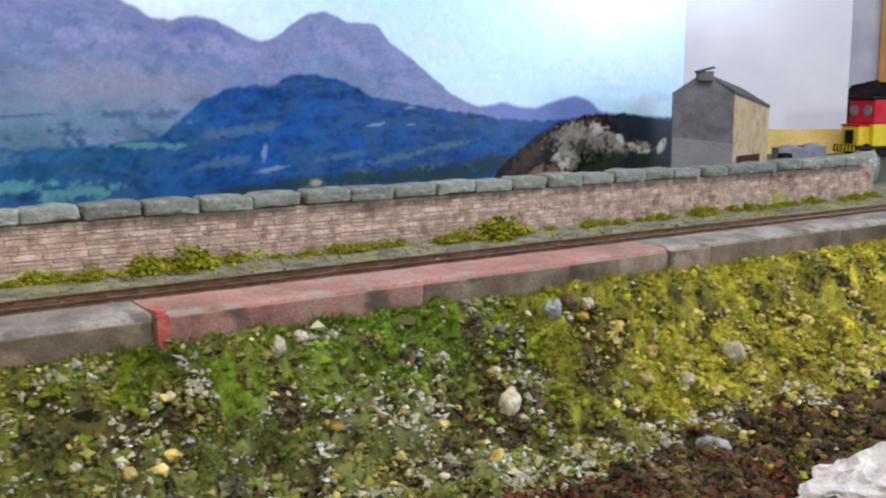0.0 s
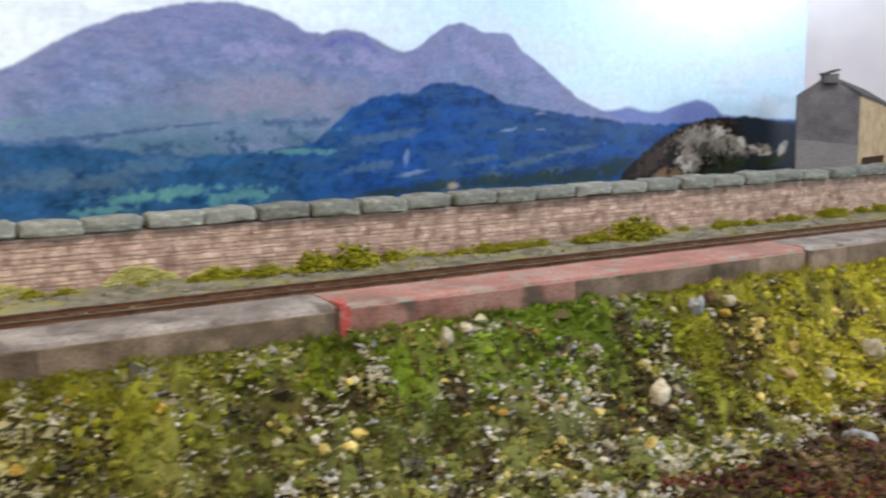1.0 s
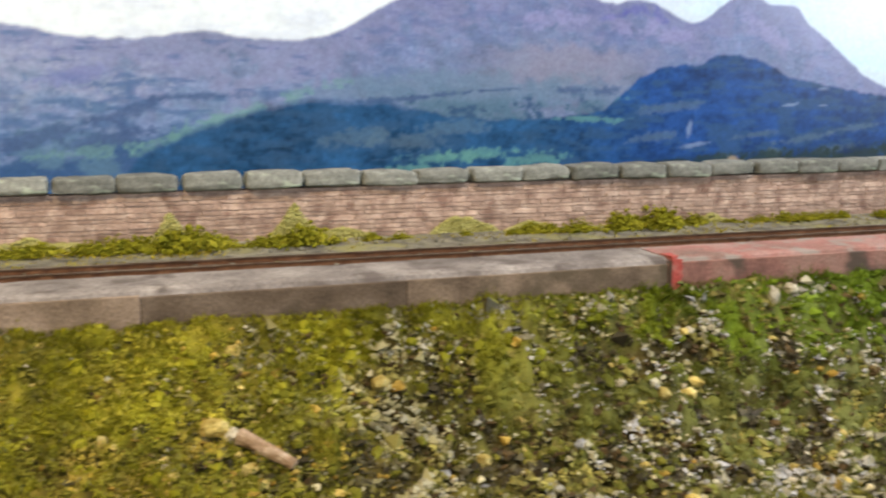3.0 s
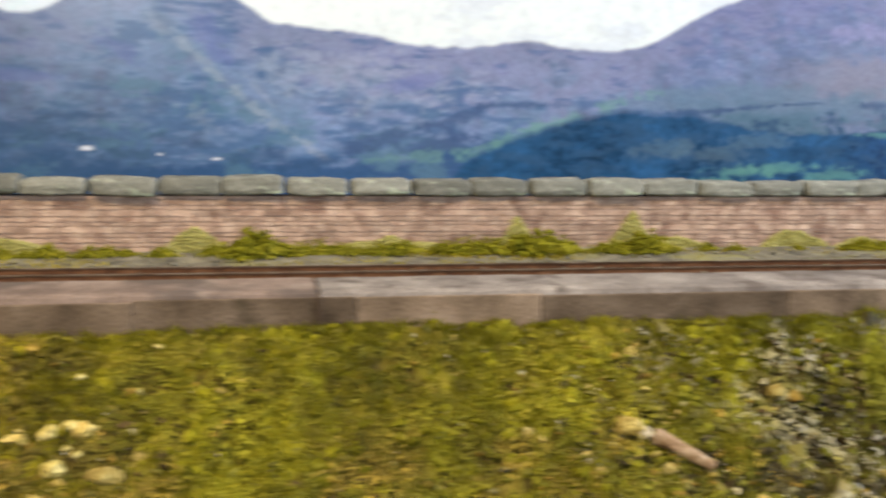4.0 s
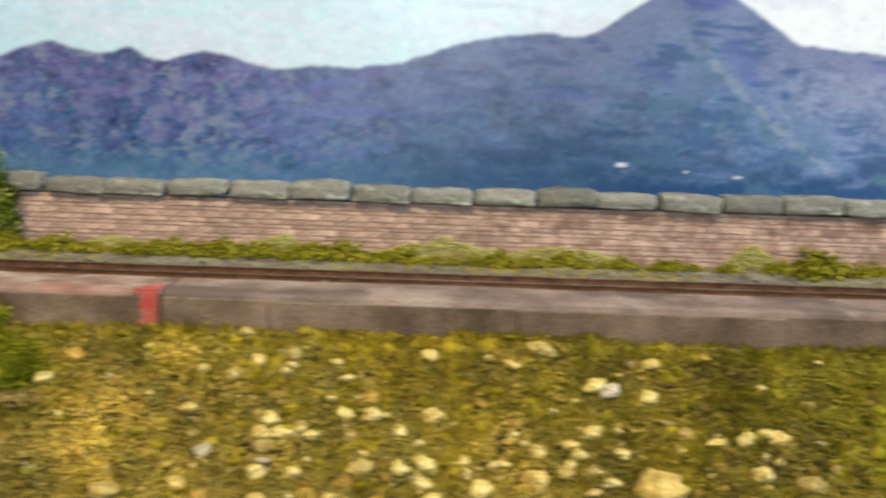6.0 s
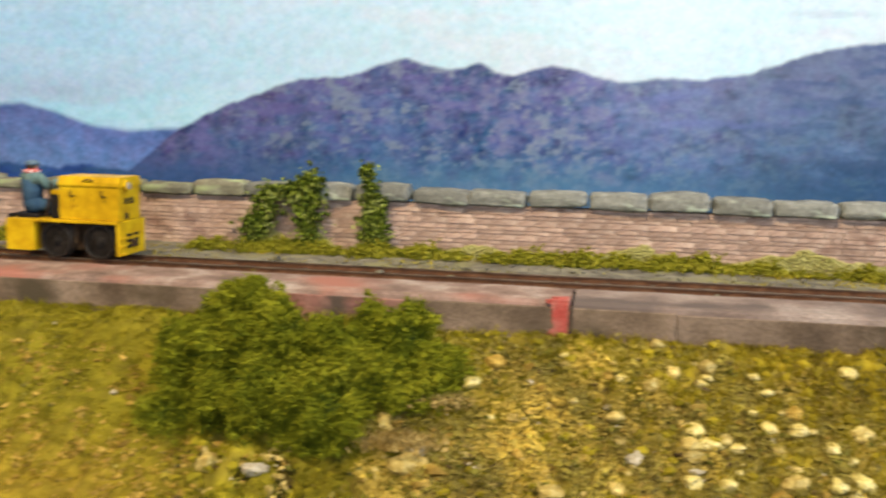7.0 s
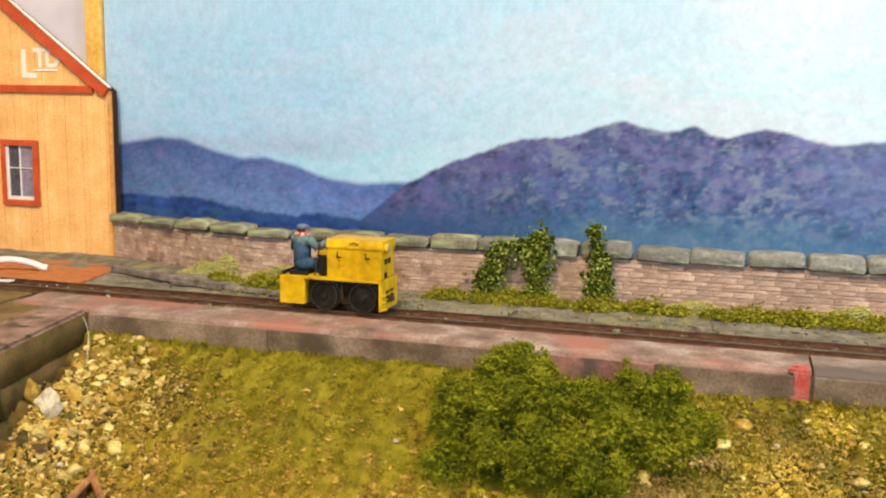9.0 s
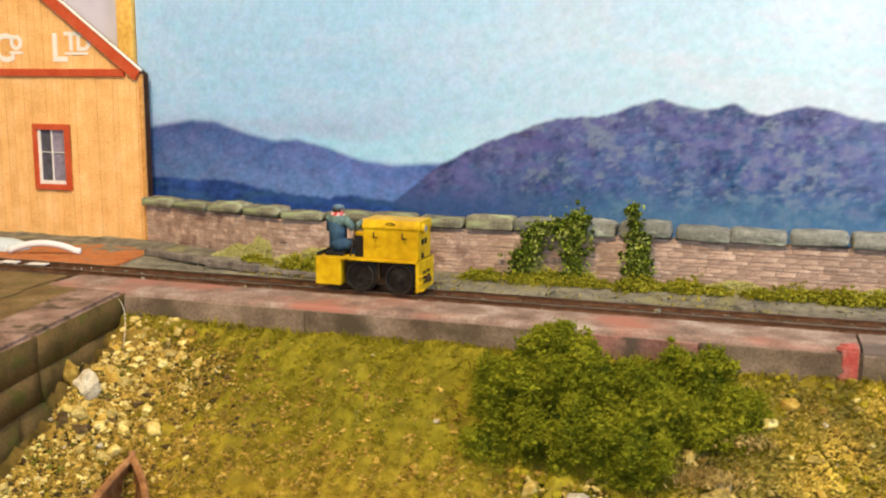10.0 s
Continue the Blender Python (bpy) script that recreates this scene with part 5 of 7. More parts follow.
def wreck():
    """The rusted bow of a sunken dinghy on the beach."""
    root = thing("wrecked_dinghy", (-684.5, 237.5, 1), 117, "rusty brown wreck of a small dinghy on the beach", "wreck")
    L, B, D = 64.0, 24.0, 15.0
    for s in (1, -1):
        bm = bmesh.new()
        rows = []
        for i in range(13):
            t = i / 12.0
            w = B / 2 * (1 - t ** 2.2)
            rows.append([bm.verts.new((t * L - L / 2, s * w * k ** 0.6, 1 + D * k + 5 * t * t * k)) for k in (0.15, 0.4, 0.7, 1.0)])
        for r0, r1 in zip(rows, rows[1:]):
            for j in range(3):
                bm.faces.new((r0[j], r0[j + 1], r1[j + 1], r1[j]))
        bmesh.ops.solidify(bm, geom=bm.faces[:], thickness=1.3)
        part("side", bm, M["rust"], root)
        bm = tube(bmesh.new(), [(i / 12.0 * L - L / 2, s * B / 2 * (1 - (i / 12.0) ** 2.2), 1.5 + D + 5 * (i / 12.0) ** 2) for i in range(13)], 1.7, 8)
        part("rail", bm, M["rust"], root)
    part("stem", cyl(bmesh.new(), (L / 2 - 2, 0, 0), (L / 2 + 1.5, 0, D + 9), 1.8, 1.6, 8), M["rust"], root)
    part("thwart", boxed(-6, -1, -10.5, 10.5, D - 4, D - 2.6, 0.3), M["rust"], root)
    for i in range(4):
        x = -24 + i * 12
        part("rib", boxed(x - 0.8, x + 0.8, -8, 8, 1, 2.6, 0.3), M["rust"], root)


wreck()


def stray_fibre():
    cu = bpy.data.curves.new("stray_fibre", "CURVE")
    cu.dimensions, cu.bevel_depth, cu.bevel_resolution = "3D", 0.13 * MM, 1
    sp = cu.splines.new("BEZIER")
    pts = [(-762, 344, 77), (-748, 333, 70), (-735, 312, 48), (-724, 299, 33)]
    sp.bezier_points.add(len(pts) - 1)
    for bp, p in zip(sp.bezier_points, pts):
        bp.co = Vector(p) * MM
        bp.handle_left_type = bp.handle_right_type = "AUTO"
    tmp = new("stray_fibre", cu)
    me = bpy.data.meshes.new_from_object(tmp.evaluated_get(bpy.context.evaluated_depsgraph_get()))
    bpy.data.objects.remove(tmp)
    me.materials.clear()
    me.materials.append(M["paper"])
    tagged(new("stray_fibre", me), "thin pale stalk hanging from the quay corner", "stalk")


stray_fibre()


# ---------------------------------------------------------------- the battery locomotive and its driver
M["loco_yellow"] = mat("weathered_yellow_paint", [(0.42, 0.25, 0.006), (0.56, 0.355, 0.007), (0.64, 0.42, 0.009)], 18, 0.38, 0.12, 5.0, fleck=(0.26, 0.13, 0.012), fleck_size=7, fleck_cut=0.70)
M["loco_dark"] = mat("oily_dark_frame", [(0.02, 0.014, 0.009), (0.05, 0.033, 0.02), (0.085, 0.055, 0.03)], 5, 0.55, 0.4, 0.9, metal=0.2)
M["wheel_steel"] = mat("dark_wheel_steel", [(0.02, 0.018, 0.016), (0.045, 0.04, 0.036)], 4, 0.38, 0.2, 0.9, metal=0.5)
M["tyre"] = mat("polished_tyre", [(0.30, 0.28, 0.26), (0.45, 0.43, 0.40)], 6, 0.25, 0.1, 1.0, metal=0.9)
M["rim_dark"] = mat("dull_tyre_rim", [(0.06, 0.055, 0.05), (0.14, 0.13, 0.12)], 5, 0.3, 0.1, 1.0, metal=0.8)
M["seat_black"] = mat("black_seat", [(0.012, 0.011, 0.012), (0.025, 0.022, 0.022)], 5, 0.6, 0.2, 1.0)
M["overall"] = mat("blue_overalls", [(0.028, 0.065, 0.12), (0.05, 0.105, 0.18)], 4, 0.8, 0.3, 0.8)
M["shirt"] = mat("teal_shirt", [(0.09, 0.16, 0.165), (0.15, 0.235, 0.23)], 4, 0.8, 0.3, 0.8)
M["cap"] = mat("grey_blue_cap", [(0.075, 0.125, 0.18), (0.13, 0.20, 0.27)], 3, 0.8, 0.2, 0.8)
M["flesh"] = mat("painted_flesh", [(0.42, 0.22, 0.14), (0.50, 0.28, 0.19)], 3, 0.6, 0.1, 0.8)
M["hair"] = mat("dark_painted_hair", [(0.03, 0.022, 0.018), (0.06, 0.045, 0.035)], 3, 0.7, 0.2, 0.8)
M["scarf"] = mat("red_spotted_scarf", [(0.40, 0.03, 0.03), (0.45, 0.06, 0.05)], 3, 0.7, 0.1, 0.8, fleck=(0.75, 0.70, 0.68), fleck_size=1.1, fleck_cut=0.56)
_lamp = bpy.data.materials.new("lit_lamp_glass")
_lamp.use_nodes = True
_lamp.node_tree.nodes["Principled BSDF"].inputs["Emission Color"].default_value = (1.0, 0.9, 0.72, 1)
_lamp.node_tree.nodes["Principled BSDF"].inputs["Emission Strength"].default_value = 14.0
M["lamp_lit"] = _lamp


def battery_loco():
    root = thing("battery_locomotive", (-662.5, 386.2, TOP + 2.2), 0, "weathered yellow battery locomotive standing on the narrow gauge track", "locomotive")
    root.matrix_basis = pose(-660.3 * MM, 386.2 * MM, (TOP + 2.2) * MM) @ Matrix.Diagonal((0.965, 1, 1, 1))
    Y, D, S = M["loco_yellow"], M["loco_dark"], M["seat_black"]
    # chassis and footplate
    part("footplate", boxed(13.5, 58, -12.2, 12.2, 16.3, 17.6, 0.3), Y, root)
    for s in (1, -1):
        part("frame_plate", boxed(14, 57, s * 5.6 - 0.6, s * 5.6 + 0.6, 3.4, 16.3, 0.2), D, root, "oily dark frame plate")
        part("frame_stay", boxed(35.0, 36.0, s * 10.6 - 0.4, s * 10.6 + 0.4, 6.5, 16.3, 0.12), D, root, "dark frame stay")
        part("brake_block", boxed(31.6, 33.0, s * 8.4 - 1.2, s * 8.4 + 1.2, 4.5, 9.5, 0.3), D, root, "dark brake block")
    part("gear_case", boxed(30, 42, -5, 5, 2.6, 12, 1.2), D, root, "dark gear case")
    # the deep front box on which the driver sits
    part("front_box", boxed(0, 14.4, -12.2, 12.2, 3.0, 17.6, 0.4), Y, root)
    part("front_buffer", boxed(-1.8, 0.2, -5, 5, 6.5, 12.5, 0.6), D, root, "dark front buffer block")
    part("front_screen", boxed(0.3, 1.4, -11.0, 11.0, 17.4, 19.4, 0.3), S, root, "low black front ledge")
    part("seat", boxed(4, 14.5, -9, 9, 17.6, 19.6, 0.5), S, root, "black driver's seat")
    # the back plate
    rear = part("rear_plate", boxed(56.6, 58.2, -12.2, 12.2, 1.8, 17.6, 0.3), Y, root)
    for i in range(3):
        part("rear_slot", boxed(58.0, 58.5, -5.4, -1.0, 5.0 + 2.6 * i, 6.4 + 2.6 * i), S, rear, "dark slot")
        part("rear_slot", boxed(58.0, 58.5, 1.0, 5.4, 5.0 + 2.6 * i, 6.4 + 2.6 * i), S, rear, "dark slot")
    part("coupling", boxed(58.0, 60.5, -2, 2, 5.5, 8.5, 0.4), D, root, "dark coupling block")
    part("footstep", boxed(57.4, 60.2, -11.5, -7.0, 2.4, 3.2, 0.15), Y, root)
    for z in (6.0, 9.5):
        part("step_bar", boxed(58.2, 59.6, -11.3, -7.2, z, z + 0.7, 0.1), Y, root)
    # battery box with its lid
    bm = boxed(26.5, 57.2, -9.8, 9.8, 17.6, 33.2, 0.4)
    body = part("battery_box", bm, Y, root)
    bm = bmesh.new()
    prof = [(-10.3, 32.8), (-10.3, 34.4), (-8.6, 37.4), (8.6, 37.4), (10.3, 34.4), (10.3, 32.8)]
    f = [bm.verts.new((26.0, y, z)) for y, z in prof]
    g = [bm.verts.new((57.8, y, z)) for y, z in prof]
    bm.faces.new(f), bm.faces.new(g)
    for i in range(6):
        bm.faces.new((f[i], f[(i + 1) % 6], g[(i + 1) % 6], g[i]))
    bmesh.ops.bevel(bm, geom=bm.edges[:], offset=0.35, segments=2, affect="EDGES")
    lid = part("lid", bm, Y, root)
    # lid handle: a small bowed bar
    bm = tube(bmesh.new(), [(39.5 + 5.0 * t, -9.9 - 0.9 * math.sin(math.pi * t), 35.4 + 0.9 * math.sin(math.pi * t)) for t in [i / 8 for i in range(9)]], 0.35, 8)
    part("lid_handle", bm, D, lid, "dark lid handle")
    for x in (32.5, 48.5):
        bm = bmesh.new()
        box(bm, x - 0.3, x + 0.3, -10.3, -9.7, 28.2, 31.2)
        box(bm, x - 0.3, x + 2.2, -10.3, -9.7, 28.2, 28.8)
        part("hasp", bm, D, body, "dark lid hasp")
        part("rivet", cyl(bmesh.new(), (x + 1.2, -10.2, 26.6), (x + 1.2, -9.7, 26.6), 0.35, 0.35, 8), D, body)
    # rear end fittings: round lamp and louvres
    lamp = part("rear_lamp", cyl(bmesh.new(), (57.0, -4.6, 33.6), (59.4, -4.6, 33.6), 2.4, 2.4, 20), Y, root)
    part("lamp_glass", cyl(bmesh.new(), (59.3, -4.6, 33.6), (59.7, -4.6, 33.6), 1.7, 1.7, 20), M["glass"], lamp, "dull lamp glass")
    for y0, z0 in ((-3.5, 26.5), (1.5, 26.5), (-3.5, 19.5)):
        part("louvre", boxed(57.1, 57.6, y0 - 1.6, y0 + 1.6, z0 - 1.4, z0 + 1.4), S, body, "dark louvre")
    # controller, levers, handwheel
    ctl = part("controller", boxed(20.5, 26.3, -7.5, 8.5, 17.6, 28.6, 0.6), S, root, "black controller case")
    part("controller_lid", boxed(20.2, 26.4, -7.8, 8.8, 28.6, 30.8, 0.4), Y, ctl, "yellow controller lid")
    part("panel", boxed(20.1, 20.6, -6, 6.5, 18.5, 29.5), S, ctl, "black controller panel")
    part("controller_top", cyl(bmesh.new(), (23, 2.5, 30.4), (23, 2.5, 32.6), 2.6, 2.2, 16), D, ctl, "dark round controller top")
    part("controller_arm", boxed(21.0, 27.0, 1.9, 3.1, 32.6, 33.4, 0.2), D, ctl, "dark controller arm")
    part("brake_lever", cyl(bmesh.new(), (18.4, -8.0, 17.6), (21.8, -8.0, 34.6), 0.45, 0.4, 8), D, root, "dark brake lever")
    part("brake_column", cyl(bmesh.new(), (17.5, 7.5, 17.6), (17.5, 7.5, 31), 0.5, 0.5, 8), D, root)
    bm = bmesh.new()
    for i in range(16):
        a, b = 2 * math.pi * i / 16, 2 * math.pi * (i + 1) / 16
        cyl(bm, (17.5 + 3 * math.cos(a), 7.5 + 3 * math.sin(a), 31), (17.5 + 3 * math.cos(b), 7.5 + 3 * math.sin(b), 31), 0.35, 0.35, 6)
    part("handwheel", bm, D, root, "dark brake handwheel")
    # front lamp on its bracket
    part("lamp_bracket", cyl(bmesh.new(), (5.0, 9.4, 17.6), (5.0, 9.4, 29.5), 0.5, 0.5, 8), D, root)
    hl = part("head_lamp", cyl(bmesh.new(), (3.4, 9.4, 30.6), (6.4, 9.4, 30.6), 1.8, 1.5, 16), D, root, "dark head lamp casing")
    part("lamp_glass", cyl(bmesh.new(), (3.0, 9.4, 30.6), (3.5, 9.4, 30.6), 1.5, 1.6, 16), M["lamp_lit"], hl, "lit lamp glass")
    # wheels
    for x in (25.0, 47.2):
        part("axle", cyl(bmesh.new(), (x, -10, 8.0), (x, 10, 8.0), 0.9, 0.9, 12), D, root)
        for s in (1, -1):
            wh = part("wheel", cyl(bmesh.new(), (x, s * 8.6, 8.0), (x, s * 9.6, 8.0), 6.9, 6.9, 32), M["wheel_steel"], root, smooth=False)
            bm = bmesh.new()
            n = 32
            rings = []
            for r, y in ((6.8, 7.6), (8.8, 7.6), (8.8, 8.2), (8.05, 8.4), (7.95, 10.6), (6.8, 10.8)):
                rings.append([bm.verts.new((x + r * math.cos(2 * math.pi * i / n), s * y, 8.0 + r * math.sin(2 * math.pi * i / n))) for i in range(n)])
            rings.append(rings[0])
            for r0, r1 in zip(rings, rings[1:]):
                for i in range(n):
                    bm.faces.new((r0[i], r0[(i + 1) % n], r1[(i + 1) % n], r1[i]))
            part("tyre", bm, M["wheel_steel"], wh)
            bm = bmesh.new()
            for i in range(n):
                a, b = 2 * math.pi * i / n, 2 * math.pi * (i + 1) / n
                cyl(bm, (x + 7.4 * math.cos(a), s * 10.75, 8 + 7.4 * math.sin(a)), (x + 7.4 * math.cos(b), s * 10.75, 8 + 7.4 * math.sin(b)), 0.28, 0.28, 6)
            part("tyre_rim", bm, M["rim_dark"], wh, "worn tyre rim")
            part("hub", cyl(bmesh.new(), (x, s * 9.5, 8), (x, s * 11.0, 8), 2.1, 1.7, 18), M["wheel_steel"], wh)
            part("axle_end", cyl(bmesh.new(), (x, s * 11.0, 8), (x, s * 11.5, 8), 1.0, 0.9, 14), M["rim_dark"], wh, "bright axle end")
            for k in range(5):
                a = 2 * math.pi * k / 5 + 0.3
                part("wheel_boss", cyl(bmesh.new(), (x + 4.6 * math.cos(a), s * 9.5, 8 + 4.6 * math.sin(a)), (x + 4.6 * math.cos(a), s * 9.9, 8 + 4.6 * math.sin(a)), 0.8, 0.8, 10), M["wheel_steel"], wh)


battery_loco()


def driver():
    """A seated model driver, one plain mesh."""
    bm = bmesh.new()

    def lump(at, size, k, sub=2):
        r = bmesh.ops.create_icosphere(bm, subdivisions=sub, radius=1.0)
        for v in r["verts"]:
            v.co = Vector((v.co.x * size[0], v.co.y * size[1], v.co.z * size[2])) + Vector(at)
        for fc in {fc for v in r["verts"] for fc in v.link_faces}:
            fc.material_index = k

    def limb(p, q, r0, r1, k):
        n0 = len(bm.faces)
        cyl(bm, p, q, r0, r1, 10)
        bm.faces.ensure_lookup_table()
        for fc in bm.faces[n0:]:
            fc.material_index = k

    # hips, back and shoulders; he faces the far side and looks along the line
    lump((0, 0, 3.2), (4.0, 4.6, 3.4), 0)
    limb((0, 0, 2), (-0.3, 0, 11), 3.7, 4.0, 0)
    lump((-0.3, 0, 11.2), (3.5, 5.0, 3.2), 1)
    lump((-0.2, 0, 8), (3.6, 4.5, 4.5), 0)
    limb((0, -3, 3), (6.2, -3.2, 2.4), 2.1, 1.8, 0)
    limb((0, 3, 3), (6.2, 3.2, 2.4), 2.1, 1.8, 0)
    limb((6.2, -3.2, 2.6), (6.8, -3.2, -3.5), 1.7, 1.3, 0)
    limb((6.2, 3.2, 2.6), (6.8, 3.2, -3.5), 1.7, 1.3, 0)
    limb((-0.4, 5.0, 12), (1.5, 8.0, 7.4), 1.8, 1.5, 1)
    limb((1.5, 8.0, 7.4), (5.0, 7.0, 8.8), 1.5, 1.2, 1)
    limb((-0.4, -5.0, 12), (2.6, -7.4, 8.6), 1.8, 1.5, 1)
    limb((2.6, -7.4, 8.6), (6.4, -9.0, 11.0), 1.5, 1.2, 1)
    lump((6.9, -9.2, 11.4), (1.2, 1.1, 1.1), 3, 1)
    lump((5.6, 6.8, 9.1), (1.2, 1.1, 1.1), 3, 1)
    lump((-0.3, 0, 13.5), (3.2, 3.6, 1.2), 4)
    lump((0.1, 0, 15.1), (2.1, 2.0, 1.8), 3)
    lump((-0.5, 0, 15.2), (2.1, 2.15, 1.6), 5)
    lump((0.1, 0, 16.2), (2.8, 2.7, 1.0), 2)
    limb((0.1, 0, 15.6), (0.1, 0, 16.2), 2.6, 2.8, 2)
    lump((2.3, 0, 15.5), (1.6, 1.9, 0.35), 2, 1)
    me = bpy.data.meshes.new("driver_figure")
    bm.to_mesh(me)
    bm.free()
    me.transform(Matrix.Scale(MM, 4))
    for k in ("overall", "shirt", "cap", "flesh", "scarf", "hair"):
        me.materials.append(M[k])
    me.polygons.foreach_set("use_smooth", [True] * len(me.polygons))
    ob = new("driver_figure", me)
    ob.matrix_basis = pose(-650.6 * MM, 381.5 * MM, (TOP + 2.2 + 19.5) * MM, 0, 0, 62) @ Matrix.Diagonal((1.2, 1.2, 1.42, 1))
    tagged(ob, "small painted model driver in blue overalls seated on the locomotive", "figurine")


driver()


# ---------------------------------------------------------------- planting and stones
M["grass_olive"] = mat("olive_flock", [(0.19, 0.155, 0.008), (0.30, 0.245, 0.013), (0.40, 0.33, 0.03)], 12, 0.9, 0.3, 0.9, vary=0.35)
M["grass_yellow"] = mat("yellow_flock", [(0.33, 0.31, 0.10), (0.43, 0.41, 0.15), (0.52, 0.50, 0.22)], 14, 0.9, 0.3, 0.9, vary=0.12)
M["leaf"] = mat("bush_foliage", [(0.10, 0.122, 0.006), (0.175, 0.192, 0.009), (0.26, 0.265, 0.016)], 16, 0.9, 0.2, 1.4, vary=0.14)
M["straw"] = mat("bleached_stalks", [(0.24, 0.165, 0.045), (0.36, 0.26, 0.08), (0.46, 0.36, 0.14)], 6, 0.9, 0.3, 0.9, vary=0.3)
# shade inside the foliage is put into these two darker leaf colours
M["leaf_shade"] = mat("shaded_foliage_core", [(0.03, 0.045, 0.006), (0.06, 0.08, 0.010)], 5, 0.95, 0.6, 0.9, vary=0.2)
M["leaf_half_shade"] = mat("inner_foliage_shade", [(0.06, 0.085, 0.006), (0.10, 0.13, 0.008), (0.15, 0.18, 0.012)], 5, 0.9, 0.5, 0.9)
M["ivy_leaf"] = mat("ivy_leaves", [(0.10, 0.15, 0.012), (0.185, 0.235, 0.022), (0.36, 0.40, 0.12)], 5, 0.6, 0.2, 0.9, vary=0.4)
M["tuft"] = mat("tuft_foam", [(0.12, 0.125, 0.008), (0.205, 0.20, 0.014), (0.31, 0.29, 0.03)], 7, 0.9, 0.3, 0.9, vary=0.28)
M["moss"] = mat("dull_moss", [(0.07, 0.07, 0.010), (0.125, 0.12, 0.016), (0.19, 0.175, 0.03)], 8, 0.9, 0.3, 0.9, vary=0.4)
M["twig"] = mat("dark_twigs", [(0.03, 0.022, 0.012), (0.06, 0.045, 0.025)], 6, 0.9, 0.3, 0.9)
M["cream_chip"] = mat("cream_pebbles", [(0.33, 0.235, 0.06), (0.49, 0.38, 0.115), (0.63, 0.53, 0.22)], 4, 0.75, 0.5, 0.9, vary=0.3)
M["ochre_chip"] = mat("ochre_pebbles", [(0.23, 0.14, 0.025), (0.35, 0.23, 0.042), (0.47, 0.335, 0.08)], 6, 0.6, 0.4, 0.9, vary=0.35)
M["grey_chip"] = mat("grey_pebbles", [(0.16, 0.17, 0.185), (0.29, 0.30, 0.31), (0.44, 0.44, 0.43)], 6, 0.6, 0.4, 0.9, vary=0.4)
M["white_chip"] = mat("pale_pebbles", [(0.33, 0.285, 0.19), (0.48, 0.43, 0.31), (0.62, 0.575, 0.45)], 6, 0.8, 0.5, 0.9, vary=0.2)
M["dark_chip"] = mat("dark_shale", [(0.034, 0.022, 0.010), (0.075, 0.050, 0.022), (0.13, 0.09, 0.04)], 6, 0.85, 0.4, 0.9, vary=0.4)
M["turf"] = mat("flock_turf", [(0.12, 0.13, 0.01), (0.2, 0.2, 0.012)], 10, 0.85, 0.3, 0.9)
tinted(M["turf"], "cover", 0.92)
M["crumb"] = mat("tinted_chips", [(0.16, 0.15, 0.08), (0.26, 0.25, 0.16)], 6, 0.75, 0.4, 0.9)
tinted(M["crumb"], "cover", 0.9)
M["peat"] = mat("dark_peat_crumbs", [(0.016, 0.010, 0.008), (0.055, 0.034, 0.022), (0.16, 0.11, 0.06)], 16, 0.7, 0.4, 0.9, vary=0.75)
M["weed"] = mat("red_brown_seaweed", [(0.055, 0.014, 0.010), (0.11, 0.03, 0.02), (0.17, 0.06, 0.045)], 6, 0.7, 0.5, 0.9, vary=0.4)
M["plaster_rock"] = mat("pale_plaster_rock", [(0.42, 0.38, 0.38), (0.58, 0.54, 0.54), (0.72, 0.70, 0.70)], 7, 0.8, 0.8, 1.2)
M["driftwood"] = mat("wet_driftwood", [(0.18, 0.11, 0.06), (0.34, 0.235, 0.15), (0.52, 0.41, 0.30)], 5, 0.85, 0.5, 0.9)
M["butter_stone"] = mat("pale_yellow_stone", [(0.47, 0.37, 0.085), (0.63, 0.53, 0.17), (0.76, 0.68, 0.34)], 5, 0.8, 0.6, 1.1)
M["tan_stone_b"] = mat("tan_beach_stone", [(0.30, 0.22, 0.09), (0.42, 0.33, 0.16)], 6, 0.8, 0.4, 0.9)

_g = (1 + 5 ** 0.5) / 2
ICO_V = np.array([(-1, _g, 0), (1, _g, 0), (-1, -_g, 0), (1, -_g, 0), (0, -1, _g), (0, 1, _g), (0, -1, -_g), (0, 1, -_g), (_g, 0, -1), (_g, 0, 1), (-_g, 0, -1), (-_g, 0, 1)]) / math.hypot(1, _g)
ICO_F = np.array([(0, 11, 5), (0, 5, 1), (0, 1, 7), (0, 7, 10), (0, 10, 11), (1, 5, 9), (5, 11, 4), (11, 10, 2), (10, 7, 6), (7, 1, 8), (3, 9, 4), (3, 4, 2), (3, 2, 6), (3, 6, 8), (3, 8, 9), (4, 9, 5), (2, 4, 11), (6, 2, 10), (8, 6, 7), (9, 8, 1)])


OCT_V = np.array([(1, 0, 0), (-1, 0, 0), (0, 1, 0), (0, -1, 0), (0, 0, 1), (0, 0, -1)], float)
OCT_F = np.array([(0, 2, 4), (2, 1, 4), (1, 3, 4), (3, 0, 4), (2, 0, 5), (1, 2, 5), (3, 1, 5), (0, 3, 5)])


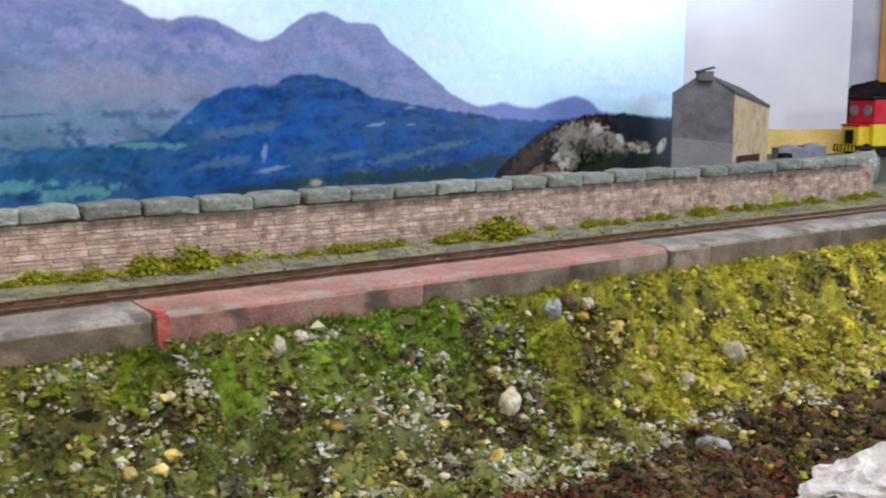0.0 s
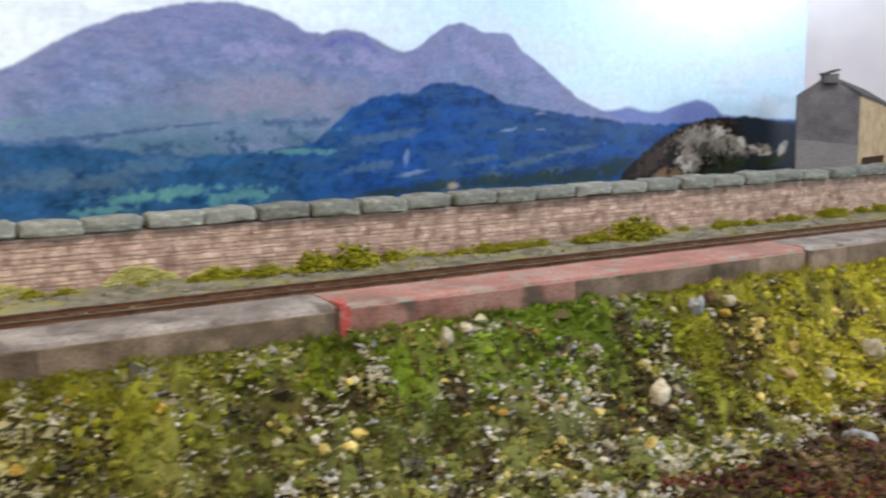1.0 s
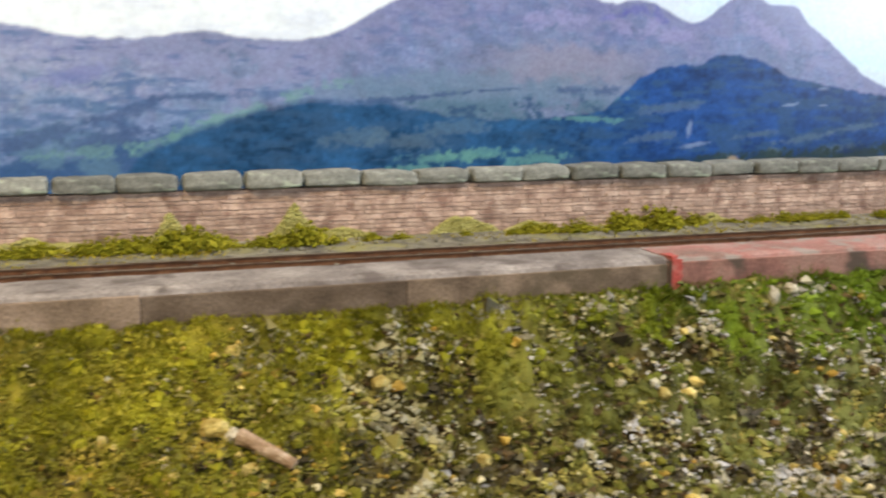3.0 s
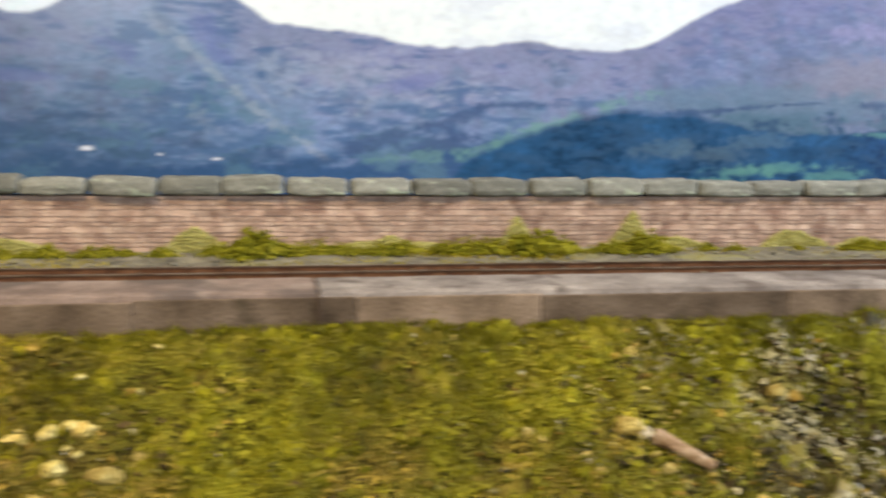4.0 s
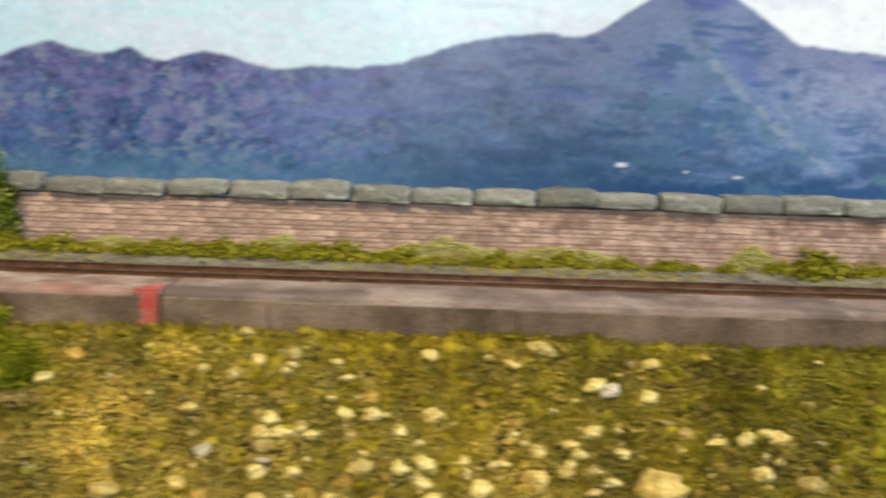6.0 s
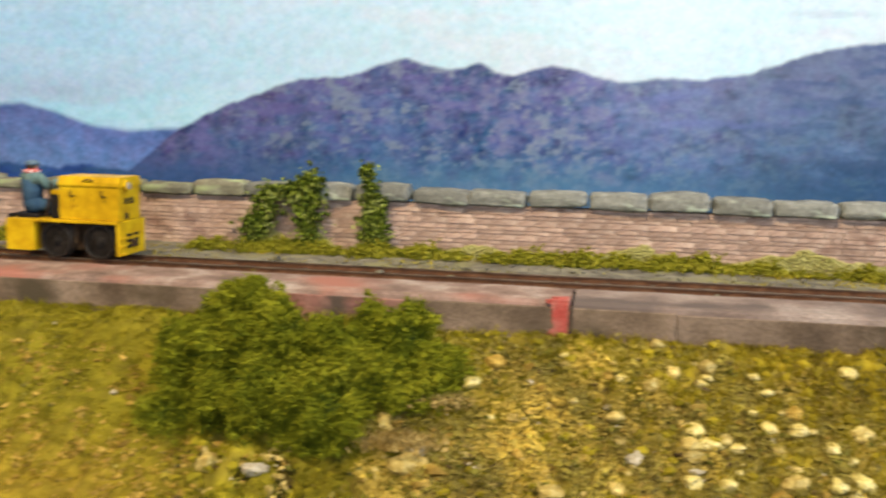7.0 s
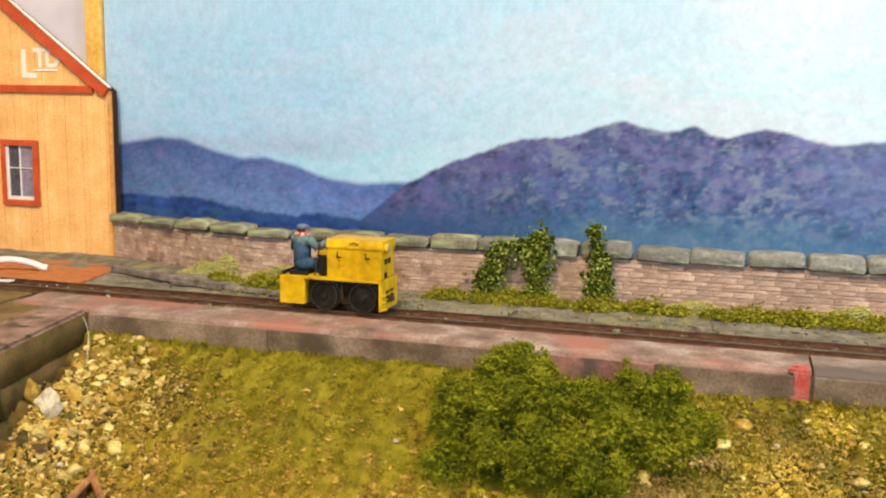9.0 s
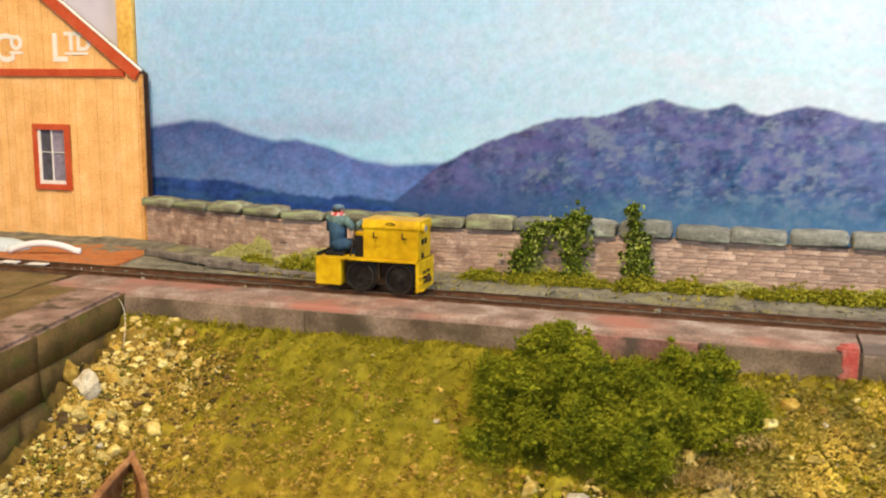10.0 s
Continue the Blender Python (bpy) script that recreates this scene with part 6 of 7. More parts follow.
def pile(name, P, R, material, seed, squash=0.75, jag=0.3, parent=None, fine=1.0):
    """Many small irregular lumps at P with radii R, as one mesh; those under fine mm are simpler."""
    r = np.random.RandomState(seed)
    P, R = np.asarray(P, float), np.asarray(R, float)
    verts, tris, base = [], [], 0
    for small in (False, True):
        k = (R < fine) if small else (R >= fine)
        p, q = P[k], R[k]
        n = len(p)
        if not n:
            continue
        bv, bf = (OCT_V * 1.15, OCT_F) if small else (ICO_V, ICO_F)
        nv = len(bv)
        V = bv[None] * (1 + r.uniform(-jag, jag, (n, nv, 1))) * q[:, None, None]
        V = V + r.normal(0, jag * 0.35, (n, nv, 3)) * q[:, None, None]
        V = V * (r.uniform(0.7, 1.35, (n, 3)) * np.array([1, 1, squash]))[:, None, :]
        a, b = r.uniform(0, 6.28, n), r.normal(0, 0.5, n)
        ca, sa, cb, sb = np.cos(a)[:, None], np.sin(a)[:, None], np.cos(b)[:, None], np.sin(b)[:, None]
        y, z = V[..., 1] * cb - V[..., 2] * sb, V[..., 1] * sb + V[..., 2] * cb
        V = np.stack([V[..., 0] * ca - y * sa, V[..., 0] * sa + y * ca, z], -1) + p[:, None, :]
        verts.append(V.reshape(-1, 3))
        tris.append((bf[None] + nv * np.arange(n)[:, None, None]).reshape(-1, 3) + base)
        base += n * nv
    me = bpy.data.meshes.new(name)
    me.from_pydata(np.concatenate(verts) * MM, [], np.concatenate(tris).tolist())
    me.materials.append(material)
    ob = new(name, me)
    ob.parent = parent
    return ob


def blades(name, P, H, material, seed, width=0.35, lean=0.55, parent=None):
    """Upright fibres at P with lengths H, as one mesh."""
    r = np.random.RandomState(seed)
    n = len(P)
    P, H = np.asarray(P, float), np.asarray(H, float)
    a = r.uniform(0, 6.28, n)
    side = np.stack([np.cos(a), np.sin(a), 0 * a], 1) * (width * r.uniform(0.6, 1.4, n))[:, None]
    tip = P + np.stack([r.normal(0, lean, n) * H, r.normal(0, lean, n) * H - 0.15 * H, H * r.uniform(0.6, 1.0, n)], 1)
    V = np.stack([P - side, P + side, tip], 1).reshape(-1, 3)
    F = np.arange(3 * n).reshape(-1, 3)
    me = bpy.data.meshes.new(name)
    me.from_pydata(V * MM, [], F.tolist())
    me.materials.append(material)
    ob = new(name, me)
    ob.parent = parent
    return ob


def fuzz(name, P, S, material, seed, parent=None, width=0.3):
    """Short fibres standing out in all directions from P, as one mesh."""
    r = np.random.RandomState(seed)
    n = len(P)
    d = r.normal(0, 1, (n, 3)) + np.array([0, -0.2, 0.5])
    d /= np.linalg.norm(d, axis=1)[:, None]
    s = np.cross(d, r.normal(0, 1, (n, 3)))
    s /= np.linalg.norm(s, axis=1)[:, None] + 1e-9
    s *= (np.asarray(S) * width)[:, None]
    V = np.stack([P - s, P + s, P + d * np.asarray(S)[:, None]], 1).reshape(-1, 3)
    me = bpy.data.meshes.new(name)
    me.from_pydata(V * MM, [], np.arange(3 * n).reshape(-1, 3).tolist())
    me.materials.append(material)
    ob = new(name, me)
    ob.parent = parent
    return ob


def tufted(P, r, m=8, spread=1.1):
    """Each place becomes a small tuft of m fibres."""
    Q = np.repeat(np.asarray(P), m, axis=0)
    Q[:, :2] += r.normal(0, spread, (len(Q), 2))
    return Q


def leaves(name, P, S, material, seed, parent=None):
    """Small folded leaves at P, as one mesh."""
    r = np.random.RandomState(seed)
    V, F = [], []
    for i, (p, s) in enumerate(zip(P, S)):
        q = Euler((r.uniform(0.2, 1.5), r.uniform(-0.6, 0.6), r.uniform(0, 6.28))).to_matrix()
        for c in ((0, -0.5, 0), (0.42, 0.0, 0.12), (0, 0.62, 0), (-0.42, 0.0, 0.12)):
            v = q @ (Vector(c) * s)
            V.append(((p[0] + v.x) * MM, (p[1] + v.y) * MM, (p[2] + v.z) * MM))
        F += [(4 * i, 4 * i + 1, 4 * i + 2), (4 * i, 4 * i + 2, 4 * i + 3)]
    me = bpy.data.meshes.new(name)
    me.from_pydata(V, [], F)
    me.materials.append(material)
    ob = new(name, me)
    ob.parent = parent
    return ob


def on_shore(r, n, x0, x1, y0, y1, keep=None, lift=0.0):
    """Random places on the foreshore, thinned by keep(x, y) between 0 and 1."""
    x, y = r.uniform(x0, x1, n), r.uniform(y0, y1, n)
    # nothing under the quay arm
    ok = x > -757.5 + (346 - y) * 0.2 + 6
    if keep is not None:
        ok &= r.uniform(0, 1, n) < keep(x, y)
    x, y = x[ok], y[ok]
    z = np.array([shore(a, b) for a, b in zip(x, y)])
    return np.stack([x, y, z + lift], 1)


ground()


def cover(ob, c, n):
    """Give each lump or fibre of n corners its own colour."""
    c = np.repeat(np.clip(c, 0.005, 0.8), n, axis=0)
    layer = ob.data.color_attributes.new("cover", "FLOAT_COLOR", "POINT")
    layer.data.foreach_set("color", np.concatenate([c, np.ones((len(c), 1))], 1).astype(np.float32).ravel())


def mottle(x, y, r):
    """Colour and lift of the shingle: chips gather in patches, with moss between them and shade painted dark into the
    dips.
    """
    a = fbm(x, y, 11.0, 201, 3) + r.normal(0, 0.14, len(x))
    grey = (step(a, -0.02, 0.30) * (0.35 + 0.65 * step(x, 60, 170)))[:, None]
    dark = np.clip(shaded_pits(x, y) + r.normal(0, 0.15, len(x)), 0, 1)[:, None]
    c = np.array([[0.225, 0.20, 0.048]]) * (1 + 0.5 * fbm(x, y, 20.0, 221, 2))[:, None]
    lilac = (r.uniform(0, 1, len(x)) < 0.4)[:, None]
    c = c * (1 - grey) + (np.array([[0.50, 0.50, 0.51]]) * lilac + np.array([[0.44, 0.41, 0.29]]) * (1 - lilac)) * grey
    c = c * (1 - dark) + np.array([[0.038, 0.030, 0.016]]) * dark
    cream = (r.uniform(0, 1, len(x)) < 0.02)[:, None]
    c = c * (1 - cream) + np.array([[0.62, 0.55, 0.33]]) * cream
    return c, 1.2 * grey[:, 0] - 1.0 * dark[:, 0]


def foreshore():
    r = np.random.RandomState(3)
    # turf: fine fibres tinted by place
    P = tufted(on_shore(r, 70000, -790, 735, 192, 347, lambda x, y: turf(x, y) ** 1.3, 0.2), r, 11, 1.0)
    H = np.where((P[:, 0] < -540) & (P[:, 0] > -700), r.uniform(0.8, 1.9, len(P)), r.uniform(1.4, 3.6, len(P)))
    ob = blades("grass", P, H, M["turf"], 5, 0.24, 0.55)
    c = np.repeat(turf_tint(P[:, 0], P[:, 1]) * r.uniform(0.65, 1.5, (len(P), 1)), 3, axis=0)
    layer = ob.data.color_attributes.new("cover", "FLOAT_COLOR", "POINT")
    layer.data.foreach_set("color", np.concatenate([np.clip(c, 0.005, 0.8), np.ones((len(c), 1))], 1).astype(np.float32).ravel())
    tagged(ob, "short flock grass on the bank, olive to green to yellow", "grass", kind="stuff")
    quiet = lambda x, y: 1 - 0.45 * step(x, -150, -110) * step(-x, -210, -90) * step(y, 266, 280)
    # crumbly clumps of turf, in the same tints
    P = on_shore(r, 56000, -720, 735, 192, 346, lambda x, y: np.clip(turf(x, y) * 1.2, 0, 1) * (0.35 + 0.65 * step(x, 20, 130)) * step(fbm(x, y, 8.0, 79, 2), -0.35, 0.4), 0.3)
    ob = pile("turf_lumps", P, r.uniform(0.4, 1.5, len(P)) * np.where(P[:, 0] < -540, 0.6, 1.0), M["turf"], 7, 0.8, 0.5, None, 9.0)
    c = np.repeat(turf_tint(P[:, 0], P[:, 1]) * r.uniform(0.3, 1.5, (len(P), 1)) + r.uniform(0, 0.05, (len(P), 1)), 6, axis=0)
    layer = ob.data.color_attributes.new("cover", "FLOAT_COLOR", "POINT")
    layer.data.foreach_set("color", np.concatenate([np.clip(c, 0.005, 0.8), np.ones((len(c), 1))], 1).astype(np.float32).ravel())
    tagged(ob, "crumbly clods of green turf on the bank", "turf", kind="stuff")
    # cushions of foam turf standing out of the bank
    P = on_shore(r, 15000, -540, 735, 192, 345, lambda x, y: np.clip(np.maximum(turf(x, y) * 1.2, 0.55 * step(x, -80, 40) * (1 - shaded_pits(x, y)) * (1 - wet(x, y))), 0, 1) * step(fbm(x, y, 14.0, 179, 2), -0.25, 0.35), 0.2)
    S = r.uniform(1.0, 2.7, len(P))
    ob = pile("turf_cushions", P, S, M["turf"], 8, 0.75, 0.30, None, 0.1)
    c = np.repeat(turf_tint(P[:, 0], P[:, 1]) * r.uniform(0.55, 1.35, (len(P), 1)), 12, axis=0)
    layer = ob.data.color_attributes.new("cover", "FLOAT_COLOR", "POINT")
    layer.data.foreach_set("color", np.concatenate([np.clip(c, 0.005, 0.8), np.ones((len(c), 1))], 1).astype(np.float32).ravel())
    tagged(ob, "rounded cushions of green and olive turf", "turf", kind="stuff")
    F = np.repeat(P, 16, axis=0) + r.normal(0, 0.62, (16 * len(P), 3)) * np.repeat(S, 16)[:, None]
    ob = fuzz("grass_fringe", F, r.uniform(0.7, 1.7, len(F)), M["turf"], 29, None, 0.24)
    c = np.repeat(turf_tint(F[:, 0], F[:, 1]) * r.uniform(0.6, 1.6, (len(F), 1)), 3, axis=0)
    layer = ob.data.color_attributes.new("cover", "FLOAT_COLOR", "POINT")
    layer.data.foreach_set("color", np.concatenate([np.clip(c, 0.005, 0.8), np.ones((len(c), 1))], 1).astype(np.float32).ravel())
    tagged(ob, "fine flock fibres on the turf cushions", "grass", kind="stuff")
    stony = lambda x, y: np.clip(1 - 1.25 * turf(x, y), 0, 1) * quiet(x, y)
    heap = lambda x, y, size, seed: step(fbm(x, y, size, seed, 3) + 0.42 * step(-x, 180, 210), 0.0, 0.45)
    calm = lambda x: 1 - 0.82 * step(x, -475, -430) * step(-x, 0, 60)   # mossier beside the bush
    shingle = lambda x: step(x, -50, 70)                     # grey shingle beyond, ochre and cream nearer the bush
    above = lambda x, y: 1 - wet(x, y)
    P = on_shore(r, 15000, -790, 735, 192, 340, lambda x, y: stony(x, y) * heap(x, y, 15, 61) * above(x, y) * (1 - lawn(x)), 0.2)
    tagged(pile("moss_lumps", P, r.uniform(0.5, 1.7, len(P)), M["moss"], 9, 0.7, 0.45), "olive moss between the pebbles", "moss", kind="stuff")
    P = on_shore(r, 3200, -757, -640, 196, 340, lambda x, y: step(-x, 645, 715) * step(-y, -336, -320))
    tagged(pile("dark_shale", P, 0.3 + r.gamma(1.6, 0.3, len(P)), M["dark_chip"], 26, 0.7, 0.42), "dark chips among the ochre pebbles", "shale", kind="stuff")
    # dark chips deepen the hollows, with shade put into their colour
    P = on_shore(r, 16000, -540, 735, 192, 342, lambda x, y: np.maximum(scour(x, y) * (0.3 + 0.6 * step(x, 20, 140)), 0.22 * step(x, 20, 200) * (1 - 0.85 * step(x, 380, 430))), -0.6)
    tagged(pile("dark_shale", P, r.uniform(0.6, 2.2, len(P)), M["dark_chip"], 10, 0.6, 0.42), "dark chips deepening the shade in the hollows of the bank", "shale", kind="stuff")
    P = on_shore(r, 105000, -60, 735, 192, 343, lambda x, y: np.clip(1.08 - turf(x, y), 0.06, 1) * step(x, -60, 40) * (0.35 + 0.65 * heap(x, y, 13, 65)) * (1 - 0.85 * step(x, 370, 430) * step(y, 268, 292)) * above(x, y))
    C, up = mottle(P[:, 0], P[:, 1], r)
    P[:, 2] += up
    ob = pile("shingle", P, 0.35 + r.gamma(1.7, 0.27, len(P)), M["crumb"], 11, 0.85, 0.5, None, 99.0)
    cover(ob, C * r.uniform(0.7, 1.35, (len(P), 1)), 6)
    tagged(ob, "patchy shingle of grey chips and olive moss, darkened for shade in the dips", "shingle", kind="stuff")
    P = on_shore(r, 52000, -790, 735, 192, 342, lambda x, y: stony(x, y) * (1 - 0.95 * shingle(x)) * (0.08 + 0.92 * heap(x, y, 16, 67)) * calm(x) * (1 - 0.85 * lawn(x)) * above(x, y))
    tagged(pile("ochre_pebbles", P, 0.35 + r.gamma(1.6, 0.45, len(P)), M["ochre_chip"], 12, 0.75, 0.42), "ochre pebbles on the foreshore", "pebbles", kind="stuff")
    P = on_shore(r, 46000, -790, 735, 192, 344, lambda x, y: stony(x, y) * (1 - 0.92 * shingle(x)) * heap(x, y, 14, 69) * calm(x) * (1 - 0.93 * lawn(x)) * above(x, y))
    tagged(pile("cream_pebbles", P, 0.35 + r.gamma(1.6, 0.5, len(P)), M["cream_chip"], 13, 0.8, 0.42), "cream pebbles and shell chips on the foreshore", "pebbles", kind="stuff")
    P = on_shore(r, 6000, 410, 735, 240, 328, lambda x, y: step(x, 410, 450) * (0.06 + 0.40 * heap(x, y, 9, 75)) * above(x, y), 0.4)
    tagged(pile("cream_pebbles", P, 0.4 + r.gamma(2.0, 0.40, len(P)), M["cream_chip"], 19, 0.8, 0.42), "cream chips in the yellow moss", "pebbles", kind="stuff")
    P = on_shore(r, 6000, -790, 735, 192, 346, lambda x, y: np.clip(0.02 + stony(x, y) * 0.5 * heap(x, y, 12, 71), 0, 1), 0.3)
    tagged(pile("pale_grit", P, 0.3 + r.gamma(1.8, 0.25, len(P)), M["white_chip"], 14, 0.7), "pale grit sprinkled over the bank", "grit", kind="stuff")
    P = on_shore(r, 30000, -715, -530, 200, 326, lambda x, y: (0.25 + 0.75 * step(-y, -322, -285)) * (0.12 + 0.88 * heap(x, y, 7, 77)))
    tagged(pile("ochre_grit", P, 0.25 + r.gamma(1.6, 0.2, len(P)), M["ochre_chip"], 20, 0.7, 0.3, None, 9.0), "fine ochre grit over the mown bank", "grit", kind="stuff")
    # a bed of pebbles at the foot of the bank, from the bush to the driftwood
    bed = lambda x, y: step(-y, -318, -288) * step(x, -470, -440) * step(-x, -70, 0) * (0.25 + 0.75 * step(fbm(x, y, 15.0, 183, 3), -0.3, 0.35)) * (1 - 0.45 * step(x, -190, -120)) * calm(x)
    P = on_shore(r, 14000, -470, 150, 195, 318, bed)
    R, k = 0.4 + r.gamma(1.7, 0.42, len(P)), r.uniform(0, 1, len(P))
    for a, b, key, seed, words in ((0.0, 0.36, "ochre_chip", 31, "ochre pebbles at the foot of the bank"), (0.36, 0.62, "cream_chip", 32, "cream pebbles at the foot of the bank"), (0.62, 0.90, "ochre_chip", 33, "ochre pebbles at the foot of the bank"), (0.90, 1.01, "dark_chip", 34, "dark chips at the foot of the bank")):
        sel = (k >= a) & (k < b)
        tagged(pile("pebbles", P[sel], R[sel], M[key], seed, 0.8, 0.40), words, "pebbles", kind="stuff")
    P = on_shore(r, 30000, -470, 60, 240, 344, lambda x, y: step(-y, -344, -334) * (0.45 + 0.55 * step(fbm(x, y, 8.0, 187, 3), -0.25, 0.2)) * (1 - 0.25 * step(x, -190, -120)) * step(-x, -60, 0), 0.5)
    gold = (step(fbm(P[:, 0], P[:, 1], 17.0, 189, 3), 0.0, 0.3) * (1 - 0.8 * step(P[:, 0], -300, -160) * step(P[:, 1], 296, 310)))[:, None]
    blotch = ((1 + 0.55 * fbm(P[:, 0], P[:, 1], 24.0, 191, 3)) * np.interp(P[:, 0], [-470, -350, -260, -150, 0], [1.0, 0.92, 0.75, 0.92, 0.9]))[:, None]
    verdant = step(P[:, 0], -330, -150)[:, None]
    ob = pile("moss_lumps", P, r.uniform(0.4, 1.3, len(P)), M["crumb"], 35, 0.7, 0.4, None, 99.0)
    olive = np.array([[0.30, 0.25, 0.034]]) * (1 - verdant) + 1.25 * turf_tint(P[:, 0], P[:, 1]) * verdant
    cover(ob, (olive * (1 - gold) + np.array([[0.50, 0.37, 0.055]]) * gold) * blotch * r.uniform(0.75, 1.25, (len(P), 1)), 6)
    tagged(ob, "olive moss creeping over the pebbles", "moss", kind="stuff")
    F = np.repeat(P, 9, axis=0) + r.normal(0, 1.2, (9 * len(P), 3))
    ob = fuzz("moss_mat", F, r.uniform(0.8, 1.8, len(F)), M["crumb"], 41, None, 0.30)
    tan, green = np.repeat(gold, 9, axis=0), np.repeat(verdant, 9, axis=0)
    olive = np.array([[0.31, 0.25, 0.046]]) * (1 - green) + 1.25 * turf_tint(F[:, 0], F[:, 1]) * green
    cover(ob, (olive * (1 - tan) + np.array([[0.48, 0.36, 0.065]]) * (1 - 0.3 * green) * tan) * np.repeat(blotch, 9, axis=0) * r.uniform(0.8, 1.2, (len(F), 1)), 3)
    tagged(ob, "matted olive and tan moss over the foot of the bank", "moss", kind="stuff")
    P = on_shore(r, 15000, -757, -630, 196, 340, lambda x, y: step(-x, 640, 720) * step(fbm(x, y, 9.0, 193, 3), -0.2, 0.3), 0.6)
    ob = pile("moss_lumps", P, r.uniform(0.35, 1.1, len(P)), M["crumb"], 37, 0.8, 0.45, None, 99.0)
    cover(ob, np.array([[0.30, 0.195, 0.022]]) * r.uniform(0.25, 1.4, (len(P), 1)), 6)
    tagged(ob, "golden moss and sand among the heaped pebbles", "moss", kind="stuff")
    # dark crumbs and weed at the water's edge
    P = on_shore(r, 24000, 240, 735, 190, 292, lambda x, y: wet(x, y) * 0.7)
    tagged(pile("dark_crumbs", P, 0.4 + r.gamma(1.8, 0.38, len(P)), M["peat"], 21, 0.9, 0.45), "dark brown crumbs along the water's edge", "crumbs", kind="stuff")
    P = on_shore(r, 4200, 230, 735, 190, 292, lambda x, y: wet(x, y) * step(fbm(x, y, 26, 73, 3), 0.2, 0.5), 0.8)
    tagged(pile("seaweed", P, r.uniform(0.7, 2.2, len(P)), M["weed"], 15, 0.6, 0.45), "red-brown seaweed at the foot of the bank", "seaweed", kind="stuff")
    Q = np.repeat(P, 7, axis=0) + r.normal(0, 1.0, (7 * len(P), 3))
    Q2 = on_shore(r, 3000, 240, 735, 190, 292, lambda x, y: wet(x, y) * 0.6, 0.5)
    tagged(pile("moss_lumps", Q2, r.uniform(0.5, 1.6, len(Q2)), M["moss"], 24, 0.8, 0.45), "olive moss among the dark crumbs", "moss", kind="stuff")
    tagged(fuzz("seaweed", Q, r.uniform(0.8, 2.0, len(Q)), M["weed"], 22, None, 0.28), "ragged fronds of red-brown seaweed", "seaweed", kind="stuff")
    P = on_shore(r, 19000, -757, -640, 196, 335, lambda x, y: step(-x, 650, 735) * step(-y, -338, -322))
    tagged(pile("ochre_pebbles", P, 0.3 + r.gamma(1.5, 0.22, len(P)), M["ochre_chip"], 16, 0.8, 0.42), "ochre pebbles heaped against the quay arm", "pebbles", kind="stuff")
    P = on_shore(r, 5000, -757, -650, 196, 335, lambda x, y: step(-x, 665, 745) * step(-y, -334, -312))
    tagged(pile("cream_pebbles", P, 0.3 + r.gamma(1.5, 0.27, len(P)), M["butter_stone"], 23, 0.8, 0.42), "pale yellow pebbles heaped against the quay arm", "pebbles", kind="stuff")


foreshore()


def lumpy_stone(s, rnd):
    bm = bmesh.new()
    bmesh.ops.create_icosphere(bm, subdivisions=3, radius=1.0)
    o = Vector((rnd.uniform(0, 50), rnd.uniform(0, 50), rnd.uniform(0, 50)))
    turn = Euler((rnd.uniform(-0.4, 0.4), rnd.uniform(-0.4, 0.4), rnd.uniform(0, 6))).to_matrix()
    for v in bm.verts:
        p = v.co.copy()
        k = 1 + 0.30 * noise.noise(p * 1.3 + o) + 0.14 * noise.noise(p * 3.1 + o) + 0.05 * noise.noise(p * 9 + o)
        for ax in ((0.6, 0.3, 0.7), (-0.7, 0.2, 0.5), (0.1, -0.9, 0.3), (-0.2, 0.5, 0.85)):
            d = p.dot(Vector(ax))
            if d > 0.78:
                k *= 0.78 / d
        v.co = turn @ Vector((p.x * s[0] * k, p.y * s[1] * k, p.z * s[2] * k))
    return bm


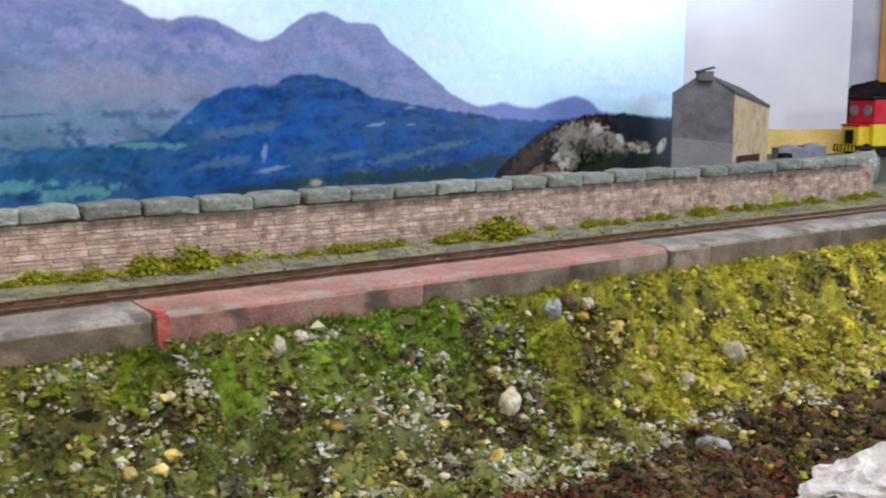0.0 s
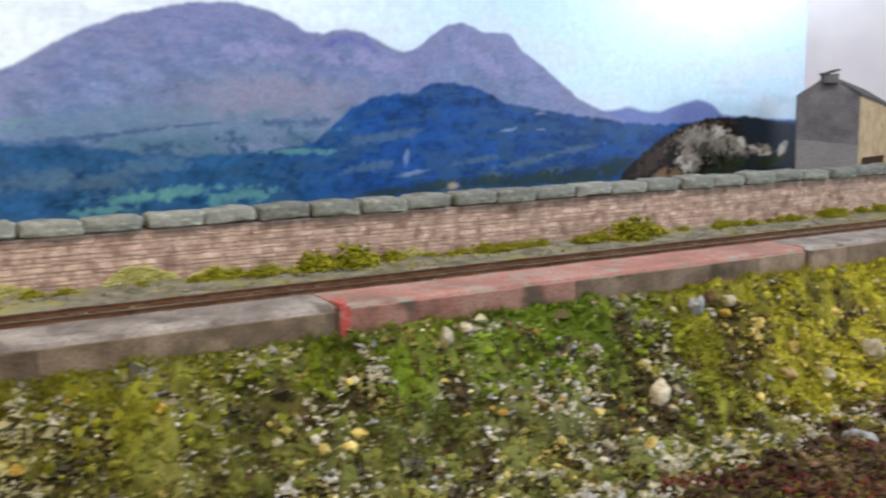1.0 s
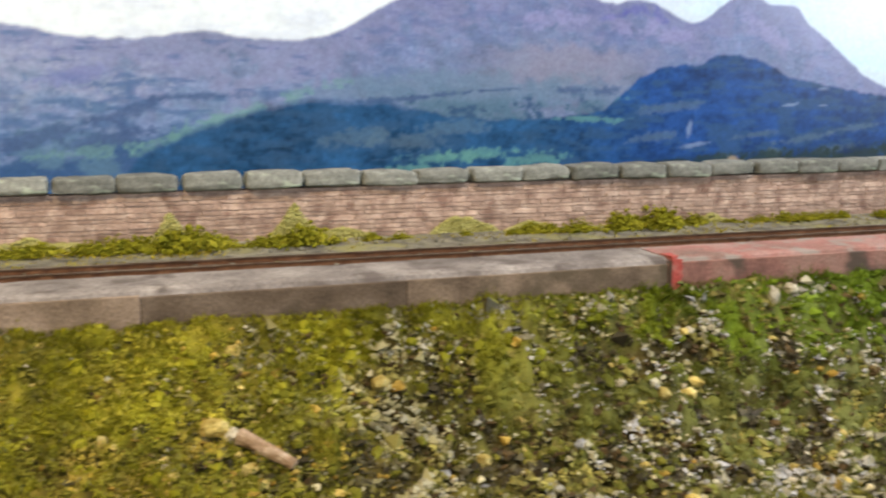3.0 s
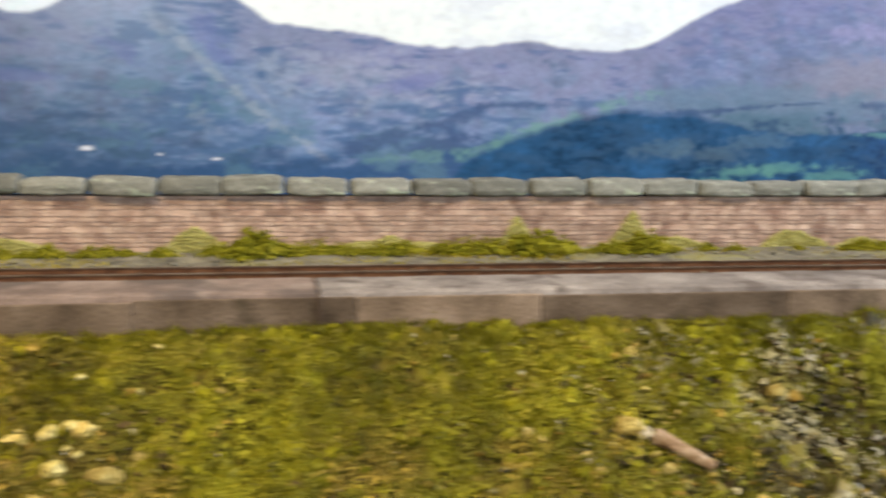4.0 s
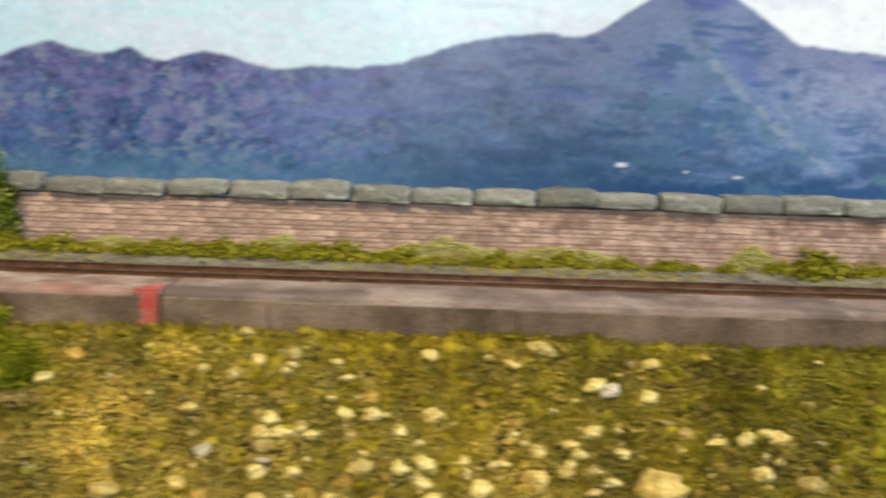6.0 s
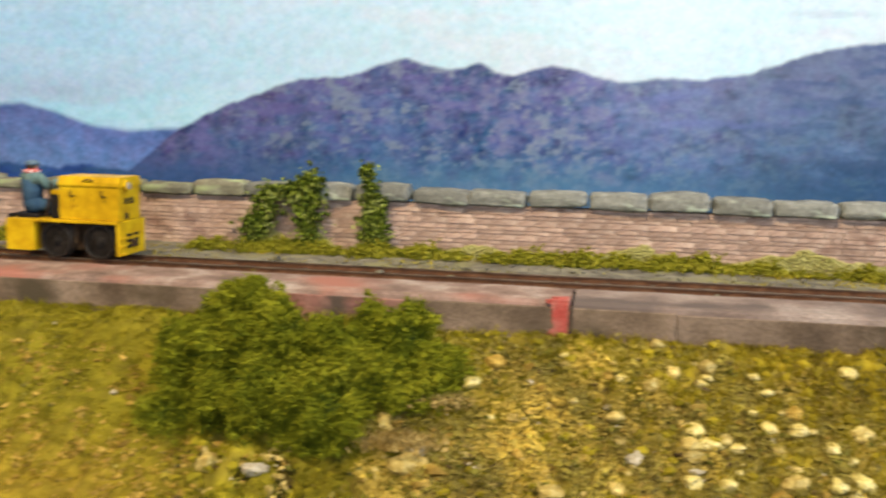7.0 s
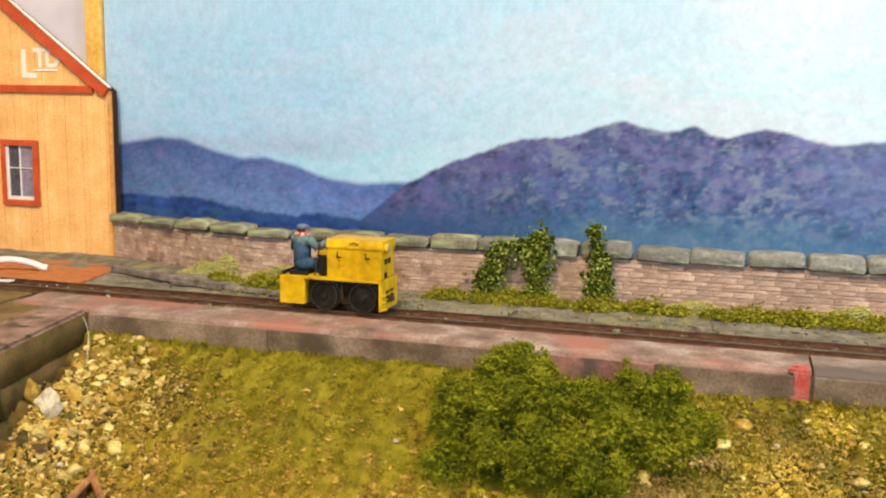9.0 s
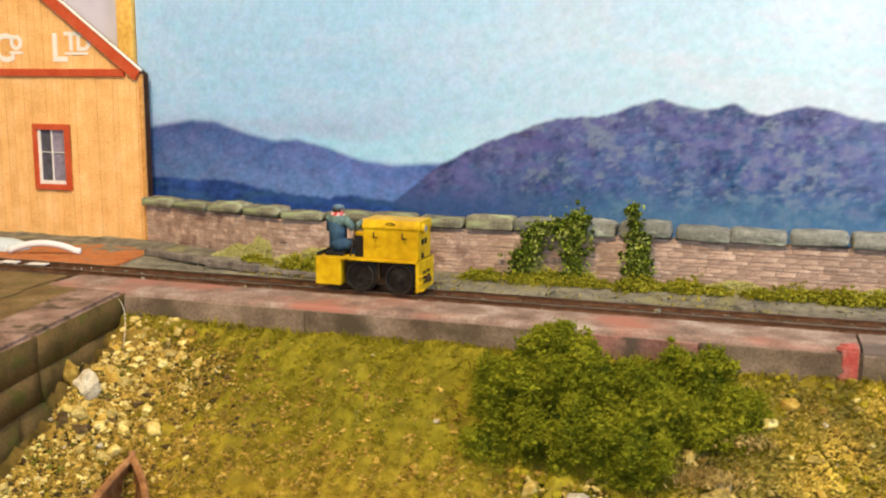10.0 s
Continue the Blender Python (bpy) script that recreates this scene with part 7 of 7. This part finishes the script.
def big_stones():
    """The larger stones, one by one: place, half sizes, material, words."""
    rnd = rng(77)
    S = [
        (359, 307, (5.0, 4.0, 6.8), "white_chip", "upright pale grey oval stone on the bank"),
        (514, 306, (6.0, 5.0, 7.0), "white_chip", "flat pale oval stone on the bank"),
        (434, 253, (8.0, 6.0, 5.0), "grey_chip", "round blue-grey stone on the beach"),
        (443, 303, (7.5, 3.6, 3.4), "tan_stone_b", "long tan stone on the bank"),
        (259, 338, (3.2, 2.8, 4.8), "white_chip", "pale pointed stone below the quay"),
        (270, 340, (3.6, 3.0, 3.2), "white_chip", "pale stone below the quay"),
        (409, 336, (6.0, 4.5, 5.5), "grey_chip", "grey broken rock below the quay"),
        (419, 336, (5.0, 4.5, 4.5), "dark_chip", "dark broken rock below the quay"),
        (431, 334, (4.5, 3.5, 3.4), "white_chip", "pale broken rock below the quay"),
        (424, 330, (4.0, 3.0, 2.5), "ochre_chip", "brown broken rock below the quay"),
        (100, 292, (3.0, 2.8, 3.2), "cream_chip", "bright cream stone on the beach"),
        (68, 317, (3.8, 3.2, 3.2), "cream_chip", "cream stone in the turf"),
        (185, 308, (2.8, 2.6, 3.2), "cream_chip", "cream stone among grey pebbles"),
        (335, 286, (3.4, 3.0, 3.4), "cream_chip", "bright cream stone on the beach"),
        (470, 300, (4.2, 3.0, 4.6), "white_chip", "small pale stone in the yellow moss"),
        (456, 312, (3.2, 2.8, 4.2), "cream_chip", "small cream stone in the yellow moss"),
        (5, 305, (5.0, 4.0, 3.6), "cream_chip", "pale stone beside the driftwood"),
        (11, 304, (3.4, 3.0, 2.8), "white_chip", "pale stone beside the driftwood"),
        (-259, 335, (5.5, 3.6, 3.0), "cream_chip", "flat cream stone at the top of the bank"),
        (-235, 327, (4.4, 3.0, 2.6), "white_chip", "pale stone in the turf"),
        (-209, 316, (4.2, 3.2, 2.6), "cream_chip", "cream stone in the turf"),
        (-222, 299, (9.5, 7.0, 6.5), "cream_chip", "large cream boulder on the bank"),
        (-262, 300, (4.6, 3.8, 4.2), "cream_chip", "cream stone on the bank"),
        (-361, 334, (3.2, 2.8, 2.8), "cream_chip", "small cream stone below the quay"),
        (-349, 336, (3.6, 3.0, 3.2), "cream_chip", "small cream stone below the quay"),
        (-367, 342, (3.0, 2.4, 2.2), "cream_chip", "small cream stone against the quay"),
        (-374, 305, (3.4, 2.8, 2.4), "white_chip", "pale stone on the bank"),
        (-454, 294, (5.5, 4.2, 5.0), "cream_chip", "cream stone below the bush"),
        (-427, 331, (4.0, 3.0, 3.0), "ochre_chip", "ochre stone at the top of the bank"),
        (-506, 284, (5.0, 3.0, 2.6), "white_chip", "pale flat stone below the bush"),
        (-735, 284, (6.0, 5.0, 7.5), "white_chip", "large white stone against the quay arm"),
        (-742, 282, (4.5, 4.0, 6.5), "ochre_chip", "orange stone against the quay arm"),
        (-702, 286, (4.6, 3.8, 3.6), "cream_chip", "cream stone by the wreck"),
        (-728, 268, (4.4, 3.6, 3.4), "cream_chip", "cream stone by the wreck"),
        (-451, 300, (3.6, 3.0, 3.0), "white_chip", "pale stone below the bush"),
    ]
    for x, y, s, k, words in S:
        solo("stone", lumpy_stone(s, rnd), M[k], (x, y, shore(x, y) + s[2] * 0.45), 0, words, "stone", "stones on the foreshore")
    r2 = rng(91)
    for i in range(170):
        x, y = r2.triangular(-440, -140, -310), 339 - 52 * r2.random() ** 0.75
        if i % 12 == 0:
            x = r2.uniform(-750, -690)
            y = r2.uniform(255, 330)
        q = 1.3 + 2.6 * r2.random() ** 1.7
        k = r2.choice(("butter_stone", "ochre_chip", "butter_stone", "butter_stone", "cream_chip", "cream_chip"))
        w = {"butter_stone": "small pale yellow stone on the mossy bank", "cream_chip": "small cream stone on the foreshore bank", "ochre_chip": "small ochre stone on the foreshore bank"}[k]
        solo("stone", lumpy_stone((q * r2.uniform(0.9, 1.5), q * r2.uniform(0.8, 1.2), q * r2.uniform(0.6, 0.95)), r2), M[k], (x, y, shore(x, y) + q * 0.1), 0, w, "stone", "stones on the foreshore")
    for i in range(40):
        x, y = r2.uniform(60, 560), r2.uniform(250, 330)
        q = r2.uniform(1.2, 2.6)
        k = r2.choice(("grey_chip", "white_chip", "cream_chip", "white_chip"))
        w = {"cream_chip": "small cream stone among grey pebbles", "grey_chip": "small blue-grey stone on the beach", "white_chip": "small white stone on the beach"}[k]
        solo("stone", lumpy_stone((q * r2.uniform(0.9, 1.5), q * r2.uniform(0.8, 1.2), q * r2.uniform(0.6, 0.95)), r2), M[k], (x, y, shore(x, y) + q * 0.1), 0, w, "stone", "stones on the foreshore")
    # driftwood
    bm = cyl(bmesh.new(), (-11, 0, 0), (11, 0, 0), 3.1, 2.2, 12)
    bmesh.ops.subdivide_edges(bm, edges=[e for e in bm.edges if e.calc_length() > 10], cuts=6)
    for v in bm.verts:
        v.co += 0.9 * noise.noise_vector(v.co / 5.0)
    bmesh.ops.rotate(bm, cent=(0, 0, 0), matrix=Matrix.Rotation(radians(20), 3, "Y"), verts=bm.verts[:])
    solo("driftwood", bm, M["driftwood"], (21.5, 294, shore(21.5, 294) + 1.4), -37, "short tan driftwood log on the beach", "driftwood")
    # the crumpled plaster rock at the water's edge
    bm = bmesh.new()
    bmesh.ops.create_icosphere(bm, subdivisions=5, radius=1.0)
    for v in bm.verts:
        p = v.co.copy()
        v.co = Vector((p.x * 82, p.y * 34, p.z * 18))
        v.co += 8 * noise.noise_vector(p * 2.0) + 4.0 * noise.noise_vector(p * 6.0) + 1.6 * noise.noise_vector(p * 17.0)
    solo("plaster_rock", bm, M["plaster_rock"], (489, 149, 0), -34, "crumpled pale plaster rock at the water's edge", "rock")


big_stones()


def shrub(name, at, lobes, seed, label):
    """A foam-foliage bush: a core in lobes, coloured dark for inner shade, small round clumps over it, and foam crumbs
    over each clump.
    """
    root = thing(name, at, 0, label, "bush")
    r = np.random.RandomState(seed)
    bm = bmesh.new()
    for i in range(5):
        a = r.uniform(0, 6.28)
        cyl(bm, (2 * math.cos(a), 2 * math.sin(a), -4), (9 * math.cos(a), 6 * math.sin(a), 14), 0.9, 0.4, 6)
    part("stem", bm, M["twig"], root)
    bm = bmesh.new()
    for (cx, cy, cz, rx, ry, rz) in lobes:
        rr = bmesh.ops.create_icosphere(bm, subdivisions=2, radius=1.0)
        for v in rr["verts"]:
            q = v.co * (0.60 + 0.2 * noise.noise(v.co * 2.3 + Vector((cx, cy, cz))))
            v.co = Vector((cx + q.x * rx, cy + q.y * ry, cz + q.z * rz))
    part("shaded_core", bm, M["leaf_shade"], root, "inner foliage coloured dark for shade")
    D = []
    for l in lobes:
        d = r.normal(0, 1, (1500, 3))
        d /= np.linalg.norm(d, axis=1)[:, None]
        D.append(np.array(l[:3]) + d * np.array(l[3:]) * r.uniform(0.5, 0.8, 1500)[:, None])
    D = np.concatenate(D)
    fuzz("inner_leaves", D, r.uniform(1.0, 2.2, len(D)), M["leaf_half_shade"], seed + 3, root, 0.36)
    C, S = [], []
    for l in lobes:
        k = int(7 + l[3] * l[5] / 12.0)
        d = r.normal(0, 1, (k, 3))
        d[:, 1] = np.where(r.uniform(0, 1, k) < 0.75, -np.abs(d[:, 1]), d[:, 1])
        d /= np.linalg.norm(d, axis=1)[:, None]
        C.append(np.array(l[:3]) + d * np.array(l[3:]) * r.uniform(0.72, 0.98, k)[:, None])
        S.append(r.uniform(3.2, 6.4, k))
    C, S = np.concatenate(C), np.concatenate(S)
    m = 64
    d = r.normal(0, 1, (len(C) * m, 3))
    d /= np.linalg.norm(d, axis=1)[:, None]
    own = np.repeat(S, m)
    P = np.repeat(C, m, axis=0) + d * (own * r.uniform(0.35, 1.22, len(own)) * (1 + 0.25 * fbm(d[:, 0] * 3 + np.repeat(C[:, 0], m), d[:, 2] * 3 + d[:, 1], 1.0, seed, 2)))[:, None]
    pile("foliage", P, r.uniform(0.45, 1.05, len(P)), M["leaf"], seed + 1, 0.95, 0.4, root, 9.0)
    Q = np.repeat(P, 12, axis=0) + r.normal(0, 0.95, (12 * len(P), 3))
    fuzz("leaf_fringe", Q, r.uniform(0.5, 1.3, len(Q)), M["leaf"], seed + 2, root, 0.32)
    return root


shrub("bush", (-500, 318, 46), [(-40, 2, 6, 19, 15, 18), (-22, 6, 19, 17, 14, 20), (-4, 2, 11, 20, 17, 19), (13, -2, 8, 16, 15, 18), (35, 8, 18, 15, 13, 15), (52, 8, 7, 11, 10, 12), (30, -2, 3, 13, 11, 13), (44, 2, 0, 11, 9, 10), (-12, -14, -4, 26, 12, 17), (12, -16, -8, 19, 12, 14), (-46, -15, -11, 11, 9, 8)], 201, "large rounded green bush on the bank below the quay")


def dry_clump(at, n, spread, height, seed):
    """A clump of bleached stalks."""
    root = thing("dry_grass", at, 0, "bleached tan clump of dry stalks beside the bush", "dry grass")
    r = np.random.RandomState(seed)
    P = np.stack([r.normal(0, spread, n), r.normal(0, spread * 0.7, n), r.uniform(-1, height * 0.5, n)], 1)
    blades("stalks", P, r.uniform(0.4, 1.0, n) * height, M["straw"], seed + 1, 0.3, 0.4, root)
    pile("stalk_base", P[::4], r.uniform(0.4, 1.1, len(P[::4])), M["straw"], seed + 2, 0.8, 0.4, root)


dry_clump((-458, 303, shore(-458, 303)), 1500, 8.5, 5.0, 211)
dry_clump((-446, 318, shore(-446, 318)), 800, 7.0, 4.0, 221)


def ivy():
    def climb(at, tops, seed, label):
        root = thing("ivy", at, 0, label, "ivy", "ivy on the wall")
        r = np.random.RandomState(seed)
        P = []
        bm = bmesh.new()
        for (x0, z0, x1, z1, w) in tops:
            cyl(bm, (x0, 1.5, z0), (x1, 1.5, z1), 0.7, 0.4, 6)
            k = int(130 + 14.0 * w * abs(z1 - z0) / 8)
            t = r.uniform(0, 1, k)
            P.append(np.stack([x0 + (x1 - x0) * t + r.normal(0, w * 0.42, k) * (1.15 - 0.5 * t), r.uniform(-3.5, 3.0, k), z0 + (z1 - z0) * t + r.normal(0, 1.6, k)], 1))
        part("stem", bm, M["twig"], root)
        P = np.concatenate(P)
        P[:, 2] = np.maximum(P[:, 2], 0.6)
        leaves("ivy_foliage", P, r.uniform(1.1, 2.3, len(P)), M["ivy_leaf"], seed + 1, root)
        # gaps behind the ivy leaves, coloured dark for shade
        pile("ivy_core", P[::4] + np.array([0, 1.2, 0]), np.full(len(P[::4]), 1.2), M["leaf_shade"], seed + 2, 1.0, 0.4, root)

    climb((-550, 443, 75), [(-18, 0, -16, 20, 9), (-16, 12, -8, 34, 10), (-10, 30, 6, 36, 8), (10, 0, 12, 22, 10), (10, 18, 13, 43, 11), (4, 26, 16, 38, 9)], 301, "bushy ivy climbing over the stone wall")
    climb((-506, 443, 75), [(0, 0, 0, 22, 9), (1, 14, -1, 46, 7), (3, 6, 4, 30, 8)], 311, "narrow upright ivy against the stone wall")


ivy()


def wall_planting():
    """Tufts along the foot of the wall, each one a thing; five shapes shared between them."""
    r = np.random.RandomState(44)
    protos = []
    for k in range(6):
        n = 110 + 30 * k
        d = r.normal(0, 1, (n, 3)) * np.array([4.2, 2.6, 2.2])
        d[:, 2] = np.abs(d[:, 2]) * (1 - 0.06 * np.abs(d[:, 0]))
        root = thing("grass_tuft", (0, 0, 0), 0, "green foam tuft at the foot of the wall", "tuft", "tufts along the wall")
        q = np.repeat(d, 2, axis=0) + r.normal(0, 0.5, (2 * n, 3))
        q[:, 2] = np.maximum(q[:, 2], 0.1)
        pile("foliage", q, r.uniform(0.35, 0.9, len(q)), M["tuft"], 60 + k, 0.9, 0.4, root, 9.0)
        q = np.repeat(d, 7, axis=0) + r.normal(0, 0.7, (7 * n, 3))
        fuzz("grass_fringe", q, r.uniform(0.4, 1.0, len(q)), M["tuft"], 70 + k, root, 0.3)
        protos.append(root)
    spans = [(-735, -690, 0.7), (-672, -640, 0.9), (-595, -300, 1.25), (-300, -120, 0.9), (-120, 60, 1.0), (60, 150, 0.6), (175, 330, 0.9), (345, 480, 0.8), (500, 640, 0.8), (640, 860, 0.9)]
    used = set()
    for a, b, dens in spans:
        x = a
        while x < b:
            k = r.randint(0, 6)
            sc = r.uniform(0.55, 1.3) * min(1.1, dens)
            m = pose(x * MM, (440.5 + wall_bend(x) + r.uniform(-2.5, 3.0)) * MM, (TOP - 0.2) * MM, 0, 0, r.uniform(-30, 30)) @ Matrix.Scale(sc, 4)
            if k not in used:
                protos[k].matrix_basis = m
                used.add(k)
            else:
                ob = copy_thing(protos[k], pose(0, 0, 0))
                ob.matrix_basis = m
            x += (r.uniform(5.5, 11.0) if r.uniform() < 0.8 else r.uniform(14, 26)) / dens
    for x, sc, k in ((-688, 1.5, 1), (-676, 2.3, 3), (-664, 1.9, 5), (-704, 1.2, 3), (-122, 1.9, 3), (8, 2.0, 5), (66, 1.7, 1), (262, 1.8, 3), (455, 2.2, 5), (238, 1.6, 1)):
        ob = copy_thing(protos[k], pose(0, 0, 0))
        ob.matrix_basis = pose(x * MM, 438.5 * MM, (TOP - 0.2) * MM, 0, 0, 20) @ Matrix.Scale(sc, 4)
    # pale yellow moss spread up the wall's foot
    for i, (x, w, h) in enumerate(((-735, 40, 12), (-690, 42, 11), (-372, 34, 9), (-297, 44, 11), (-240, 40, 9), (-560, 20, 9), (-455, 26, 7), (-150, 16, 13), (-60, 40, 6), (2, 13, 15), (62, 17, 16), (85, 20, 7), (150, 22, 11), (188, 18, 5), (300, 14, 5), (740, 16, 12), (-535, 12, 10))):
        n = int(w * h * 6.0)
        px = r.uniform(-1, 1, n) * w * 0.85
        pz = r.uniform(0, 1, n) ** 0.8 * h * np.clip(1 - np.abs(px) / (w * 0.85), 0, 1) ** 0.7 * (1 + 0.2 * fbm(px, 0 * px, 9.0, 400 + i, 2))
        P = np.stack([px, 5.9 - r.uniform(0, 1.6, n) * (1 - pz / (h * 1.6 + 0.1)), pz], 1)
        root = thing("moss_patch", (x, 443.5 + wall_bend(x), TOP - 0.3), 0, "pale yellow-green moss spreading up the wall", "moss", "moss on the wall")
        pile("moss", P, r.uniform(0.4, 0.85, n), M["grass_yellow"], 90 + i, 0.8, 0.4, root, 9.0)
        q = np.repeat(P, 2, axis=0) + r.normal(0, 0.5, (2 * n, 3)) * np.array([1, 0.3, 1])
        fuzz("moss_fringe", q, r.uniform(0.35, 0.8, len(q)), M["grass_yellow"], 190 + i, root, 0.25)
    # low growth over the path and the quay's foot
    x, y = r.uniform(-730, 870, 14000), r.uniform(401, 444, 14000)
    keep = r.uniform(0, 1, 14000) < np.clip(fbm(x, y * 2.2, 40.0, 81, 3) * 1.3 + 0.1 + 0.4 * (y > 434), 0, 1) * np.where((x > -330) & (x < 40), 1.0, 0.55)
    P = np.stack([x, y, np.full(14000, TOP + 0.2)], 1)[keep]
    tagged(blades("path_grass", P, r.uniform(0.8, 2.2, len(P)), M["grass_olive"], 83, 0.5, 0.8), "thin olive grass over the ash path", "grass", kind="stuff")
    n = 3600
    P = np.stack([r.uniform(-790, 900, n), r.uniform(372, 446, n), np.full(n, TOP - 0.1)], 1)
    tagged(pile("ballast", P, 0.25 + r.gamma(1.6, 0.2, n), M["ash"], 84, 0.6), "loose grey ballast along the track", "ballast", kind="stuff")
    P = np.stack([r.uniform(-757, 560, 5200), QUAY - np.abs(r.normal(0, 2.0, 5200)) - 0.6, 0 * r.uniform(0, 1, 5200)], 1)
    P[:, 2] = [shore(a, b) for a, b in P[:, :2]]
    hh = r.uniform(2.0, 6.0, len(P)) * np.clip(fbm(P[:, 0], P[:, 1], 24.0, 85, 3) + 0.75, 0.2, 1.4)
    ob = blades("quay_foot_grass", P, hh, M["turf"], 86, 0.4, 0.35)
    c = np.repeat(turf_tint(P[:, 0], P[:, 1]) * r.uniform(0.7, 1.4, (len(P), 1)), 3, axis=0)
    layer = ob.data.color_attributes.new("cover", "FLOAT_COLOR", "POINT")
    layer.data.foreach_set("color", np.concatenate([np.clip(c, 0.005, 0.8), np.ones((len(c), 1))], 1).astype(np.float32).ravel())
    tagged(ob, "longer grass against the quay face", "grass", kind="stuff")


wall_planting()


# ---------------------------------------------------------------- the wall's stones, last
def wall_stones():
    rnd = rng(61)
    shapes = []
    for k in range(10):
        w, h = (4.2, 6.0, 8.2, 10.5, 13.5)[k % 5], (2.2, 3.2)[k // 5]
        bm = bmesh.new()
        pts = [(0.25, 0.2), (w - 0.25, 0.15), (w - 0.1, h * 0.5), (w - 0.3, h - 0.2), (w * 0.5, h - 0.1), (0.3, h - 0.2), (0.1, h * 0.45)]
        pts = [(x + rnd.uniform(-0.4, 0.4), z + rnd.uniform(-0.28, 0.28)) for x, z in pts]
        back = [bm.verts.new((x, 0.8, z)) for x, z in pts]
        front = [bm.verts.new((w / 2 + (x - w / 2) * 0.96, rnd.uniform(0.1, 0.35), h / 2 + (z - h / 2) * 0.92)) for x, z in pts]
        bm.faces.new(front)
        for i in range(len(pts)):
            bm.faces.new((back[i], back[(i + 1) % 7], front[(i + 1) % 7], front[i]))
        shapes.append((w, h, mesh_of("wall_stone", bm, M["wall_stone"])))
    rest_v, rest_f = [], []
    z = TOP - 2.0
    course = 0
    singles = 0
    while z < 102.0:
        tall = rnd.random() < 0.4
        x = -834.0 + rnd.uniform(-1, 0)
        h = rnd.uniform(2.7, 3.6) if tall else rnd.uniform(1.9, 2.5)
        h = min(h, 103.0 - z)
        while x < 866:
            k = rnd.randrange(5) + (5 if tall else 0)
            w, hh, me = shapes[k]
            if x + w > 869:
                break
            near = -600 < x < -300 and z > 80 and singles < 300
            if near:
                ob = new("wall_stone", me)
                ob.parent = WALL
                ob.matrix_basis = pose(x * MM, rnd.uniform(-0.15, 0.15) * MM, z * MM) @ Matrix.Diagonal((1, 1, h / hh, 1))
                singles += 1
            else:
                base = len(rest_v)
                dy = rnd.uniform(-0.15, 0.15)
                bend = wall_bend
                rest_v += [(x + v.co.x / MM, dy + v.co.y / MM + bend(x + v.co.x / MM), z + v.co.z / MM * h / hh) for v in me.vertices]
                rest_f += [tuple(base + i for i in p.vertices) for p in me.polygons]
            x += w
        z += h
        course += 1
    ob = raw("wall_stones", rest_v, rest_f, M["wall_stone"], WALL)
    ob["kind"] = "stuff"


wall_stones()
